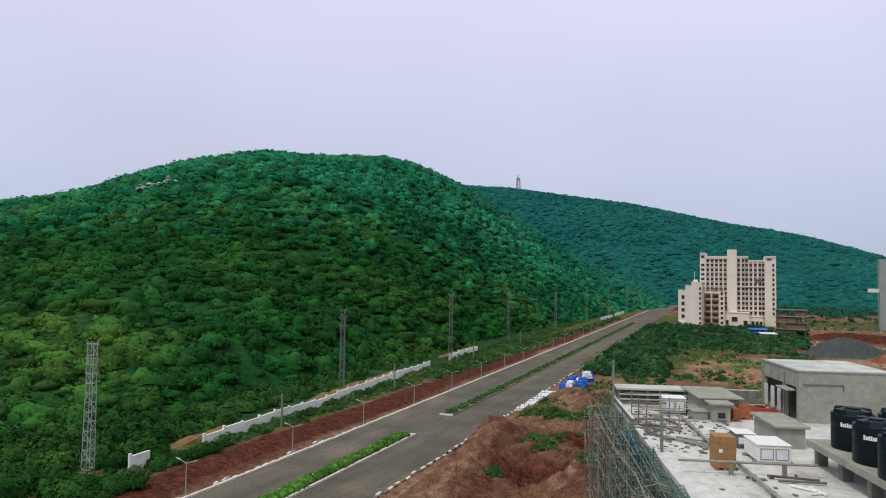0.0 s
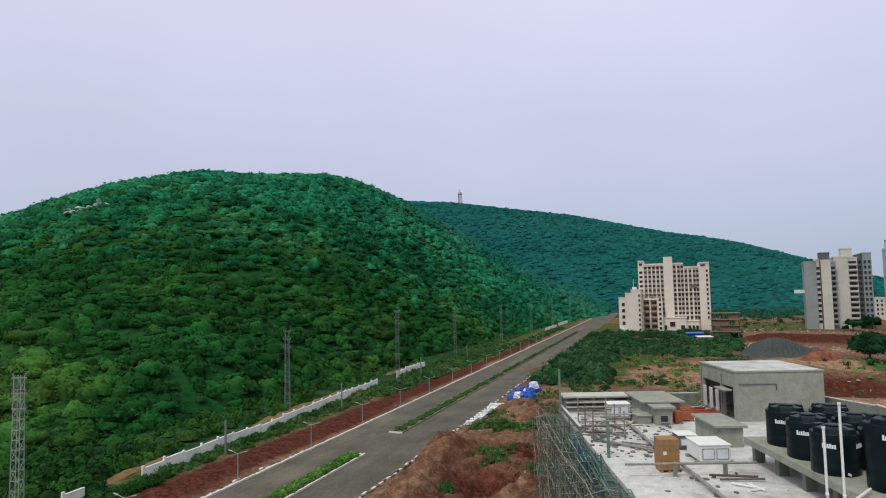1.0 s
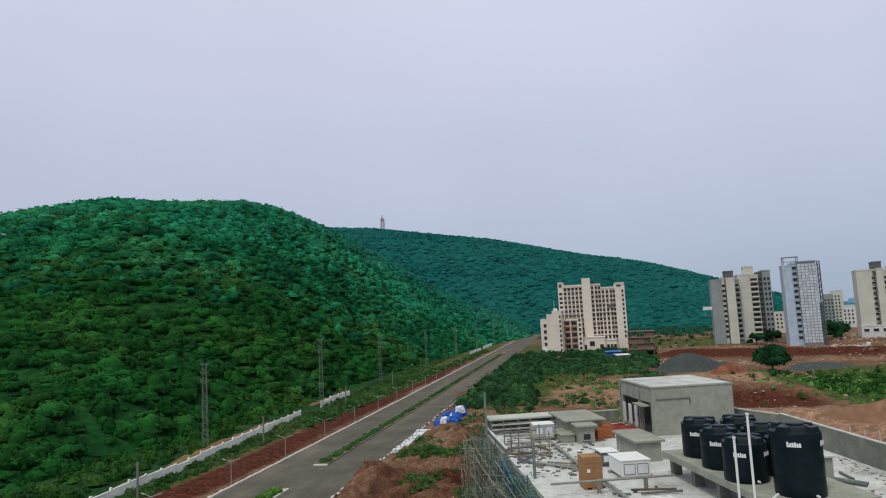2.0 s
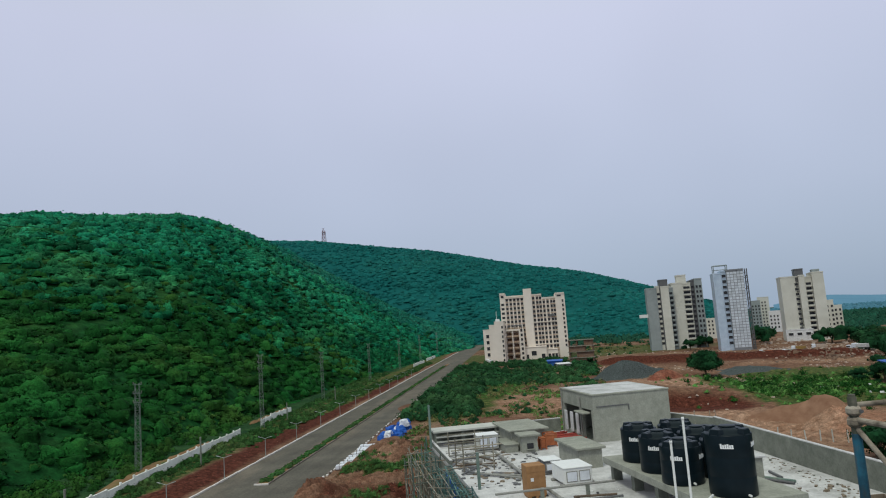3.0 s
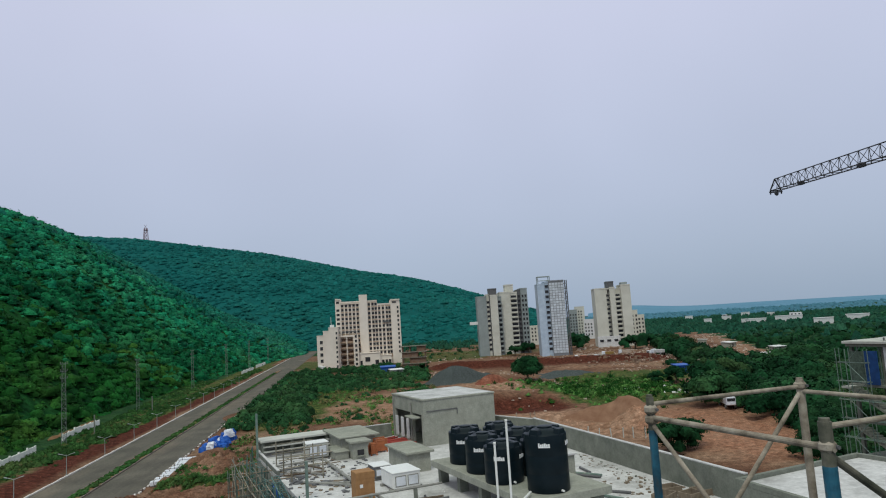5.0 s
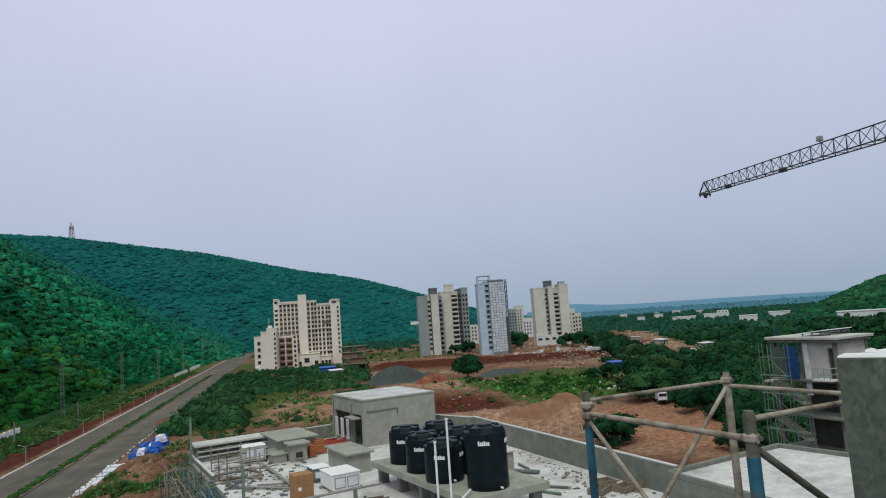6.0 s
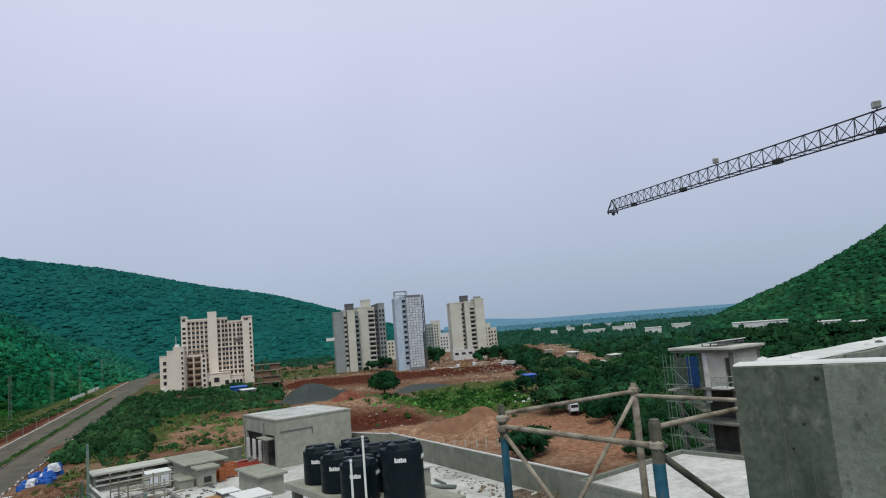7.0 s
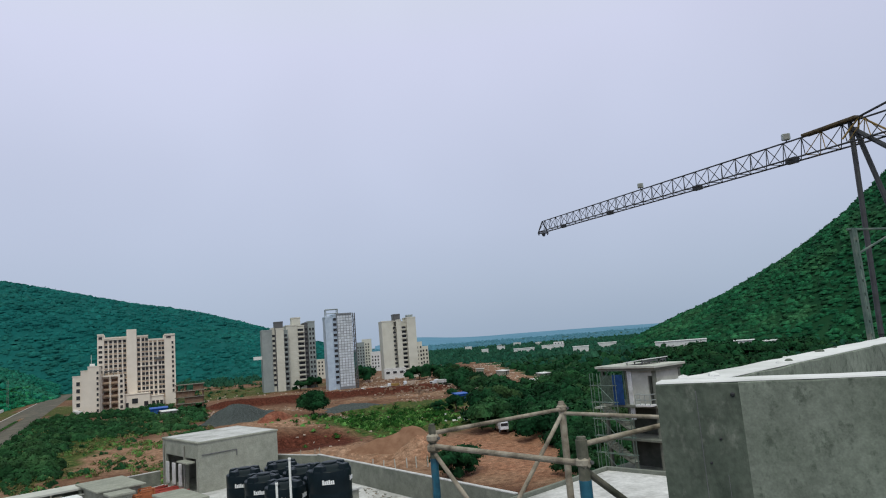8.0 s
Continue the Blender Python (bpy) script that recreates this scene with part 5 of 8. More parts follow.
def plant_room():
    """The plastered room on the roof: flat slab, open doorways and shafts along its side."""
    r = thing("plant_room", "grey plastered rooftop room with a flat white roof", "room", on_roof(18.42, 45.8, ROOF))
    w, d, h = 5.95, 6.6, 3.28
    part("wall", boxes(((0.0, 0, 0), (w, 0.2, h))), PLASTER, r)
    part("wall", boxes(((w - 0.2, 0.2, 0), (w, d, h))), PLASTER, r)
    part("wall", boxes(((0, d - 0.2, 0), (w - 0.2, d, h))), PLASTER, r)
    part("wall", boxes(((0.0, 0.2, 2.25), (0.2, d - 0.2, h)), ((0, 0.2, 0), (0.2, 0.4, 2.25)), ((0, 2.2, 0), (0.2, 2.5, 2.25)), ((0, 6.0, 0), (0.2, d - 0.2, 2.25)), ((0, 2.5, 0), (0.2, 6.0, 0.35))), PLASTER, r)
    part("roof", boxes(((-0.06, -0.06, h), (w + 0.06, d + 0.06, h + 0.12)), bevel=0.02), PLASTER, r)
    part("roof_screed", boxes(((0.1, 0.1, h + 0.12), (w - 0.1, d - 0.1, h + 0.135))), SCREED_WHITE, r, "white weathered roof screed")
    part("canopy", boxes(((-0.62, 0.5, 1.98), (-0.005, 2.3, 2.1)), bevel=0.02), PLASTER, r)
    for y0 in (2.35, 6.3):
        part("downpipe", tubes([((-0.06, y0, 0.0), (-0.06, y0, 3.0))], 0.06), PIPE_GREY, r)
    for y0 in (2.7, 3.9, 5.1):
        part("hanging_sheet", boxes(((-0.16, y0, 0.25), (-0.06, y0 + 0.55, 1.75)), bevel=0.03), SLAB_TOP, r, "pale rolled sheet by the opening")
    part("downpipe", tubes([((0.25, -0.05, 2.5), (2.75, -0.03, 2.5)), ((2.75, -0.03, 2.5), (2.75, -0.03, 2.1))], 0.035), CRANE_GREY, r)
    part("inner_floor", boxes(((0.2, 0.2, 0.01), (w - 0.2, d - 0.2, 0.04))), CONCRETE, r)
    return r


plant_room()


def low_cabin(label, u, v, w, d, h, over=0.2, slab=0.14, vent=False, mat=PLASTER):
    c = thing("duct_cover", label, "roof hut", on_roof(u, v, ROOF))
    part("wall", boxes(((0, 0, 0), (w, d, h))), mat, c)
    part("slab", boxes(((-over, -over, h), (w + over, d + over, h + slab)), bevel=0.02), PLASTER, c, "weathered concrete cover slab")
    if vent:
        part("opening", boxes(((0.3 * w, -0.03, 0.25), (0.72 * w, 0.02, 0.62))), DARK_GLASS, c)
        part("sill", boxes(((0.25 * w, -0.12, 0.18), (0.77 * w, 0.0, 0.24))), PLASTER, c)
    return c


low_cabin("low plastered duct with a concrete cover slab", 14.35, 38.5, 1.45, 3.6, 1.12)
low_cabin("small plastered hut with a dark vent opening", 12.75, 45.0, 1.1, 1.0, 1.1, vent=True)
low_cabin("raised plastered plinth with a broad slab", 12.5, 46.8, 2.5, 4.4, 1.2, 0.25, 0.12)


def air_unit(label, u, v, w, d, h, grille=DARK_GLASS, body=WHITE_METAL):
    a = thing("air_handling_unit", label, "air unit", on_roof(u, v, ROOF))
    for y0 in (0.15, d - 0.35):
        part("skid", boxes(((-0.15, y0, 0), (w + 0.15, y0 + 0.2, 0.14))), PIPE_GREY, a)
    part("casing", boxes(((0, 0, 0.14), (w, d, h)), bevel=0.03), body, a)
    part("lid", boxes(((-0.04, -0.04, h), (w + 0.04, d + 0.04, h + 0.05)), bevel=0.01), WHITE_METAL, a)
    n = 2
    for k in range(n):
        x0, x1 = w * (0.08 + 0.45 * k), w * (0.08 + 0.45 * k + 0.4)
        p = part("panel", boxes(((x0, -0.02, 0.24), (x1, 0.01, h - 0.14))), PIPE_GREY, a)
        part("filter", boxes(((x0 + 0.05, -0.035, 0.29), (x1 - 0.05, -0.018, h - 0.19))), TARP_WHITE, p)
    for k in range(3):
        y0, y1 = d * (0.05 + 0.31 * k), d * (0.05 + 0.31 * k + 0.27)
        part("side_panel", boxes(((-0.02, y0, 0.22), (0.01, y1, h - 0.1))), body, a)
    return a


air_unit("white air unit with twin filter panels on skids", 12.05, 34.9, 1.6, 2.0, 0.95)
air_unit("small dark condenser with a pale lid", 12.0, 38.0, 1.0, 1.2, 0.8, body=CRANE_GREY)
air_unit("white louvred unit under a flat cover", 10.05, 46.9, 1.5, 1.3, 1.1, body=PALE_RENDER)
low_cabin("long low plastered kerb beside the huts", 11.7, 45.6, 0.9, 2.6, 0.5, 0.08, 0.08)


def crate():
    c = thing("packing_crate", "tall brown cardboard packing crate on a pallet", "crate", on_roof(9.58, 33.5, ROOF))
    for x in (0.05, 0.42, 0.79):
        part("pallet_bearer", boxes(((x, 0, 0), (x + 0.14, 0.9, 0.1))), CARDBOARD, c)
    part("carton", boxes(((0, 0, 0.1), (1.0, 0.9, 1.62)), bevel=0.02), CARDBOARD, c)
    part("flap", boxes(((-0.01, -0.015, 1.3), (1.01, 0.0, 1.6))), CARDBOARD, c)
    part("label", boxes(((0.2, -0.018, 0.85), (0.36, 0.0, 1.02))), LABEL_WHITE, c)
    return c


crate()


# ---- the tank platform and its tanks ----
PLINTH = 16.24
plat = thing("tank_platform", "long concrete slab on short piers under the tanks", "platform", on_roof(14.62, 24.9, ROOF))
part("slab", boxes(((0, 0, 0.90), (4.3, 10.7, 1.24)), bevel=0.015), PLASTER, plat, "pale weathered concrete slab")
for yy in (0.25, 2.7, 5.2, 7.7, 10.2):
    for xx in (0.35, 3.5):
        part("pier", boxes(((xx, yy, 0), (xx + 0.5, yy + 0.35, 0.90))), CONCRETE, plat)


def water_tank(u, v, r, h, label, spin=0.0):
    """A moulded tank: ribbed barrel, domed shoulder with raised lugs, screw lid, a white label with bars for its writing."""
    t = thing("water_tank", label, "water tank", on_roof(u, v, PLINTH, spin), "rooftop water tanks")
    body = h - 0.30
    mark = body * (0.80 if h > 2.4 else 0.68)
    prof = [(r * 0.97, 0.0), (r, 0.05)]
    for share in (0.32, 0.64):
        prof += [(r * 0.998, body * share - 0.03), (r * 0.99, body * share), (r * 0.998, body * share + 0.03)]
    prof += [(r * 1.0, body - 0.01), (r * 0.985, body + 0.03), (r * 0.80, body + 0.05), (r * 0.76, body + 0.10), (r * 0.60, body + 0.20), (r * 0.42, body + 0.25), (r * 0.38, body + 0.255)]
    part("barrel", lathe(bmesh.new(), prof, 40), TANK_BLACK, t)
    part("lid", lathe(bmesh.new(), [(r * 0.36, body + 0.255), (r * 0.36, body + 0.30), (r * 0.31, body + 0.32), (r * 0.1, body + 0.33)], 24), TANK_BLACK, t)
    for k in range(4):
        m = pose(0, 0, 0, 0, 0, 90 * k + 20)
        bm = bmesh.new()
        lo = [(r * 0.66, -0.34 * r), (r * 0.985, -0.30 * r), (r * 0.985, 0.30 * r), (r * 0.66, 0.34 * r)]
        prism(bm, lo, body - 0.05, body + 0.25)
        for v in bm.verts:
            if v.co.z > body:
                v.co.x = v.co.x * 0.94 + 0.02
                v.co.y *= 0.72
        bmesh.ops.bevel(bm, geom=bm.edges[:], offset=0.03, segments=1, affect="EDGES")
        bmesh.ops.transform(bm, matrix=m, verts=bm.verts)
        part("lug", bm, TANK_BLACK, t)
        part("ridge", boxes(((r * 0.30, -0.07, body + 0.12), (r * 0.72, 0.07, body + 0.26)), m=m, bevel=0.03), TANK_BLACK, t)
    for ang in (-131, -50):
        m = pose(0, 0, 0, 0, 0, ang)
        lab = part("label", boxes(((r * 0.985, -0.26, mark), (r * 1.003, 0.26, mark + 0.03)), m=m), LABEL_WHITE, t, "white printed mark")
        for k, tall in enumerate((0.20, 0.15, 0.17, 0.19, 0.15, 0.16)):
            part("writing", boxes(((r * 0.99, -0.26 + 0.088 * k, mark + 0.03), (r * 1.005, -0.19 + 0.088 * k, mark + tall)), m=m), LABEL_WHITE, lab)
    part("outlet", tubes([((0, -r - 0.12, 0.12), (0, -r + 0.1, 0.12))], 0.05, 10), PVC, t)
    return t


SMALL = "squat black plastic water tank with a domed lid"
for u, v in ((16.03, 33.8), (15.77, 31.2), (15.56, 28.7), (18.08, 33.6), (17.87, 31.2), (17.72, 28.9)):
    water_tank(u, v, 0.93, 1.95, SMALL)
water_tank(16.37, 26.1, 0.95, 2.78, "tall black plastic water tank with a domed lid", 4)


def riser(az, dist, top, label):
    x, y = dist * math.sin(radians(az)), dist * math.cos(radians(az))
    p = thing("vent_pipe", label, "pipe", pose(x, y, ROOF), "upright white pipes")
    bm = bmesh.new()
    tube(bm, (0, 0, 0), (0, 0, top - ROOF), 0.045, 10)
    part("pipe", bm, PVC, p)
    part("collar", lathe(bmesh.new(), [(0.058, 0), (0.058, 0.12)], 12, pose(0, 0, 1.7)), PVC, p)
    part("collar", lathe(bmesh.new(), [(0.058, 0), (0.058, 0.1)], 12, pose(0, 0, top - ROOF - 0.1)), PVC, p)
    return p


riser(10.3, 27.0, 19.1, "upright white plastic pipe before the tanks")
riser(11.4, 27.0, 19.97, "taller upright white plastic pipe before the tanks")


def pipe_run(name, label, pts, r, mat, stand=0.0, joints=True):
    run = thing(name, label, "pipe")
    for a, b in zip(pts, pts[1:]):
        bm = bmesh.new()
        tube(bm, a, b, r, 10)
        part("pipe", bm, mat, run)
    if joints:
        for a, b in zip(pts, pts[1:]):
            d = Vector(b) - Vector(a)
            for k in range(1, int(d.length // 2.4) + 1):
                c = Vector(a) + d.normalized() * 2.4 * k
                part("coupling", tubes([(c - d.normalized() * 0.09, c + d.normalized() * 0.09)], r * 1.3, 10), mat, run)
                if stand:
                    part("pipe_support", boxes(((c.x - 0.1, c.y - 0.1, ROOF), (c.x + 0.1, c.y + 0.1, c.z - r * 0.9))), CONCRETE, run)
    return run


def r3(u, v, z):
    return tuple(roof_to_world(u, v, z))


pipe_run("water_main", "long grey pipe on low supports across the roof", [r3(7.7, 32.75, 15.62), r3(14.0, 32.75, 15.62)], 0.06, PIPE_GREY, 1)
pipe_run("water_main", "long grey pipe running along the roof", [r3(10.9, 34.4, 15.2), r3(10.8, 22.5, 15.2)], 0.085, PIPE_GREY, 1)
pipe_run("water_main", "grey pipe among building rubble", [r3(10.9, 45.6, 15.2), r3(10.7, 37.6, 15.2)], 0.09, PIPE_GREY, 1)
pipe_run("water_main", "thin dark pipe lying on the screed", [r3(8.3, 40.2, 15.12), r3(10.5, 37.6, 15.12)], 0.06, PIPE_GREY, 1)
pipe_run("water_main", "grey pipe along the far roof", [r3(8.0, 47.5, 15.4), r3(12.0, 47.4, 15.4), r3(12.0, 45.8, 15.4)], 0.08, PIPE_GREY, 1)
pipe_run("tank_feed", "white plastic pipe between the risers and the tall tank", [(4.86, 26.6, 16.35), (5.36, 26.47, 16.42), r3(15.1, 25.6, 16.42)], 0.05, PVC, 0, False)
pipe_run("tank_feed", "second white plastic pipe to the tall tank", [(5.36, 26.47, 15.95), (6.6, 26.9, 15.95)], 0.045, PVC, 0, False)
for k, (a, b) in enumerate((((21.0, 32.9), (22.4, 30.4)), ((21.3, 33.1), (22.7, 30.7)), ((19.8, 29.5), (21.6, 27.0)), ((20.0, 28.2), (20.6, 26.3)), ((22.9, 33.0), (22.6, 31.6)))):
    pipe_run("loose_pipe", "dark pipe abandoned on the roof screed", [r3(*a, 15.08), r3(*b, 15.08)], 0.07, SCAF_GREEN if k % 2 else CRANE_GREY, 0, False)
for k, (a, b) in enumerate((((12.2, 31.3), (13.0, 30.6)), ((12.6, 30.2), (13.3, 30.4)), ((12.9, 31.2), (13.2, 30.1)), ((12.2, 28.4), (13.4, 28.3)), ((12.4, 27.9), (13.5, 28.0)), ((12.8, 27.3), (12.9, 28.6)))):
    pipe_run("loose_pipe", "white plastic pipe off-cut on the roof", [r3(*a, 15.07), r3(*b, 15.07)], 0.055, PVC, 0, False)
brk = np.random.RandomState(12)


def debris(name, label, category, spots, shape, mat, group):
    """Loose pieces of one kind laid about on the roof."""
    for u, v in spots:
        sx, sy, sz = (a * brk.uniform(0.6, 1.4) for a in shape)
        ob = part(name, boxes(((-sx / 2, -sy / 2, 0), (sx / 2, sy / 2, sz)), bevel=0.02), mat)
        ob.matrix_world = on_roof(u, v, ROOF + 0.003, brk.uniform(0, 180))
        tagged(ob, label, category, group)


spots = lambda n, u0, u1, v0, v1: [(brk.uniform(u0, u1), brk.uniform(v0, v1)) for _ in range(n)]
debris("plank", "weathered plank lying on the roof", "plank", spots(11, 7.4, 11, 38.5, 46), (2.2, 0.16, 0.05), TIMBER, "loose planks")
debris("rubble_block", "grey broken block on the roof", "rubble", spots(10, 7.8, 10.4, 40.5, 47), (0.24, 0.18, 0.12), PIPE_GREY, "roof rubble")
debris("rubble_block", "grey block along the parapet", "rubble", [(25.2 - 0.11 * k + brk.uniform(-.4, .3), 37.5 - 1.0 * k) for k in range(15)], (0.13, 0.1, 0.06), CONCRETE, "roof rubble")
debris("cement_bag", "dark plastic sheet heaped on the roof", "sheet", spots(5, 7.4, 9.6, 39, 45), (0.6, 0.4, 0.10), CRANE_GREY, "heaped sheets")
debris("rubble_block", "pale broken stone on the roof", "rubble", spots(2, 9, 13, 29, 33), (0.16, 0.14, 0.06), SLAB_TOP, "roof rubble")
for k, (a, b) in enumerate((((7.7, 41.2), (9.2, 39.2)), ((9.2, 39.2), (10.6, 38.2)), ((7.6, 42.6), (10.2, 42.3)), ((7.5, 44.4), (10.3, 44.6)), ((8.2, 43.7), (9.9, 41.6)), ((9.4, 45.0), (10.2, 42.9)), ((7.5, 40.2), (8.8, 41.7)), ((7.6, 46.0), (10.9, 46.3)), ((11.6, 32.4), (13.8, 32.2)), ((11.9, 31.9), (13.9, 31.7)))):
    pipe_run("loose_pipe", "dark stained pipe lying across the roof", [r3(*a, 15.1 + 0.03 * (k % 3)), r3(*b, 15.1 + 0.03 * (k % 2))], 0.06, (CRANE_GREY, PIPE_GREY, BARK)[k % 3], 0, False)
for u, v, w, d, h in ((14.2, 45.4, 0.4, 0.4, 0.8), (14.8, 46.1, 0.8, 0.6, 0.95), (14.4, 46.3, 0.5, 0.4, 0.5)):
    c = thing("orange_drum_rack", "rusty orange steel rack beside the huts", "rack", on_roof(u, v, ROOF), "orange racks")
    part("frame", tubes([((0, 0, 0), (0, 0, h)), ((w, 0, 0), (w, 0, h)), ((0, d, 0), (0, d, h)), ((w, d, 0), (w, d, h)), ((0, 0, h), (w, 0, h)), ((0, d, h), (w, d, h))], 0.05), ORANGE, c)
    part("panel", boxes(((0.03, 0.03, 0.1), (w - 0.03, d - 0.03, h * 0.85)), bevel=0.02), ORANGE, c)
for k in range(7):
    p = thing("steel_bundle", "bundle of red-oxide steel bars", "steel bars", on_roof(16.4 + 0.2 * (k % 3), 47.5 + 0.45 * k, ROOF, brk.uniform(-25, 25)), "red steel bundles")
    for j in range(5):
        part("bar", tubes([((0, 0.1 * j, 0.05 + 0.06 * (j % 2)), (1.9, 0.1 * j + brk.uniform(-0.1, 0.1), 0.05 + 0.06 * (j % 2)))], 0.045), RED_STEEL, p)

vent = thing("vent_shaft", "slim plastered vent shaft with a capping slab", "vent", on_roof(20.3, 30.4, ROOF))
part("wall", boxes(((0, 0, 0), (0.5, 0.5, 1.5))), PLASTER, vent)
part("slab", boxes(((-0.12, -0.12, 1.5), (0.62, 0.62, 1.6)), bevel=0.015), SLAB_TOP, vent)
for k in range(3):
    x, y = 12.4 + brk.uniform(-1.5, 1.2), 50.6 + brk.uniform(-0.2, 0.5)
    p = thing("rebar", "thin rusty bar sticking up behind the parapet", "steel bar", pose(x, y, 14.0, brk.uniform(-6, 6), brk.uniform(-6, 6), 0), "starter bars")
    part("bar", tubes([((0, 0, -14), (0, 0, brk.uniform(2.6, 3.4)))], 0.025), SCAF_CEMENT, p)

# ---- scaffold along the outer face of the roof block ----
scaf = thing("scaffold", "dense tube scaffold, teal and rusty, against the wall", "scaffold")
sc = np.random.RandomState(3)
ROWS_U = (5.5, 5.95, 6.4, 6.8, 7.15)


def scaf_tube(name, a, b, r, outer):
    """One tube; the outer rows are rusty and cement-stained, the inner ones teal."""
    pick = sc.uniform()
    mat = (SCAF_RUST if pick < 0.7 else SCAF_GREEN) if outer else (SCAF_TEAL if pick < 0.6 else SCAF_GREEN if pick < 0.85 else SCAF_RUST)
    return part(name, tubes([(r3(*a), r3(*b))], r, 5), mat, scaf)


for iu, u in enumerate(ROWS_U):
    for iv in range(27):
        v = 22.3 + 1.16 * iv + sc.uniform(-0.25, 0.25)
        top = 15.1 + sc.uniform(-1.3, 0.6) - 0.5 * (iu < 2)
        scaf_tube("standard", (u + sc.uniform(-.12, .12), v, -0.5), (u + sc.uniform(-.25, .15), v + sc.uniform(-.35, .35), top), 0.033, iu < 2)
for lvl in (5.0, 6.6, 8.1, 9.5, 10.8, 12.0, 13.1, 14.0, 14.8):
    for iu, u in enumerate(ROWS_U):
        for k in range(6):
            v0 = 22.0 + 4.9 * k
            scaf_tube("ledger", (u + sc.uniform(-.1, .1), v0, lvl + sc.uniform(-.3, .3)), (u + sc.uniform(-.1, .1), v0 + 5.3, lvl + sc.uniform(-.3, .3)), 0.028, iu < 2)
    for iv in range(24):
        if sc.uniform() < 0.8:
            v = 22.4 + 1.22 * iv
            scaf_tube("transom", (5.2 + sc.uniform(-.3, .2), v, lvl + sc.uniform(-.25, .25)), (6.4, v + sc.uniform(-.2, .2), lvl + sc.uniform(-.25, .25)), 0.028, True)
            scaf_tube("transom", (6.2, v + 0.3, lvl + sc.uniform(-.25, .25)), (7.3, v + 0.3 + sc.uniform(-.2, .2), lvl + sc.uniform(-.25, .25)), 0.028, False)
for k in range(420):
    u, v, z = sc.uniform(5.4, 7.1), sc.uniform(22.3, 51), sc.uniform(5, 13.0)
    scaf_tube("brace", (u, v, z), (u + sc.uniform(-.3, .3), v + sc.choice((-1, 1)) * sc.uniform(0.8, 2.2), z + sc.uniform(1.6, 2.5)), 0.028, u < 6.3)
for k in range(16):
    v = 22.5 + 1.45 * k
    m = Matrix.Rotation(TURN, 4, "Z") @ pose(0, v, 13.6 - 1.3 * (k % 4))
    part("deck", boxes(((6.5, 0, 0), (7.2, 1.3, 0.05)), m=m), SCAF_BLUE if k % 3 else SCAF_TEAL, scaf)
for k in range(9):
    v = 37.5 + 0.5 * k
    part("toe_board", boxes(((6.75, 0, 0), (6.8, 0.46, 0.8)), m=Matrix.Rotation(TURN, 4, "Z") @ pose(0, v, 14.0 + 0.1 * (k % 3))), TARP_BLUE if k % 2 else SCAF_BLUE, scaf, "blue sheeting tied to the scaffold")
# a ladder frame in teal paint leaning along the roof's edge
for k in range(3):
    v0 = 24.5 + 6.2 * k
    lad2 = thing("ladder", "teal steel ladder laid along the scaffold top", "ladder", group="scaffold ladders")
    for off in (0.0, 0.42):
        part("rail", tubes([(r3(6.6 + off, v0, 14.8), r3(6.85 + off, v0 + 5.6, 15.2))], 0.035, 5), SCAF_TEAL, lad2)
    for q in range(14):
        w = q / 13
        part("rung", tubes([(r3(6.6 + 0.25 * w, v0 + 5.6 * w, 14.8 + 0.4 * w), r3(7.02 + 0.25 * w, v0 + 5.6 * w, 14.8 + 0.4 * w))], 0.022, 5), SCAF_TEAL, lad2)
for u, v, h in ((7.2, 50.5, 18.2), (7.75, 36.6, 17.0)):
    p = thing("steel_post", "upright green steel post at the roof's edge", "post", on_roof(u, v, ROOF - 0.02), "edge posts")
    part("shaft", boxes(((-0.075, -0.075, 0), (0.075, 0.075, h - ROOF)), bevel=0.01), SCAF_GREEN, p)
# props and rails standing on the roof itself
for v in (41.0, 43.6, 46.2):
    p = thing("trestle", "rusty tube trestle standing on the roof", "trestle", on_roof(7.8, v, ROOF), "roof trestles")
    for x in (0, 1.9):
        part("leg", tubes([((x, 0, 0), (x, 0, 1.7))], 0.045), SCAF_RUST, p)
    part("rail", tubes([((-0.4, 0, 1.5), (2.5, 0, 1.52))], 0.04), SCAF_RUST, p)
    part("rail", tubes([((-0.3, 0, 0.9), (2.3, 0, 0.9))], 0.04), SCAF_RUST, p)

# small litter of building work over the screed
def litter(label, spots_uv, size, mat):
    v, f = [], []
    cube = np.array([(-1, -1, 0), (1, -1, 0), (1, 1, 0), (-1, 1, 0), (-1, -1, 1), (1, -1, 1), (1, 1, 1), (-1, 1, 1)], float)
    face = np.array([(0, 3, 2, 1), (4, 5, 6, 7), (0, 1, 5, 4), (1, 2, 6, 5), (2, 3, 7, 6), (3, 0, 4, 7)])
    for k, (u, w) in enumerate(spots_uv):
        c = cube * brk.uniform(*size) * brk.uniform(0.3, 1.0, 3) * np.array([1, 1, 0.6]) * brk.uniform(0.5, 1.0, (8, 3))
        a, p = brk.uniform(0, 6.28), roof_to_world(u, w)
        v.append(np.stack([c[:, 0] * math.cos(a) - c[:, 1] * math.sin(a) + p.x, c[:, 0] * math.sin(a) + c[:, 1] * math.cos(a) + p.y, c[:, 2] + ROOF + 0.002], 1))
        f.append(face + 8 * k)
    tagged(mesh_from("litter", np.concatenate(v), np.concatenate(f), mat), label, "litter", kind="stuff")


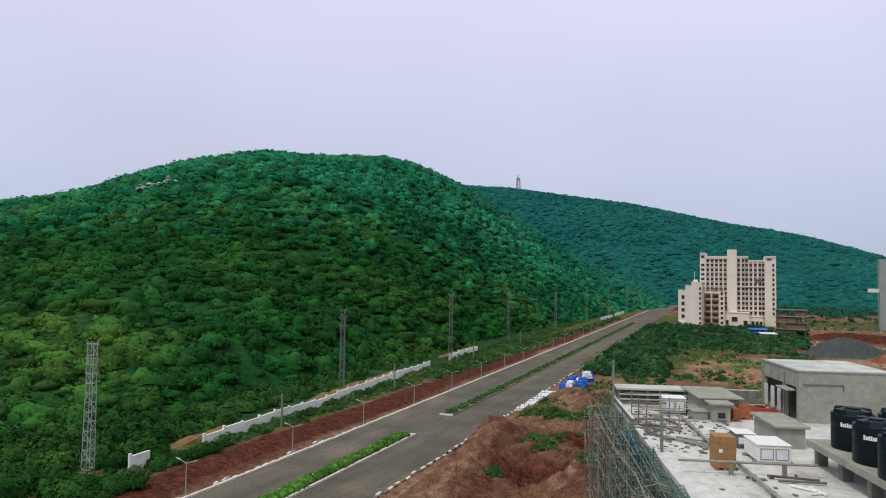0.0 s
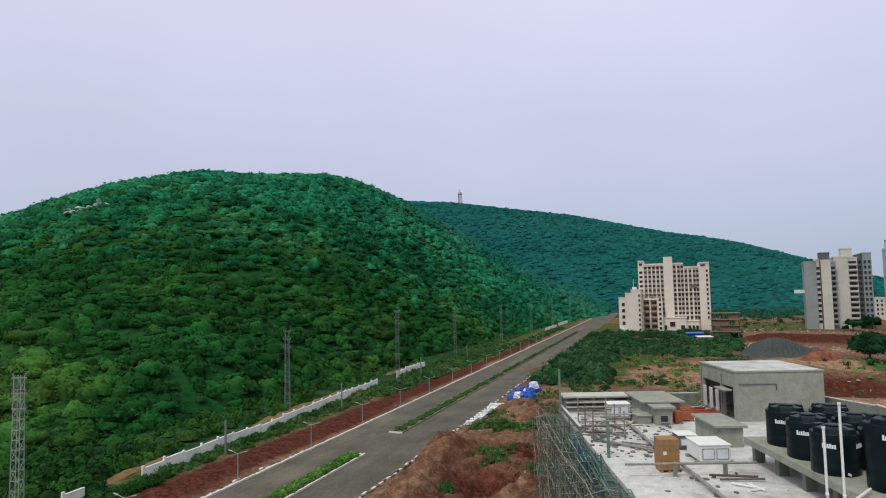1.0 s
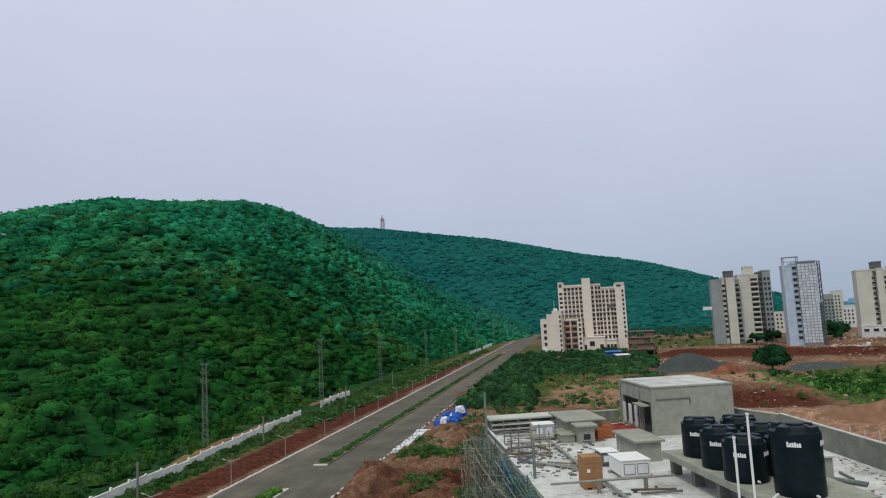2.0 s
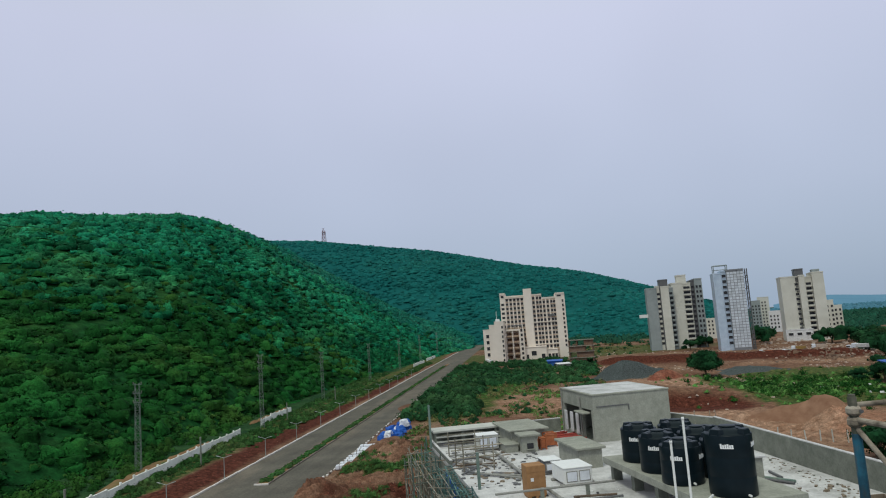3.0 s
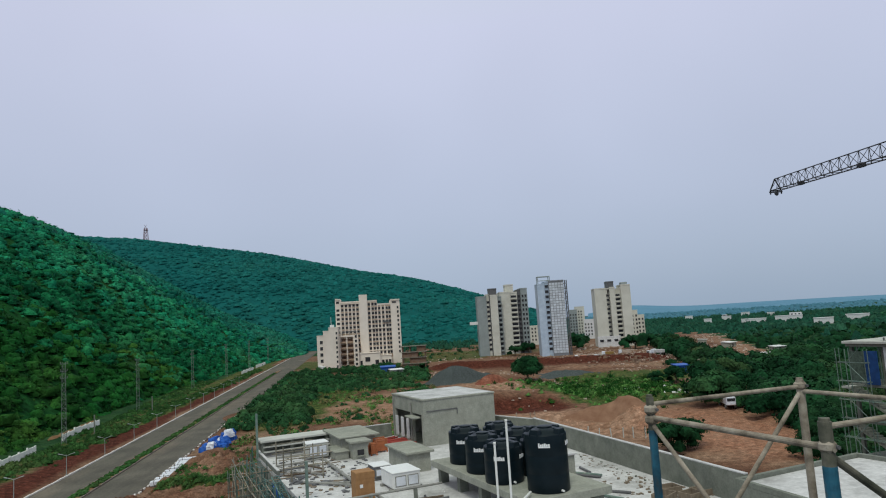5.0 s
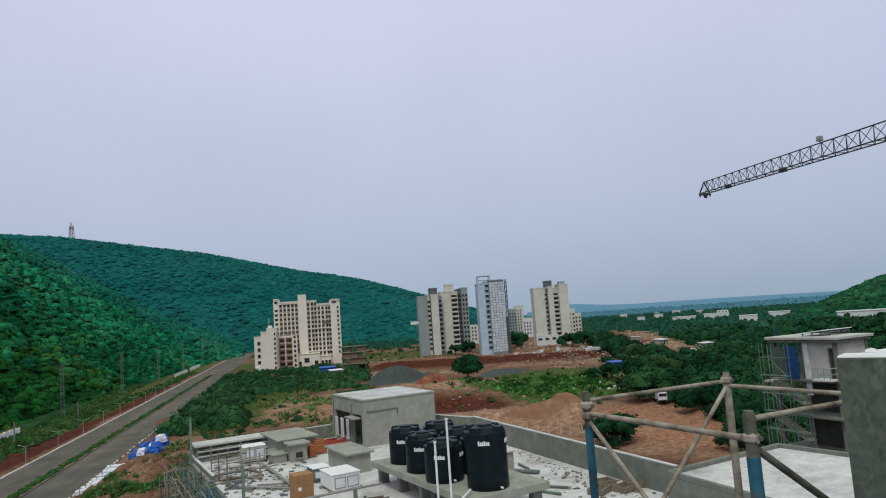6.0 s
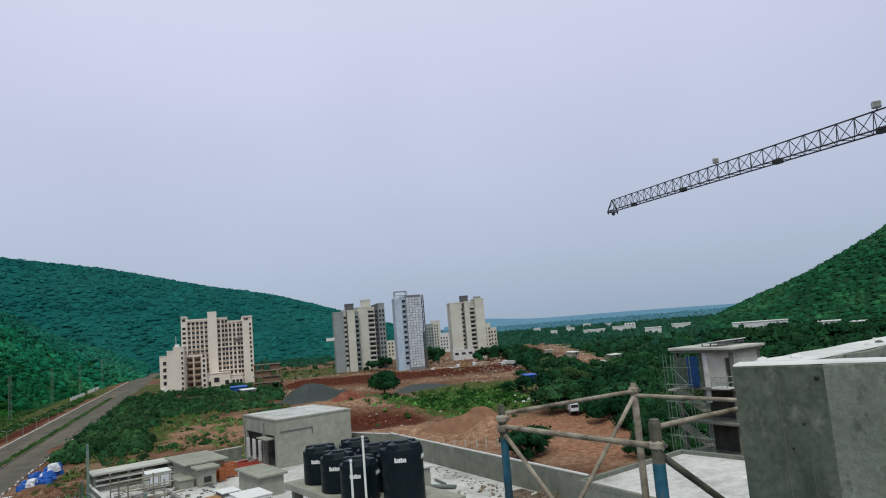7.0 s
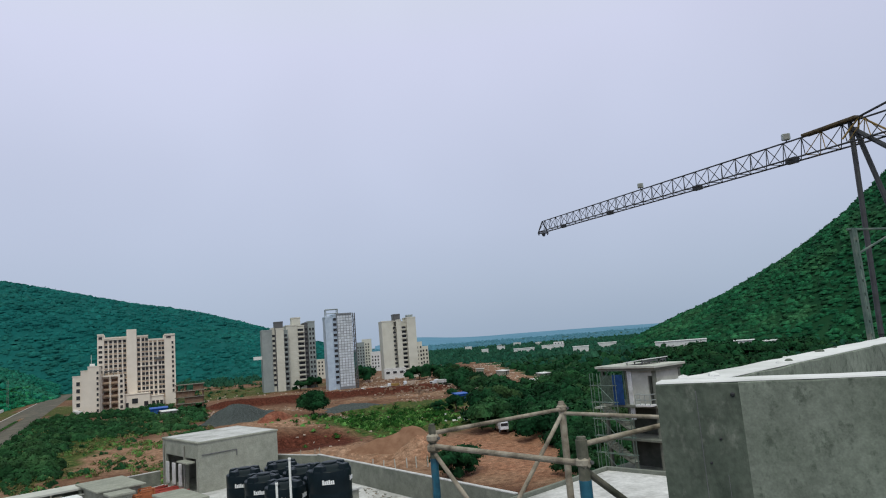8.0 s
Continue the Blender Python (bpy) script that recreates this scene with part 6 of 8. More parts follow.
litter("dark scraps and offcuts over the roof screed", spots(190, 7.4, 13.5, 36, 49) + spots(12, 9, 14, 28, 34), (0.06, 0.24), CRANE_GREY)
litter("pale crumbs of mortar over the roof screed", spots(160, 7.4, 14.5, 26, 48) + spots(50, 20.5, 24, 25, 38), (0.03, 0.1), WHITEWASH)
litter("brown crumbs and dirt along the parapet", [(25.3 - 0.157 * k + brk.uniform(-0.9, 0.35), 37.5 - k) for k in brk.uniform(0, 15, 150)], (0.03, 0.10), TIMBER)
litter("brown timber scraps over the roof screed", spots(70, 7.4, 12, 37, 48) + spots(60, 21, 24.5, 24, 30), (0.05, 0.2), TIMBER)
for x, y, turn in ((14.3, 32.0, 10), (14.9, 30.7, 25), (15.7, 31.1, 12), (13.6, 30.9, 40)):
    b = thing("timber_form", "open brown timber box beside the parapet", "form box", pose(x, y, ROOF, 0, 0, turn), "timber boxes")
    for a0, a1, b0, b1 in ((-0.55, 0.55, -0.4, -0.34), (-0.55, 0.55, 0.34, 0.4), (-0.55, -0.49, -0.34, 0.34), (0.49, 0.55, -0.34, 0.34)):
        part("board", boxes(((a0, b0, 0), (a1, b1, 0.3)), bevel=0.008), TIMBER, b)
# ---- the second roof ----
annex = thing("annex_roof", "low annex with a pale screeded roof and a raised rim", "building", kind="structure")
AN = [(15.65, 28.1), (23.4, 30.5), (26.8, 20.9), (17.4, 18.6)]
part("wall", prism(bmesh.new(), AN, -1, 16.16), CONCRETE, annex)
inner = [((x - 20.6) * 0.955 + 20.6, (y - 24.3) * 0.955 + 24.3) for x, y in AN]
part("roof", prism(bmesh.new(), inner, 16.162, 16.21), SLAB_TOP, annex, "pale roof screed")
for i in range(4):
    a, b = Vector((*AN[i], 16.16)), Vector((*AN[(i + 1) % 4], 16.16))
    d = b - a
    part("rim", boxes(((0.0, -0.2, 0), (d.length - 0.2, 0, 0.24)), m=Matrix.Translation(a) @ Matrix.Rotation(math.atan2(d.y, d.x), 4, "Z"), bevel=0.015), CONCRETE, annex)

# ---- close by: the terrace, its concrete wall and a scaffold tower ----
terrace = thing("terrace", "bare concrete roof terrace", "terrace", kind="structure")
part("floor", prism(bmesh.new(), [(-4, -5), (3.3, -5), (2.7, 0.2), (1.2, 1.1), (-4, 0.4)], 22.1, 22.4), CONCRETE, terrace)
part("wall", prism(bmesh.new(), [(-3.8, -4.8), (3.1, -4.8), (2.5, 0.1), (1.1, 0.9), (-3.8, 0.2)], 14.9, 22.1), CONCRETE, terrace)


shaft = thing("shaft_wall", "shuttered concrete upstand with a whitewashed top", "wall", kind="structure")
TOP = 23.75
C0, C1 = Vector((1.905, 2.107, 0)), Vector((2.95, 0.68, 0))
C2 = Vector((6.6, 3.55, 0))


def wall_run(a, b, thick, side, z0, z1, waver):
    """A wall from a to b; its thickness goes to the given side. The top wavers a little."""
    d = (b - a).normalized()
    n = Vector((-d.y, d.x, 0)) * thick * side
    bm = bmesh.new()
    count = int((b - a).length / 0.12)
    wr = np.random.RandomState(4)
    rows = []
    for i in range(count + 1):
        p = a + (b - a) * i / count
        top = z1 + waver * wr.normal()
        rows.append([bm.verts.new((q.x, q.y, z)) for q, z in ((p, z0), (p, top - 0.006), (p + n * 0.04, top), (p + n * 0.96, top), (p + n, top - 0.006), (p + n, z0))])
    for r0, r1 in zip(rows, rows[1:]):
        for k in range(5):
            bm.faces.new((r0[k], r1[k], r1[k + 1], r0[k + 1]))
    bm.faces.new(rows[0])
    bm.faces.new(rows[-1][::-1])
    bmesh.ops.recalc_face_normals(bm, faces=bm.faces)
    return bm


dn = (C1 - C0).normalized()
SEAM = C0 + dn * 0.31
part("wall", wall_run(C0, SEAM, 0.14, 1, 15.0, TOP, 0.003), SHUTTER_DARK, shaft, "dark shuttered concrete face")
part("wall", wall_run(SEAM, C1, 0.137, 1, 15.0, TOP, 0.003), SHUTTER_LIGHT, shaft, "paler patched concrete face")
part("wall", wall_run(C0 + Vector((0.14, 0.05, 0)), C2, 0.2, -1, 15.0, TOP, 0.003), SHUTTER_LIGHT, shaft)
part("coping", wall_run(C0 + Vector((0.004, 0.0, 0)), C1, 0.13, 1, TOP, TOP + 0.007, 0.001), WHITEWASH, shaft, "thin whitewashed mortar top")
part("coping", wall_run(C0 + Vector((0.15, 0.048, 0)), C2, 0.19, -1, TOP, TOP + 0.008, 0.0015), WHITEWASH, shaft, "thin whitewashed mortar top")
for s, z, r in ((0.285, 23.702, 0.0065), (0.222, 23.536, 0.004), (0.177, 23.446, 0.004)):
    p = C0 + dn * s
    part("tie_hole", lathe(bmesh.new(), [(r * 1.3, 0), (r * 1.3, 0.004), (r * 0.5, 0.005)], 10, Matrix.Translation((p.x, p.y, z)) @ Vector((-dn.y, dn.x, 0)).to_track_quat("-Z", "Y").to_matrix().to_4x4()), DARK_GLASS, shaft, "dark tie hole")

lr = np.random.RandomState(15)
along_far = (C2 - C0).normalized()
for k in range(9):
    at_far = C0 + Vector((0.15, 0.048, 0)) + along_far * lr.uniform(0.05, 2.2) + Vector((along_far.y, -along_far.x, 0)) * lr.uniform(0.0, 0.2)
    lump = bmesh.new()
    bmesh.ops.create_icosphere(lump, subdivisions=2, radius=lr.uniform(0.012, 0.03))
    for v in lump.verts:
        v.co *= 1 + lr.uniform(-0.2, 0.2)
        v.co.z *= 0.6
    bmesh.ops.translate(lump, verts=lump.verts, vec=(at_far.x, at_far.y, TOP + 0.008))
    part("mortar_lump", lump, SHUTTER_DARK if k % 3 == 0 else WHITEWASH, shaft)
part("board_joint", boxes(((0.15, -0.0015, 23.0), (0.153, 0.002, 23.72)), ((0.232, -0.001, 22.6), (0.234, 0.002, 23.4)), m=Matrix.Translation(C0) @ Matrix.Rotation(math.atan2(dn.y, dn.x), 4, "Z")), CRANE_GREY, shaft, "dark joint between shutter boards")

# the tower: four legs, rails, braces and couplers
tower_frame = thing("scaffold_tower", "cement-crusted tube scaffold with chipped blue legs", "scaffold")
LA, LB, LC = Vector((1.386, 3.214, 0)), Vector((1.646, 2.29, 0)), Vector((2.339, 3.416, 0))
LD = LB + LC - LA
TOPZ = 23.53
UPZ = Vector((0, 0, 1))


def post(at, top, mat, r=0.019):
    bm = bmesh.new()
    tube(bm, at + UPZ * 15.0, at + UPZ * top, r, 14)
    tube(bm, at + UPZ * (top - 0.02), at + UPZ * (top + 0.012), r * 0.8, 14)
    return part("leg", bm, mat, tower_frame)


def sleeve(at, z0, z1, r, mat, label):
    return part("sleeve", tubes([(at + UPZ * z0, at + UPZ * z1)], r, 14), mat, tower_frame, label)


sleeve(LA, 15.0, TOPZ - 0.13, 0.0205, SCAF_BLUE, "chipped blue paint on the lower leg")
sleeve(LB, 15.0, TOPZ - 0.14, 0.0255, SCAF_BLUE, "chipped blue paint on the lower leg")
legs = [post(LA, TOPZ + 0.03, SCAF_DARK), post(LB, TOPZ + 0.02, SCAF_DARK, 0.024), post(LC, TOPZ + 0.03, SCAF_CEMENT, 0.021), post(LD, TOPZ, SCAF_CEMENT)]


def rail(a, za, b, zb, r=0.0114, mat=None, over=0.0):
    d = (b - a).normalized() * over
    return part("rail", tubes([(a - d + UPZ * za, b + d + UPZ * zb)], r, 12), mat or SCAF_CEMENT, tower_frame)


def coupler(at, z):
    c = part("coupler", boxes(((-0.028, -0.028, -0.022), (0.028, 0.028, 0.022)), m=Matrix.Translation(at + UPZ * z) @ Matrix.Rotation(0.4, 4, "Z"), bevel=0.012), SCAF_CEMENT, tower_frame)
    part("bolt", tubes([(at + UPZ * z + Vector((0.02, -0.036, 0)), at + UPZ * z + Vector((0.02, 0.036, 0)))], 0.008, 6), CRANE_GREY, c)
    return c


rail(LA, TOPZ - 0.005, LC, TOPZ - 0.005)
rail(LA, TOPZ - 0.07, LB, TOPZ - 0.075, 0.0135, over=0.03)
rail(LC, TOPZ - 0.03, LD, TOPZ - 0.03)
rail(LB, TOPZ - 0.0, LD, TOPZ - 0.0)
rail(LA, TOPZ - 0.1, LA + (LB - LA) * 0.62, TOPZ - 0.62, 0.0115)
rail(LA + (LC - LA) * 0.05, TOPZ - 0.95, LC, TOPZ - 0.03, 0.0122)
rail(LB, TOPZ - 0.1, LB + (LD - LB) * 0.72, TOPZ - 0.6, 0.015, SCAF_DARK)
rail(LC + Vector((-0.02, 0.02, 0)), TOPZ - 0.315, LC + Vector((0.115, -0.05, 0)), TOPZ - 0.325, 0.017)
for zz in (18.0, 20.3, 22.3):
    for p, q in ((LA, LB), (LB, LD), (LD, LC), (LC, LA)):
        rail(p, zz, q, zz)
for p, z in ((LA, TOPZ - 0.03), (LA, TOPZ - 0.08), (LC, TOPZ), (LB, TOPZ - 0.07)):
    coupler(p, z)
# ---- the crane ----
crane = thing("tower_crane", "grey and yellow lattice crane with a long jib", "crane")


def at_angle(az, el, dist):
    a, e = radians(-az), math.tan(radians(el))
    return Vector((dist * math.sin(a), dist * math.cos(a), EYE + dist * e))


TIP, PIV = at_angle(-34.35, 8.5, 58.0), at_angle(-58.4, 11.85, 32.0)
jd = (PIV - TIP).normalized()
side = jd.cross(UPZ).normalized()
upj = side.cross(jd)
span = (PIV - TIP).length
far_end = PIV + jd * 14
n = int((far_end - TIP).length / 1.1)
ja = lambda s: TIP + jd * s - side * 0.42
jb = lambda s: TIP + jd * s + side * 0.42
jt = lambda s: TIP + jd * s + upj * 0.92
total = n * 1.1
part("chord", tubes([(ja(0), ja(total))], 0.04, 6), CRANE_DARK, crane)
part("chord", tubes([(jb(0), jb(total))], 0.04, 6), CRANE_DARK, crane)
part("chord", tubes([(jt(0), jt(total))], 0.04, 6), CRANE_DARK, crane)
for i in range(n):
    s = 1.1 * i
    mat = YELLOW if span - 4 < s < span + 1 and i % 2 else CRANE_DARK
    part("lacing", tubes([(ja(s), jt(s + 0.55)), (jt(s + 0.55), ja(s + 1.1)), (jb(s), jt(s + 0.55)), (jt(s + 0.55), jb(s + 1.1)), (ja(s), jb(s))], 0.02, 4), mat, crane)
part("jib_head", tubes([(ja(0), jt(0)), (jb(0), jt(0)), (ja(0), jb(0)), (ja(0) - UPZ * 0.3, ja(0)), (jb(0) - UPZ * 0.3, jb(0))], 0.055, 5), CRANE_DARK, crane)
part("head_bar", tubes([(TIP - UPZ * 0.12 - side * 0.5, TIP - UPZ * 0.12 + side * 0.5)], 0.06, 6), CRANE_DARK, crane)
part("pulley", lathe(bmesh.new(), [(0.15, 0), (0.19, 0.06), (0.15, 0.12)], 14, Matrix.Translation(TIP - UPZ * 0.25) @ Matrix.Rotation(math.pi / 2, 4, "X")), CRANE_DARK, crane)
for share, size in ((0.50, 0.36), (0.893, 0.36)):
    p = jt(span * share) + UPZ * 0.26
    fl = part("floodlight", boxes(((-size / 2, -0.12, -size * 0.42), (size / 2, 0.12, size * 0.42)), m=Matrix.Translation(p) @ Matrix.Rotation(radians(-40), 4, "Z"), bevel=0.03), STEEL, crane)
    part("bracket", tubes([(p - UPZ * 0.3, p)], 0.03, 5), CRANE_DARK, fl)
    part("lens", boxes(((-size / 2 + 0.06, -0.135, -size * 0.36), (size / 2 - 0.06, -0.118, size * 0.36)), m=Matrix.Translation(p) @ Matrix.Rotation(radians(-40), 4, "Z")), PIPE_GREY, fl)
for share in (0.13, 0.37, 0.68, 0.9):
    p = TIP + jd * span * share
    part("trolley_stop", boxes(((-0.3, -0.12, -0.14), (0.3, 0.12, 0.14)), m=Matrix.Translation(p) @ jd.to_track_quat("X", "Z").to_matrix().to_4x4()), CRANE_DARK, crane)
head = PIV + upj * 1.02 + jd * 0.55
plate_at = jt(span - 2.3) + upj * 0.04
along = head - plate_at
part("head_plate", boxes(((0, -0.24, -0.05), (along.length, 0.24, 0.06)), m=Matrix.Translation(plate_at) @ along.to_track_quat("X", "Z").to_matrix().to_4x4(), bevel=0.02), RUSTY_PLATE, crane, "worn rusty yellow head plate")
part("head_brace", tubes([(head, PIV + side * 0.4 + upj * 0.2), (head, PIV - side * 0.4 + upj * 0.2), (head, ja(span + 1.7))], 0.04, 6), YELLOW, crane)
part("tie_bar", tubes([(head, PIV + jd * 13 + UPZ * 3.1)], 0.05, 6), CRANE_DARK, crane)
foot = at_angle(-58.3, -2.2, 30.0)
for a, b in ((PIV + jd * 0.1 + upj * 0.85, foot), (PIV + jd * 0.3 + upj * 0.6, at_angle(-61.9, -2.0, 29)), (PIV + jd * 0.2 + upj * 0.6, at_angle(-66, 6, 27))):
    part("mast_leg", tubes([(a, b)], 0.1, 8), CRANE_DARK, crane)
part("mast_leg", tubes([(foot, Vector((foot.x, foot.y, -0.5)))], 0.085, 8), CRANE_DARK, crane)
post_top = at_angle(-57.65, 5.72, 26)
lad = thing("climbing_ladder_mast", "pale perforated steel climbing mast", "mast", Matrix.Translation((post_top.x, post_top.y, 0)))
for sx in (-0.085, 0.085):
    part("upright", boxes(((sx - 0.05, -0.05, -0.5), (sx + 0.05, 0.05, post_top.z))), SCAF_GREEN, lad)
for k in range(26):
    part("rung", boxes(((-0.04, -0.04, post_top.z - 0.40 - 0.45 * k), (0.04, 0.04, post_top.z - 0.05 - 0.45 * k))), SCAF_GREEN, lad)
part("cross_arm", tubes([((-0.3, 0, post_top.z - 0.05), (2.6, 0, post_top.z - 0.02)), ((0, 0, post_top.z - 0.9), (2.4, 0, post_top.z - 0.1))], 0.04, 6), SCAF_GREEN, lad)

# ---- unfinished house across the site ----
def raw_house():
    """An open concrete frame: a walled top storey, bare storeys and stair flights below, scaffold along one side."""
    h = thing("unfinished_house", "unfinished concrete house wrapped in scaffold", "house", pose(52.3, 57.8, 0, 0, 0, 12))
    wx, wy, roof = 5.0, 7.6, 19.0
    part("roof", boxes(((-0.7, -0.6, roof), (wx + 0.3, wy + 0.2, roof + 0.28)), bevel=0.03), PALE_RENDER, h, "flat slab roof")
    part("roof", boxes(((-0.45, -0.4, roof - 0.3), (wx, wy, roof - 0.003))), CONCRETE, h, "beams under the slab roof")
    for x0, x1 in ((0.4, 3.6), (3.8, 5.2)):
        panel = part("solar_panel", boxes(((x0, 1.6, 0), (x1, 4.4, 0.08)), m=pose(0, 0, roof + 1.06, -7, 0, 0)), WHITE_METAL, h, "pale solar panel on dark legs")
        part("panel_frame", boxes(*[((x0 + 0.1 + dx * (x1 - x0 - 0.3), y, roof + 0.28), (x0 + 0.2 + dx * (x1 - x0 - 0.3), y + 0.1, roof + 0.82 - 0.12 * (y > 2))) for dx in (0, 0.5, 1) for y in (1.8, 3.9)], ((x0 + 0.1, 1.75, roof + 0.55), (x1 - 0.1, 1.85, roof + 0.72))), CRANE_GREY, panel)
    for z in (3.5, 7.2, 10.9, 14.6):
        part("floor_slab", boxes(((-0.6, -0.4, z), (wx, wy, z + 0.28)), bevel=0.03), CONCRETE, h)
    for x in (0, wx - 0.35):
        for y in (0, 3.7, wy - 0.4):
            part("column", boxes(((x, y, -1), (x + 0.35, y + 0.35, roof - 0.3))), CONCRETE, h)
    # the walled top storey with a tall opening beside the balcony
    part("wall", boxes(((0.05, 0.04, 14.88), (0.25, 0.24, roof - 0.3)), ((0.05, 0.95, 14.88), (0.25, 3.7, roof - 0.3)), ((0.05, 0.24, 18.1), (0.25, 0.95, roof - 0.3))), PALE_RENDER, h, "pale rendered upper wall")
    part("wall", boxes(((0.36, 0.06, 14.88), (wx - 0.36, 0.24, roof - 0.3))), PALE_RENDER, h, "pale rendered upper wall")
    part("wall", boxes(((0.36, 3.8, 14.88), (wx - 0.36, 4.0, roof - 0.3)), ((wx - 0.25, 4.05, 14.88), (wx - 0.08, wy - 0.4, roof - 0.3))), CONCRETE, h, "bare partition wall")
    part("pilaster", boxes(((-0.12, 3.1, 13.2), (0.04, 3.68, roof - 0.3)), bevel=0.02), WHITEWASH, h, "white pilaster")
    part("sheet", boxes(((-0.75, 3.9, 14.9), (-0.69, 5.4, 18.3))), NAVY, h, "hanging blue sheet")
    part("safety_net", boxes(((-0.42, 5.5, 15.2), (-0.38, 7.4, 18.2))), NETTING, h, "dark green netting")
    for y in (4.0, 6.4):
        part("mullion", boxes(((-0.3, y, 14.88), (-0.15, y + 0.1, roof - 0.3))), SCAF_GREEN, h)
    # the balcony at the near corner
    part("balcony", boxes(((-1.7, -0.3, 14.9), (-0.62, 1.7, 15.1)), bevel=0.02), WHITEWASH, h, "white balcony slab")
    for z in (15.6, 16.2):
        part("rail", tubes([((-1.65, -0.25, z), (-1.65, 1.65, z)), ((-1.65, -0.25, z), (-0.6, -0.25, z)), ((-1.65, 1.65, z), (-0.6, 1.65, z))], 0.05), STEEL, h)
    for y in (-0.25, 0.4, 1.05, 1.65):
        part("baluster", tubes([((-1.65, y, 15.1), (-1.65, y, 16.2))], 0.05), STEEL, h)
    # bare storeys below: a set-back core, brick infill, stair flights
    for z in (0.0, 3.78, 7.48, 11.18):
        # Dimness inside the open storeys is put into the core's dark colour.
        part("core", boxes(((2.6, 1.6, z), (wx - 0.4, 6.2, z + 3.4))), PLASTER_DARK, h, "set-back dark core wall")
        part("infill", boxes(((0.4, 0.05, z), (2.2, 0.2, z + 1.1))), CONCRETE, h, "low parapet of bare blocks")
    for k, z in enumerate((14.6, 10.9, 7.2)):
        m = pose(-1.1, 6.6, z - 0.2, -30, 0, 180)
        part("stair_flight", boxes(((-0.55, 0, -0.1), (0.55, 4.2, 0.1)), m=m), CONCRETE, h, "bare sloping stair flight")
        for i in range(9):
            part("step", boxes(((-1.6, 6.24 - 0.36 * i, z - 0.208 * i - 0.16), (-0.65, 6.6 - 0.36 * i, z - 0.208 * i + 0.1))), CONCRETE, h)
        part("landing", boxes(((-1.8, 6.5, z - 0.12), (-0.61, 7.5, z + 0.1)), bevel=0.02), PALE_RENDER, h, "pale stair landing")
    for y in (2.2, 4.2, 6.3, 7.4):
        for x in (-2.2, -1.7):
            part("scaffold_standard", tubes([((x, y, -0.5), (x, y, 18.6 if y > 4 else 14.2))], 0.045), SCAF_GREEN, h)
    for i, z in enumerate(np.arange(2.0, 18.6, 1.9)):
        for x in (-2.2, -1.7):
            part("scaffold_ledger", tubes([((x, 2.0 if z < 14.3 else 4.0, z), (x, 7.6, z))], 0.04), SCAF_GREEN, h)
        part("brace", tubes([((-2.2, 4.2 if i % 2 else 6.3, z), (-2.2, 6.3 if i % 2 else 4.2, z + 1.9))], 0.035), SCAF_GREEN, h)
    for x in (0.6, 2.4, 4.4):
        part("prop", tubes([((x, 0.6, 7.48), (x, 0.6, 10.9)), ((x + 0.4, 0.7, 11.18), (x + 0.4, 0.7, 14.6))], 0.06), SCAF_RUST, h)
    return h


raw_house()


# ---- trees ----
def tree(x, y, r, h, label, trng, leaves=90, clumps=16, mat=LEAF_TREE, group="", low=0.5, full=False):
    """A tapered trunk with limbs, and a crown of many leaf clumps round their ends."""
    z0 = float(ground_z(x, y)) - 0.2
    t = thing("tree", label, "tree", Matrix.Translation((x, y, z0)), group)
    bm = bmesh.new()
    fork = h * 0.32
    tube(bm, (0, 0, -0.3), (0, 0, fork), 0.045 * r + 0.1, 8, 0.035 * r + 0.06)
    ends = []
    for k in range(6):
        a = 6.28 * k / 6 + trng.uniform(-0.4, 0.4)
        e = Vector((math.cos(a) * r * trng.uniform(0.35, 0.6), math.sin(a) * r * trng.uniform(0.35, 0.6), h * trng.uniform(0.55, 0.78)))
        tube(bm, (0, 0, fork * 0.9), e, 0.022 * r + 0.05, 6, 0.02)
        ends.append(e)
    part("trunk", bm, BARK, t)
    c = np.array([(*(trng.normal(size=2) * r * 0.40), h * trng.uniform(low, 0.86)) for _ in range(clumps)])
    c[:6] = np.array([tuple(e) for e in ends])
    if full:
        a, e, k = trng.uniform(0, 6.28, clumps), np.arcsin(trng.uniform(-0.25, 1, clumps)), trng.uniform(0.45, 0.78, clumps)
        c = np.stack([r * k * np.cos(a) * np.cos(e), r * k * np.sin(a) * np.cos(e), h * (0.40 + 0.46 * k * np.sin(e))], 1)
    q = np.hypot(c[:, 0], c[:, 1]) / r * (not full)
    c[:, 2] -= h * 0.16 * np.clip(q, 0, 1) ** 2
    rad = trng.uniform(0.28, 0.46, (clumps, 1)) * r * np.array([1, 1, 0.8])
    crown = leaf_cloud("crown", c, rad, leaves * 3, 0.17, mat, trng, (7, 2), -0.5)
    crown.parent = t
    return t


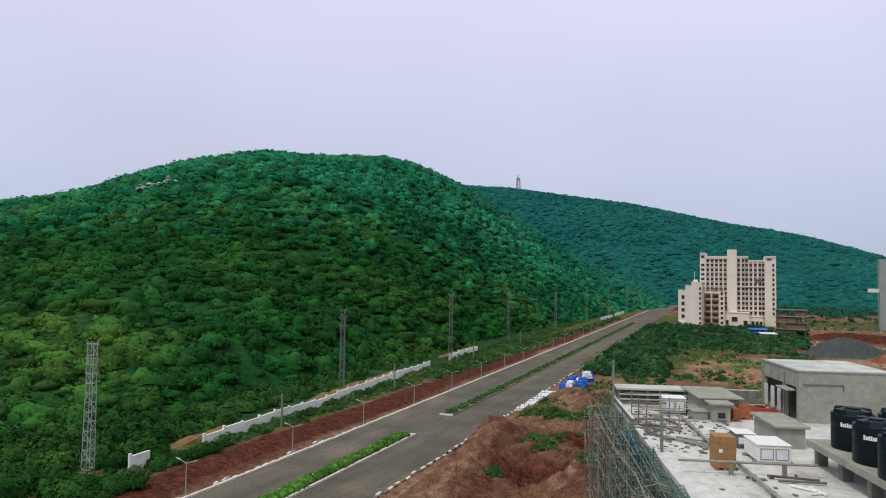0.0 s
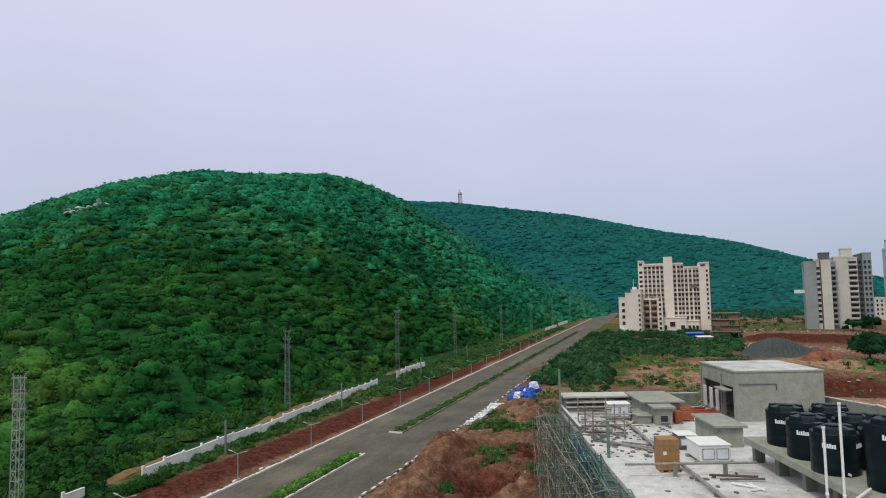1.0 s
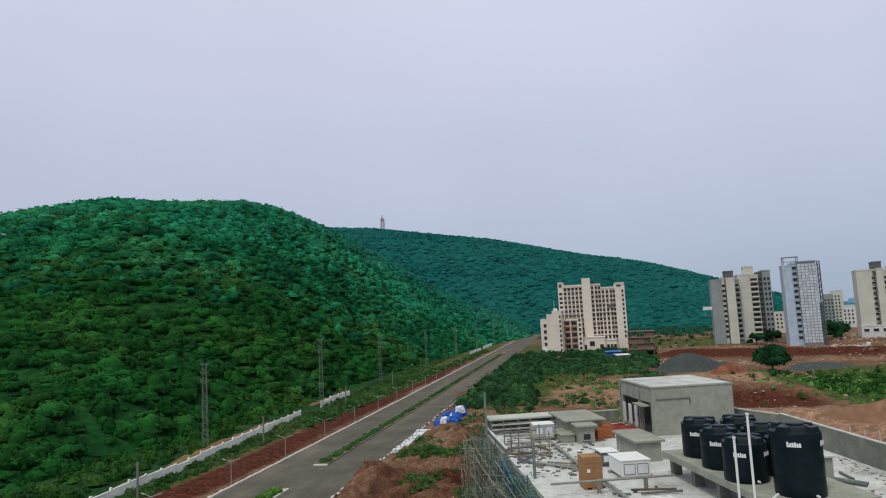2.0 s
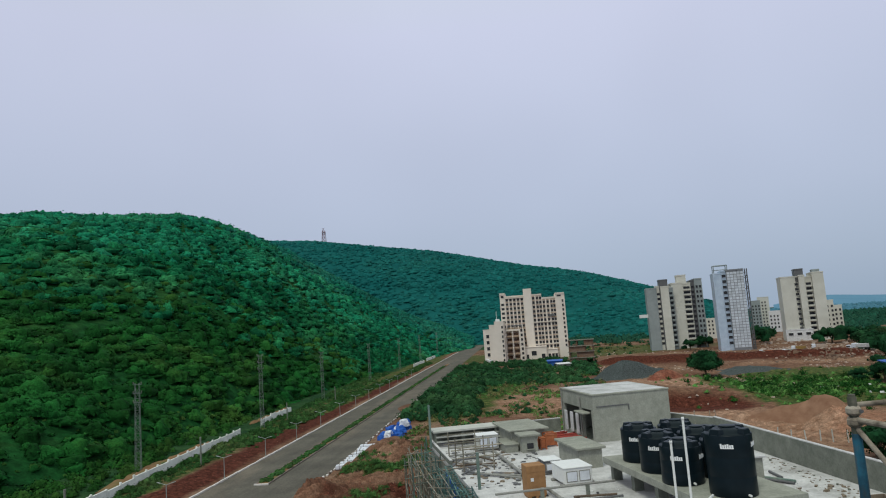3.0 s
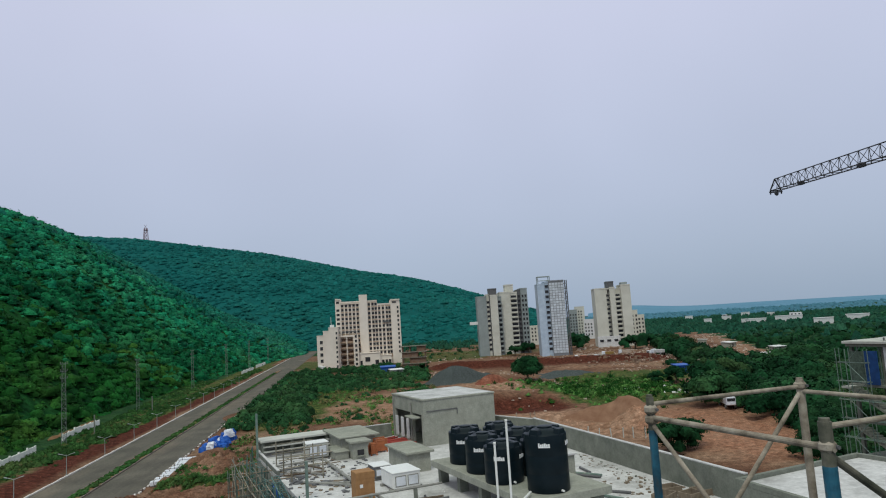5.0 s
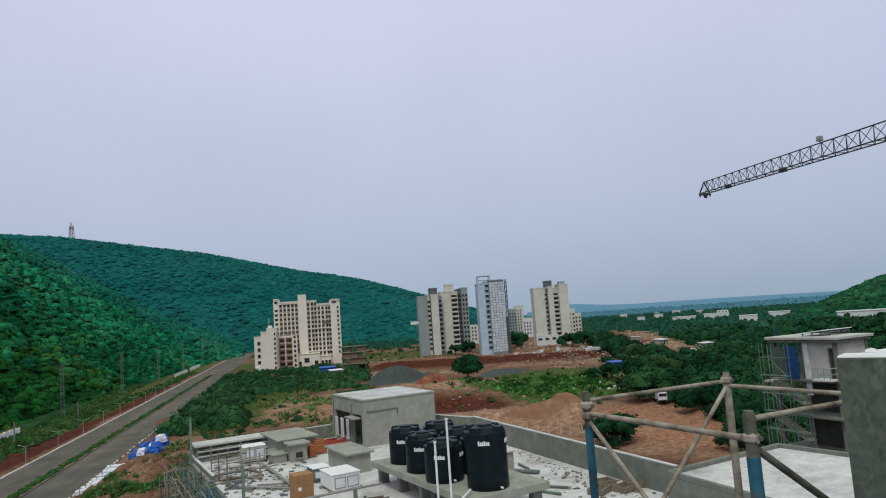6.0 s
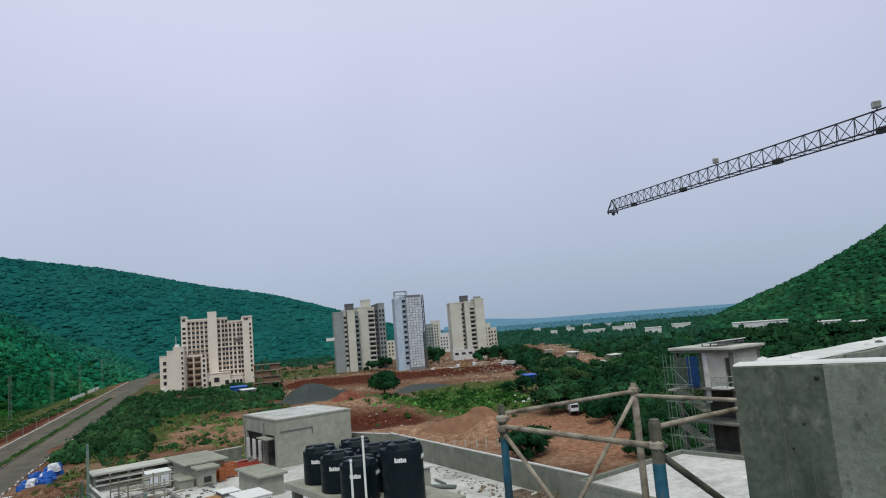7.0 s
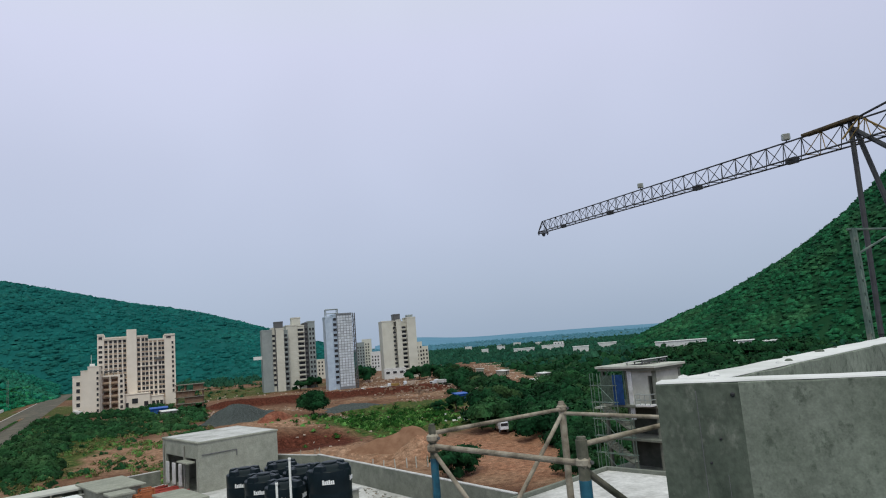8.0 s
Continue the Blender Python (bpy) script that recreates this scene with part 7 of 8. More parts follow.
tr = np.random.RandomState(9)
tree(58.5, 243, 6.2, 11.4, "round dark green tree alone on red earth", tr, 80, 46, low=0.3, full=True)
for x, y in ((143, 272), (138, 250), (129, 228), (129, 207), (112, 190), (140, 232), (146, 205), (120, 172), (105, 158), (134, 182), (165, 235), (112, 140), (98, 128), (127, 152), (90, 112), (108, 112), (141, 160), (160, 190), (82, 98), (96, 92), (95, 108), (88, 131), (94, 150), (80, 95), (70, 84), (101, 140), (112, 126), (118, 140), (104, 168), (126, 190), (116, 210), (150, 222), (155, 175), (120, 158), (82, 150), (88, 164), (96, 176), (92, 141), (104, 190), (172, 352), (160, 330), (150, 296), (137, 262), (86, 120)):
    r = tr.uniform(0.85, 1.1) * (5.0 + 0.019 * math.hypot(x, y))
    h = r * (0.52 if y > 195 and x * 1.65 < y + 20 else 1.1 if x * 1.8 < y + 8 else 0.66)
    pick = tr.uniform()
    tree(x, y, r * 0.85, h, "broad dark green tree at the edge of the site" if pick < 0.6 else "broad fresh green tree at the edge of the site", tr, 36, 24, LEAF_TREE if pick < 0.6 else LEAF_FIELD if pick < 0.85 else LEAF_MIXED, "trees along the site", 0.2)
for x, y, r in ((49, 108, 3.9), (53.5, 110, 3.9), (66, 78, 4.2), (61, 76, 4.0), (98, 205, 4.0), (76, 104, 4.4), (84, 111, 4.8), (71, 99, 4.2), (66, 93, 4.0), (79, 109, 4.6), (64, 88, 3.6), (92, 207, 3.2)):
    tree(x, y, r, r * 1.45, "small leafy tree behind the parapet", tr, 36, 18, group="trees along the site", low=0.25)
for x, y in ((158, 338), (150, 312), (176, 396), (190, 402)):
    tree(x, y, 8.5, tr.uniform(6.5, 9), "broad dark green tree past the clearing", tr, 20, 18, group="trees along the site", low=0.2)
for az, d, r, h in ((-15.9, 425, 9, 10), (-16.4, 480, 11, 12), (-13.8, 440, 7, 8), (-17.4, 440, 9, 13), (-18.0, 460, 9, 12), (-12.6, 418, 6, 7), (-22.6, 425, 10, 10)):
    tree(d * math.sin(radians(-az)), d * math.cos(radians(-az)), r, h, "leafy tree between the towers", tr, 10, 14, group="trees by the towers", low=0.3)


def wood(name, label, spots, size, leaves, mat, leaf=0.3, lift=0.0, dome=(7, 3), core=0.8):
    p = np.array(spots, float)
    r = tr.uniform(*size, len(p))[:, None] * tr.uniform(0.8, 1.2, (len(p), 3)) * np.array([1, 1, 0.8])
    z = ground_z(p[:, 0], p[:, 1]) + r[:, 2] * 0.3 + lift
    ob = leaf_cloud(name, np.column_stack([p, z]), r, int(leaves * 1.35), leaf * 0.74, mat, tr, dome, core=core)
    return tagged(ob, label, "bushes", kind="stuff")


def fan(n, az0, az1, d0, d1, power=1.0):
    az = np.radians(tr.uniform(az0, az1, n))
    d = d0 + (d1 - d0) * tr.uniform(0, 1, n) ** power
    return np.stack([-d * np.sin(az), d * np.cos(az)], 1)


# woods of the plain, from the site's edge to the horizon
belt = fan(5400, -64, -24, 230, 1500, 1.25)
keep = (belt[:, 0] - 0.15 * belt[:, 1] > 135 + tr.uniform(-30, 30, len(belt))) & (wave_noise(belt[:, 0], belt[:, 1], 120, 51) > -0.22) | (belt[:, 1] > 620)
keep &= (belt[:, 0] - 172 - 0.42 * (belt[:, 1] - 268) > 8) | (belt[:, 1] > 600)
near = np.hypot(belt[:, 0], belt[:, 1]) + tr.normal(0, 60, len(belt)) < 520
wood("plain_woods", "green woods spreading over the plain", belt[keep & near], (2.0, 5.0), 14, LEAF_TREE, 0.34, dome=(6, 2))
# Farther trees use the leaf colour with haze painted in.
wood("plain_woods", "haze-tinted green woods farther over the plain", belt[keep & ~near], (2.4, 5.4), 6, LEAF_PLAIN, 0.34, dome=(6, 1))
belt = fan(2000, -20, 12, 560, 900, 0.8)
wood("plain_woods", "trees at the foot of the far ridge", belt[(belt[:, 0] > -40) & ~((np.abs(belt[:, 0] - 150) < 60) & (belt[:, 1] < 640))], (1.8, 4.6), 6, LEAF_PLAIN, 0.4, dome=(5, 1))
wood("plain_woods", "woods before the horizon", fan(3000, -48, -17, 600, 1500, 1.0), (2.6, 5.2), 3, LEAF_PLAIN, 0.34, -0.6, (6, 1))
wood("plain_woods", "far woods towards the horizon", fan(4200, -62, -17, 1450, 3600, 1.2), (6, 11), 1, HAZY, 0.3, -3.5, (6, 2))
wood("plain_woods", "trees before the long white buildings", fan(480, -54, -41, 425, 500), (3.0, 5.5), 16, LEAF_TREE, 0.36, 2.5, (5, 1))
# the hill's foot behind the compound wall
p = np.stack([tr.uniform(-12, 110, 420), tr.uniform(400, 560, 420)], 1)
p = p[(wave_noise(p[:, 0], p[:, 1], 50, 27) > -0.1) & ((p[:, 1] > 455) | ((p[:, 0] > 28) & (p[:, 0] < 64)))]
wood("field_scrub", "dull scrub on the far field", p[::3], (0.8, 2.2), 22, LEAF_TREE, 0.3, 0, (5, 1))
wood("field_scrub", "dry grass on the far field", np.concatenate([p[1::3], p[2::3]]), (0.7, 1.8), 16, LEAF_DRY, 0.35, 0, (4, 1), 0.5)
n = 1100
y = tr.uniform(40, 430, n)
x = np.array([wall_x(v) for v in y]) - tr.uniform(6.2, 24, n)
wood("roadside_bushes", "bushes crowding the foot of the hill", np.stack([x, y], 1), (0.5, 1.9), 40, LEAF_BUSH, 0.24, dome=(6, 1))
n = 2300
y = tr.uniform(48, 360, n)
x = np.array([wall_x(v) for v in y]) + 0.4 + tr.uniform(0, 1, n) ** 1.4 * np.clip(1.5 + 0.055 * (y - 50), 2, 11)
ok = (x < road_x(-60.2, y) + 0.5 * tr.normal(size=n)) | (y > 300)
wood("roadside_bushes", "low weeds along the compound wall", np.stack([x, y], 1)[ok], (0.3, 0.8), 26, LEAF_VERGE, 0.28, dome=(6, 1))
y = np.concatenate([tr.normal(c, 1.6, 9) for c in (63, 72, 83, 90, 104, 113, 127, 141, 152)])
wood("roadside_bushes", "leafy bushes hiding stretches of the compound wall", np.stack([np.array([wall_x(v) for v in y]) + tr.uniform(0.3, 1.5, len(y)), y], 1), (0.5, 1.15), 60, LEAF_VERGE, 0.2, dome=(6, 1))
for x, y, r in ((-61, 52, 2.6), (-63.5, 49, 3.0), (-64, 60.5, 2.2), (-66, 63, 2.0), (-60, 47, 2.4), (-63.6, 66.5, 1.9), (-64.6, 70, 1.5), (-66.8, 92, 1.2)):
    wood("bush", "leafy green bush by the wall", [(x, y), (x + 1, y + 1.2), (x - 1, y - .8), (x + .4, y - 1.4)], (r * 0.5, r * 0.7), 150, LEAF_BUSH, 0.16, dome=(8, 3))["kind"] = ""
y = 140 + 300 * tr.uniform(0, 1, 620) ** 0.9
wood("roadside_bushes", "dark scrub along the far verge", np.stack([road_x(-60.2 - 5 * tr.uniform(0, 1, 620) + 2.5 * smooth(280, 340, y), y), y], 1), (0.5, 1.3), 28, LEAF_VERGE, 0.28, 0, (6, 1))
p = np.stack([tr.uniform(-100, -61, 420), tr.uniform(38, 76, 420)], 1)
p = p[(p[:, 0] < -0.33 * (p[:, 1] - 40) - 60.5) & ~((np.abs(p[:, 0] + 69) < 2.2) & (np.abs(p[:, 1] - 54) < 2.2))]
wood("roadside_bushes", "rank green bushes below the hill", p, (0.6, 2.2), 52, LEAF_BUSH, 0.24, dome=(6, 1))
# the scrubby field between the road and the hotel
p = np.stack([tr.uniform(-33, -21, 70), tr.uniform(183, 262, 70)], 1)
p = p[p[:, 0] + 0.027 * (p[:, 1] - 70) > -34.2]
wood("field_scrub", "tall dark bushes crowding the road's edge", p, (1.3, 3.0), 110, LEAF_FIELD, 0.18, 0.5, (8, 3))
p = fan(2300, -5, 11.5, 176, 395)
w = np.array([(q[0] + 0.027 * (q[1] - 70) > -34.5) and (wave_noise(q[0], q[1], 45, 17) > (-0.25 if q[1] > 255 else 0.34) - 0.7 * (q[0] < -20 - 0.05 * (q[1] - 250))) for q in p])
wood("field_scrub", "dark green scrub on the rough field", p[w], (0.8, 2.6), 38, LEAF_FIELD, 0.24, dome=(7, 2))
p = fan(1300, -5, 11, 150, 330)
w = np.array([(q[0] + 0.027 * (q[1] - 70) > -34) and wave_noise(q[0], q[1], 24, 19) > 0.12 for q in p])
wood("field_scrub", "bright weeds on the rough field", p[w], (0.4, 1.0), 24, LEAF_FIELD, 0.22)
p = fan(2600, -5.5, 11, 145, 335)
p = p[(p[:, 0] + 0.027 * (p[:, 1] - 70) > -33) & (wave_noise(p[:, 0], p[:, 1], 30, 23) > -0.1)]
wood("field_scrub", "dry tawny grass on the rough field", p[::2], (0.5, 1.4), 16, LEAF_DRY, 0.3, 0, (4, 1), 0.4)
wood("field_scrub", "fresh green grass on the rough field", p[1::2], (0.4, 1.3), 16, LEAF_WEED, 0.3, 0, (4, 1), 0.4)
p = np.stack([tr.normal(73, 13, 1100), tr.normal(200, 15, 1100)], 1)
wood("field_scrub", "bright green weeds over the waste ground", p[:800], (0.4, 1.2), 30, LEAF_WEED, 0.2, -0.1, (6, 1), 0.7)
wood("field_scrub", "rank green weeds over the waste ground", p[800:], (0.5, 1.8), 50, LEAF_BUSH, 0.22, 0, (5, 1), 0.6)
p = np.concatenate([np.stack([tr.normal(cx, sx, k), tr.normal(cy, sy, k)], 1) for cx, cy, sx, sy, k in ((-28.5, 104.3, 1.8, 0.8, 60), (-24.5, 106, 2.2, 1.0, 90), (-20, 108, 2.2, 1.8, 70), (-15, 102, 2.2, 6, 90), (-23, 84.7, 1.3, 1.1, 55), (-24.5, 70.5, 0.5, 0.5, 22), (-15.8, 79, 1.0, 2.2, 40), (-29.6, 112, 1.0, 2.5, 30), (-22, 122, 2, 3, 40))])
p = p[p[:, 0] + 0.027 * (p[:, 1] - 70) > -35]
wood("mound_weeds", "green weeds on the red earth heaps", p, (0.3, 0.8), 70, LEAF_MOUND, 0.15, 0.15, (6, 1), 0.55)

# ---- heaps, sheds and things on the site ----
def heap(name, x, y, rx, ry, h, mat, label, seed):
    """A poured heap with an uneven skirt."""
    a = np.linspace(0, 2 * math.pi, 41)[:-1]
    v, f = [], []
    for j, s in enumerate(np.linspace(0, 1, 9)):
        for t in a:
            k = 1 + 0.16 * math.sin(3 * t + seed) + 0.08 * math.sin(7 * t + 2 * seed)
            px, py = x + rx * s * k * math.cos(t), y + ry * s * k * math.sin(t)
            v.append((px, py, float(ground_z(px, py)) - 0.15 + h * (0.5 + 0.5 * math.cos(math.pi * s ** 1.25)) * (1 + 0.05 * math.sin(9 * t + j))))
    n = len(a)
    for j in range(8):
        for i in range(n):
            f.append((j * n + i, j * n + (i + 1) % n, (j + 1) * n + (i + 1) % n, (j + 1) * n + i))
    return tagged(mesh_from(name, v, f, mat, True), label, "heap")


heap("gravel_mound", 32.5, 258, 13, 8, 6.2, GRAVEL, "large pile of grey crushed stone", 1)
heap("gravel_mound", 76, 258, 13, 9, 1.6, GRAVEL, "low spread of grey crushed stone", 2)
heap("sand_mound", 52, 139, 10.5, 6, 3.0, SANDY_PALE, "heap of tan sand beside the parapet", 5)
heap("earth_mound", 46, 248, 8, 6, 3.2, RED_SOIL, "heap of brown earth", 3)
st = np.random.RandomState(6)


def stones(label, spots, size, mat=BOULDER):
    v, f = [], []
    cube = np.array([(-1, -1, -1), (1, -1, -1), (1, 1, -1), (-1, 1, -1), (-1, -1, 1), (1, -1, 1), (1, 1, 1), (-1, 1, 1)], float)
    face = np.array([(0, 3, 2, 1), (4, 5, 6, 7), (0, 1, 5, 4), (1, 2, 6, 5), (2, 3, 7, 6), (3, 0, 4, 7)])
    for k, (x, y) in enumerate(spots):
        s = st.uniform(*size) * st.uniform(0.5, 1.2, 3) * np.array([0.8, 0.8, 0.5])
        c = cube * s * st.uniform(0.35, 1.1, (8, 3)) * np.where(cube[:, 2:] > 0, 0.75, 1)
        a = st.uniform(0, 6.28)
        c = np.stack([c[:, 0] * math.cos(a) - c[:, 1] * math.sin(a) + x, c[:, 0] * math.sin(a) + c[:, 1] * math.cos(a) + y, c[:, 2] + float(ground_z(x, y)) + s[2] * 0.4], 1)
        v.append(c)
        f.append(face + 8 * k)
    return tagged(mesh_from("rubble", np.concatenate(v), np.concatenate(f), mat), label, "rubble", kind="stuff")


g = lambda n, cx, cy, sx, sy: list(zip(st.normal(cx, sx, n), st.normal(cy, sy, n)))
stones("pale broken stone scattered on red earth", g(60, 46, 275, 8, 4) + g(50, 58, 240, 6, 4) + g(40, 92, 345, 22, 6) + g(60, 135, 330, 18, 12) + g(40, 150, 350, 14, 10) + g(40, 30, 300, 20, 10), (0.3, 1.1))
stones("building rubble strewn over the cleared ground", g(50, 118, 300, 16, 26) + g(40, 112, 285, 3, 4) + g(40, 128, 312, 4, 3) + g(40, 108, 262, 5, 5) + g(30, 95, 318, 8, 4), (0.2, 0.75), BOULDER)
stones("dark rubble and scrap over the cleared ground", g(60, 116, 292, 18, 28) + g(60, 121, 296, 5, 4) + g(50, 104, 288, 5, 5), (0.25, 1.1), RAW_BRICK)
stones("pale rubble along the clearing", [(172 + 0.42 * (v - 268) + st.normal(0, 11), v) for v in st.uniform(290, 520, 160)], (0.4, 1.4))
stones("pale rubble among the weeds", g(50, 74, 200, 16, 14) + g(30, 88, 182, 8, 8) + g(30, 40, 170, 14, 10), (0.2, 0.6))
stones("pale rubble and clods at the far side of the site", g(120, 150, 360, 22, 16) + g(80, 170, 330, 14, 14) + g(110, 165, 380, 24, 20) + g(80, 136, 304, 8, 7) + g(70, 110, 385, 26, 10) + g(60, 60, 410, 30, 12), (0.3, 1.0))

stones("large broken stone tipped below the towers", g(70, 138, 345, 12, 12) + g(50, 150, 325, 8, 8) + g(40, 122, 350, 10, 8) + g(30, 150, 420, 16, 18), (0.7, 2.2))
stones("dark clods and scrap tipped below the towers", g(60, 136, 335, 14, 14) + g(40, 122, 305, 8, 8) + g(30, 124, 294, 3, 3), (0.7, 2.0), RAW_BRICK)
stones("row of pale boulders at the foot of the bank", [(42 + k * 0.95 + st.normal(0, 0.4), 301 - k + st.normal(0, 0.8)) for k in np.arange(0, 11, 0.45)], (0.6, 1.5))
stones("pinkish stone dumped under the lone tree", g(55, 55, 226, 2.8, 1.6) + g(25, 64, 222, 4, 1.5), (0.35, 1.1))
stones("pale litter lying among the weeds", g(30, 92, 178, 4, 2.5) + g(26, 84, 200, 9, 7), (0.5, 1.2), WHITEWASH)
yc = st.uniform(48, 260, 320)
stones("clods of red earth on the spoil heap", [(st.uniform(-33, -12), st.uniform(60, 128)) for _ in range(420)], (0.06, 0.3), RED_SOIL)
stones("pale stones on the spoil heap", [(st.uniform(-33, -12), st.uniform(60, 128)) for _ in range(120)] + [(road_x(-34.6, v), v) for v in st.uniform(60, 115, 50)], (0.05, 0.18))
stones("lumps of dark red earth on the verge", [(road_x(-56.2 - 5.5 * st.uniform() ** 1.5, v), v) for v in yc], (0.05, 0.15), RED_SOIL)


def shed(x, y, w, d, h, mat, label, turn=0):
    s = thing("site_shed", label, "shed", pose(x, y, float(ground_z(x, y)), 0, 0, turn), "site sheds")
    part("wall", boxes(((-w / 2, -d / 2, -0.3), (w / 2, d / 2, h))), PLASTER if mat is not TARP_BLUE else TARP_BLUE, s)
    part("roof", boxes(((-w / 2 - 0.4, -d / 2 - 0.4, h), (w / 2 + 0.4, d / 2 + 0.4, h + 0.25)), m=pose(0, 0, 0, 4, 0, 0)), mat, s)
    part("door", boxes(((-0.5, -d / 2 - 0.05, 0), (0.5, -d / 2 + 0.02, min(2, h * 0.85)))), DARK_GLASS, s)
    return s


shed(9.5, 335, 7, 5, 3.4, TARP_BLUE, "shed under a blue tarpaulin")
shed(13, 322, 6, 4, 2.6, WHITEWASH, "low shed with a pale sheeted roof", 15)
shed(113, 232, 4.5, 4, 3.0, TARP_BLUE, "small shed with blue sheeting")
shed(132, 246, 7, 5, 2.8, BOULDER, "low shed with a pale rusty roof", 20)
shed(196, 300, 6, 4, 2.4, WHITEWASH, "white-roofed shed among trees", 10)
shed(200, 350, 7, 5, 2.6, WHITEWASH, "small hut with a white sheet roof in the clearing", 30)
shed(212, 402, 7, 5, 2.4, PALE_RENDER, "long pale hut in the clearing", 65)
shed(167, 262, 5, 4, 2.4, WHITEWASH, "small white-roofed hut among the trees", 10)
shed(186, 372, 6, 4, 2.4, BOULDER, "low weathered hut in the clearing", 15)


def raw_frame(x, y):
    """A bare concrete frame, still open."""
    s = thing("unfinished_block", "open brown frame of a small unfinished house", "building frame", pose(x, y, 0, 0, 0, -8))
    for i in range(4):
        for j in range(2):
            part("column", boxes(((i * 4 - 0.25, j * 6 - 0.25, -1), (i * 4 + 0.25, j * 6 + 0.25, 12))), RAW_BRICK, s)
    for z in (3, 6, 9, 12):
        part("slab", boxes(((-0.8, -0.8, z), (12.8, 6.8, z + 0.3))), SCAF_RUST, s)
    for i, z in ((0, 0), (2, 3), (1, 6), (1, 0), (0, 6), (2, 9), (1, 3)):
        part("infill", boxes(((i * 4 + 0.25, -0.1, z + (0.3 if z else 0)), (i * 4 + 3.75, 0.1, z + 3))), RAW_BRICK, s)
    return s


raw_frame(18, 352)
for k in range(7):
    x, y = 41.5 + 1.9 * k + st.uniform(-0.3, 0.3), 127 - 1.2 * k
    fp = thing("fence_post", "short pale post of a broken site fence", "post", pose(x, y, float(ground_z(x, y)), st.uniform(-4, 4), st.uniform(-4, 4), 0), "site fence posts")
    part("shaft", boxes(((-0.09, -0.09, -0.5), (0.09, 0.09, 2.0 + st.uniform(-0.4, 0.4))), bevel=0.02), PALE_RENDER, fp)


def vehicle(x, y, turn, mat, label):
    v = thing("truck", label, "truck", pose(x, y, float(ground_z(x, y)), 0, 0, turn), "site vehicles")
    part("body", boxes(((-1.1, -3.2, 0.9), (1.1, 1.3, 2.4)), bevel=0.08), mat, v)
    cab = part("cab", boxes(((-1.05, 1.5, 0.7), (1.05, 3.2, 2.6)), bevel=0.15), TARP_WHITE, v)
    part("windscreen", boxes(((-0.9, 3.16, 1.6), (0.9, 3.22, 2.3))), DARK_GLASS, cab)
    for sx in (-1.0, 1.0):
        for yy in (-2.2, 2.2):
            w = part("wheel", tubes([((sx - 0.14, yy, 0.48), (sx + 0.14, yy, 0.48))], 0.48, 14), CRANE_GREY, v)
            part("rim", tubes([((sx - 0.15, yy, 0.48), (sx + 0.15, yy, 0.48))], 0.25, 10), STEEL, w)
    return v


vehicle(-27.5, 398, 25, WHITE_METAL, "white lorry parked by the hotel corner")
vehicle(82, 147, 168, WHITE_METAL, "small white truck at the end of the red track")
vehicle(108, 330, 70, ORANGE, "small tipper truck parked on the red earth")
vehicle(117, 326, 95, PIPE_GREY, "dull grey site truck parked on the red earth")
vehicle(128, 345, 60, YELLOW, "yellow site truck by the rubble")
vehicle(137, 303, 30, SLAB_TOP, "dusty pale site truck by the rubble")
vehicle(146, 330, 120, ORANGE, "orange site truck by the rubble")
vehicle(140, 352, 80, BOULDER, "dusty brown site truck by the rubble")

# ---- sacks and sheeted goods on the verge ----
vg = np.random.RandomState(8)


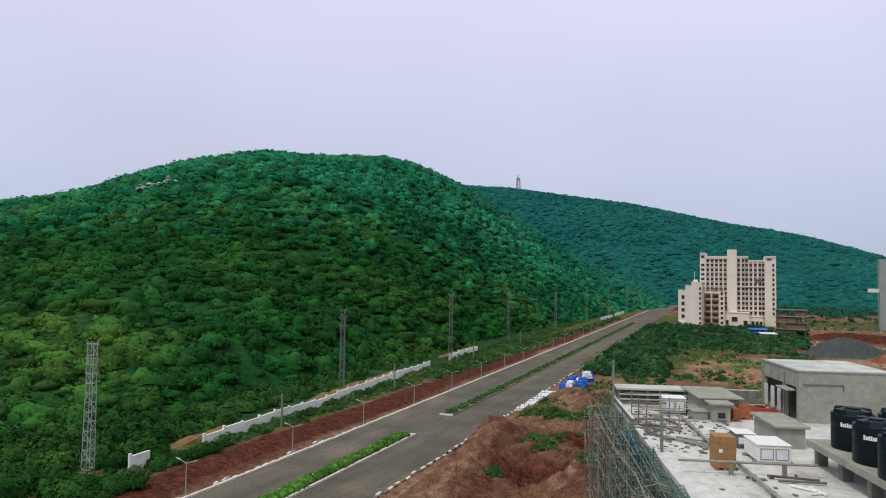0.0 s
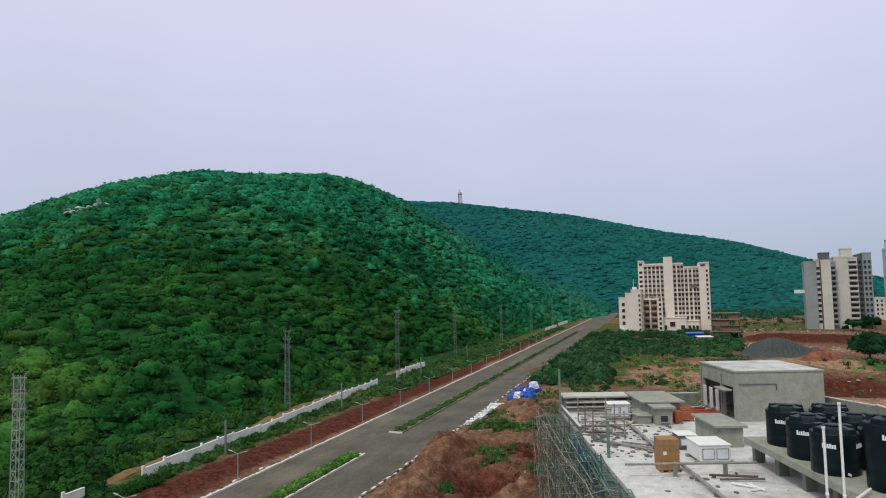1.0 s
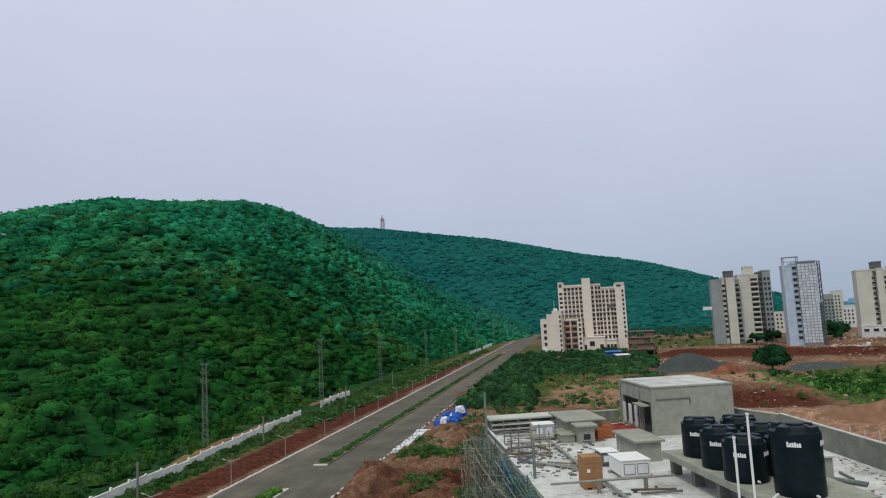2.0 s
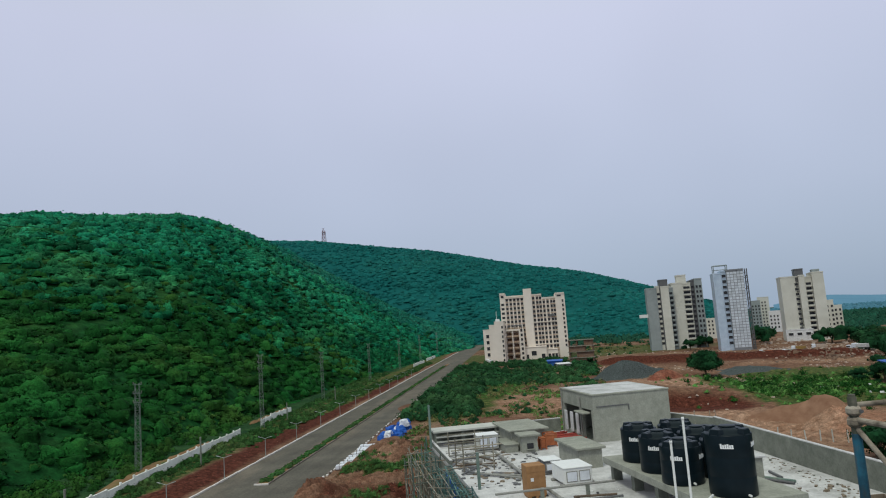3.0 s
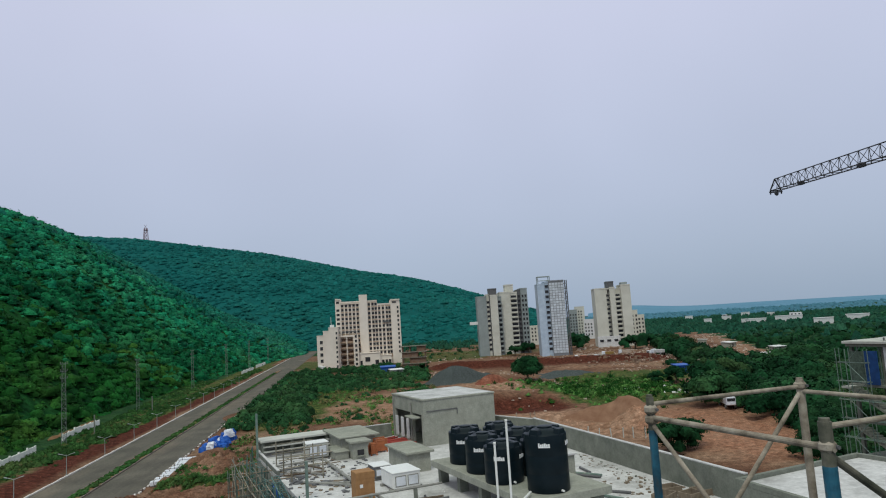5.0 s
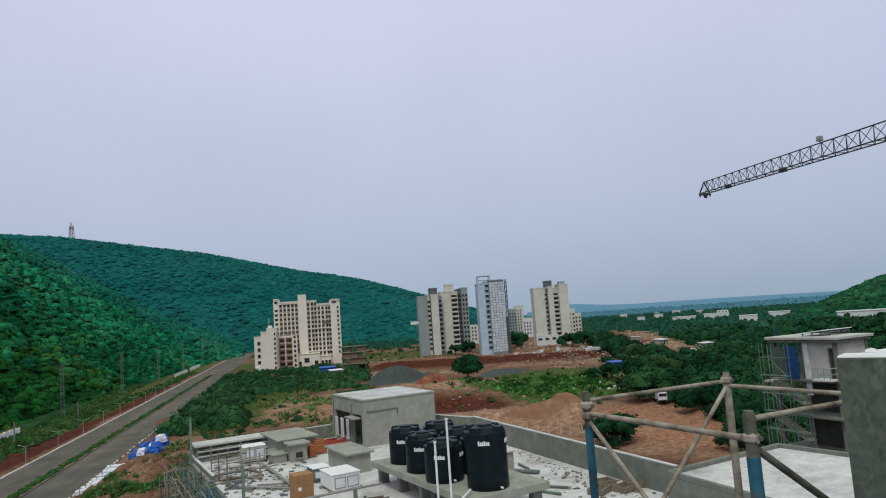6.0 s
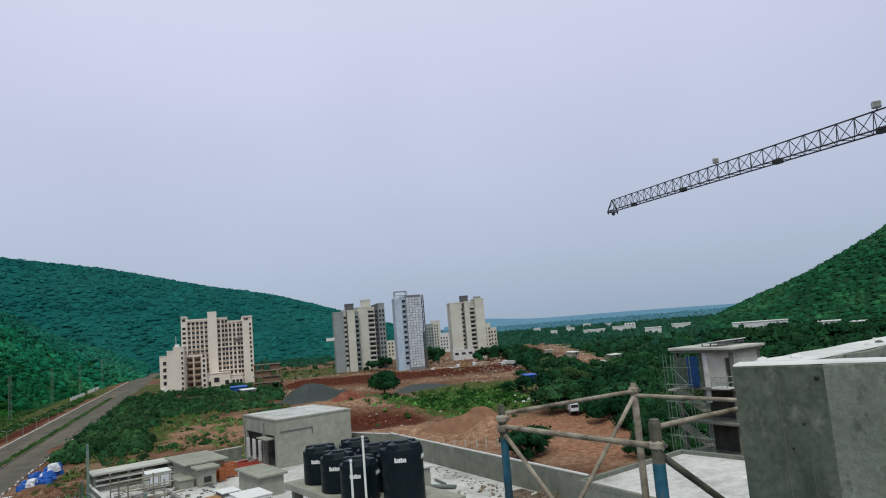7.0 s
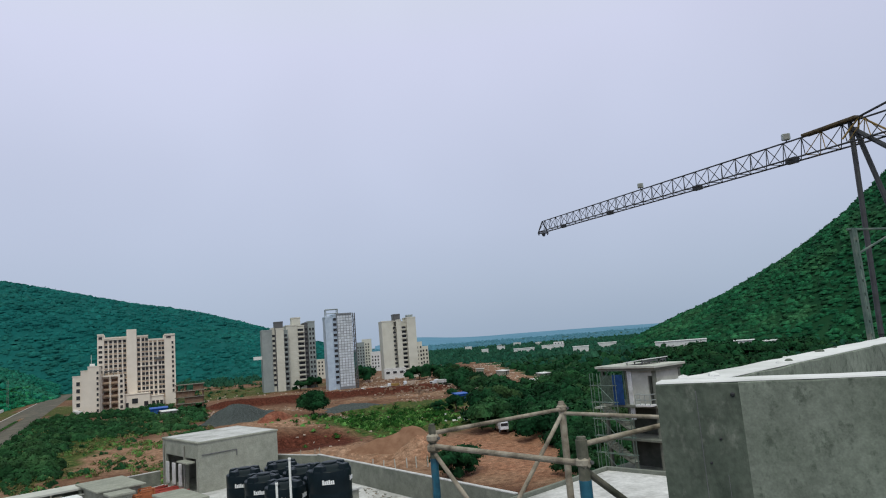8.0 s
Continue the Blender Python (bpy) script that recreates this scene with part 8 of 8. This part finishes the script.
def crumpled(name, w, d, h, mat, seed):
    """A sheeted bundle: a box drawn in at the top, its faces folded and sagging."""
    bm = bmesh.new()
    bmesh.ops.create_cube(bm, size=1)
    bmesh.ops.subdivide_edges(bm, edges=bm.edges[:], cuts=4, use_grid_fill=True)
    for v in bm.verts:
        p = v.co
        k = 1 - 0.22 * (p.z + 0.5) - 0.25 * (abs(p.x) + abs(p.y)) * (p.z > 0.4)
        n = noise.noise_vector(Vector((p.x * 2.6 + seed, p.y * 2.6, p.z * 2.6)))
        v.co = Vector((p.x * w * k, p.y * d * k, (p.z + 0.5) * h)) + Vector((n.x * 0.16 * w, n.y * 0.16 * d, n.z * 0.22 * h * (p.z > -0.4)))
    return part(name, bm, mat)


for k in range(9):
    y = 117.5 + 2.35 * k
    wdt, ln, hh = vg.uniform(1.0, 1.35), vg.uniform(2.6, 3.3), vg.uniform(0.65, 0.95)
    x = road_x(-33.9 + vg.uniform(-0.25, 0.25), y)
    at = pose(x, y, max(float(ground_z(x, y)), 0.1) - 0.08, vg.uniform(-5, 5), vg.uniform(-5, 5), 14 + vg.uniform(-10, 10))
    pal = thing("wrapped_pallet", "low bundle wrapped in white sheeting on the verge", "bundle", at, "wrapped bundles")
    part("load", boxes(((-ln / 2, -wdt / 2, 0.12), (ln / 2, wdt / 2, hh)), bevel=0.12), TARP_WHITE, pal)
    part("pallet", boxes(((-ln / 2 + 0.15, -wdt / 2 + 0.1, 0), (ln / 2 - 0.15, wdt / 2 - 0.1, 0.12))), BARK, pal)
    for sx in (-0.3, 0.28):
        part("strap", boxes(((sx * ln - 0.05, -wdt / 2 - 0.015, 0.1), (sx * ln + 0.05, wdt / 2 + 0.015, hh + 0.012)), bevel=0.01), CRANE_GREY, pal)
for layer, count in ((0, 14), (1, 9), (2, 4)):
    for k in range(count):
        xx, yy = -32.6 + vg.uniform(-2.6, 2.6) * (1 - 0.25 * layer) + 0.5 * layer, 143 + vg.uniform(0, 10) + 1.5 * layer
        blue = vg.uniform() < (0.97 if xx < -31.5 else 0.7 if layer < 2 else 0.45)
        st_w = vg.uniform(1.3, 2.4)
        item = crumpled("tarpaulin_bale", st_w, vg.uniform(1.3, 2.2), vg.uniform(1.0, 1.5), TARP_BLUE if blue else TARP_WHITE, 3.1 * k + 17 * layer)
        item.matrix_world = pose(xx, yy, max(float(ground_z(xx, yy)), 0.1) - 0.1 + 1.0 * layer, 0, 0, vg.uniform(0, 180))
        tagged(item, "goods stacked under blue sheeting on the verge" if blue else "goods stacked under white sheeting on the verge", "bale", "sheeted bales")
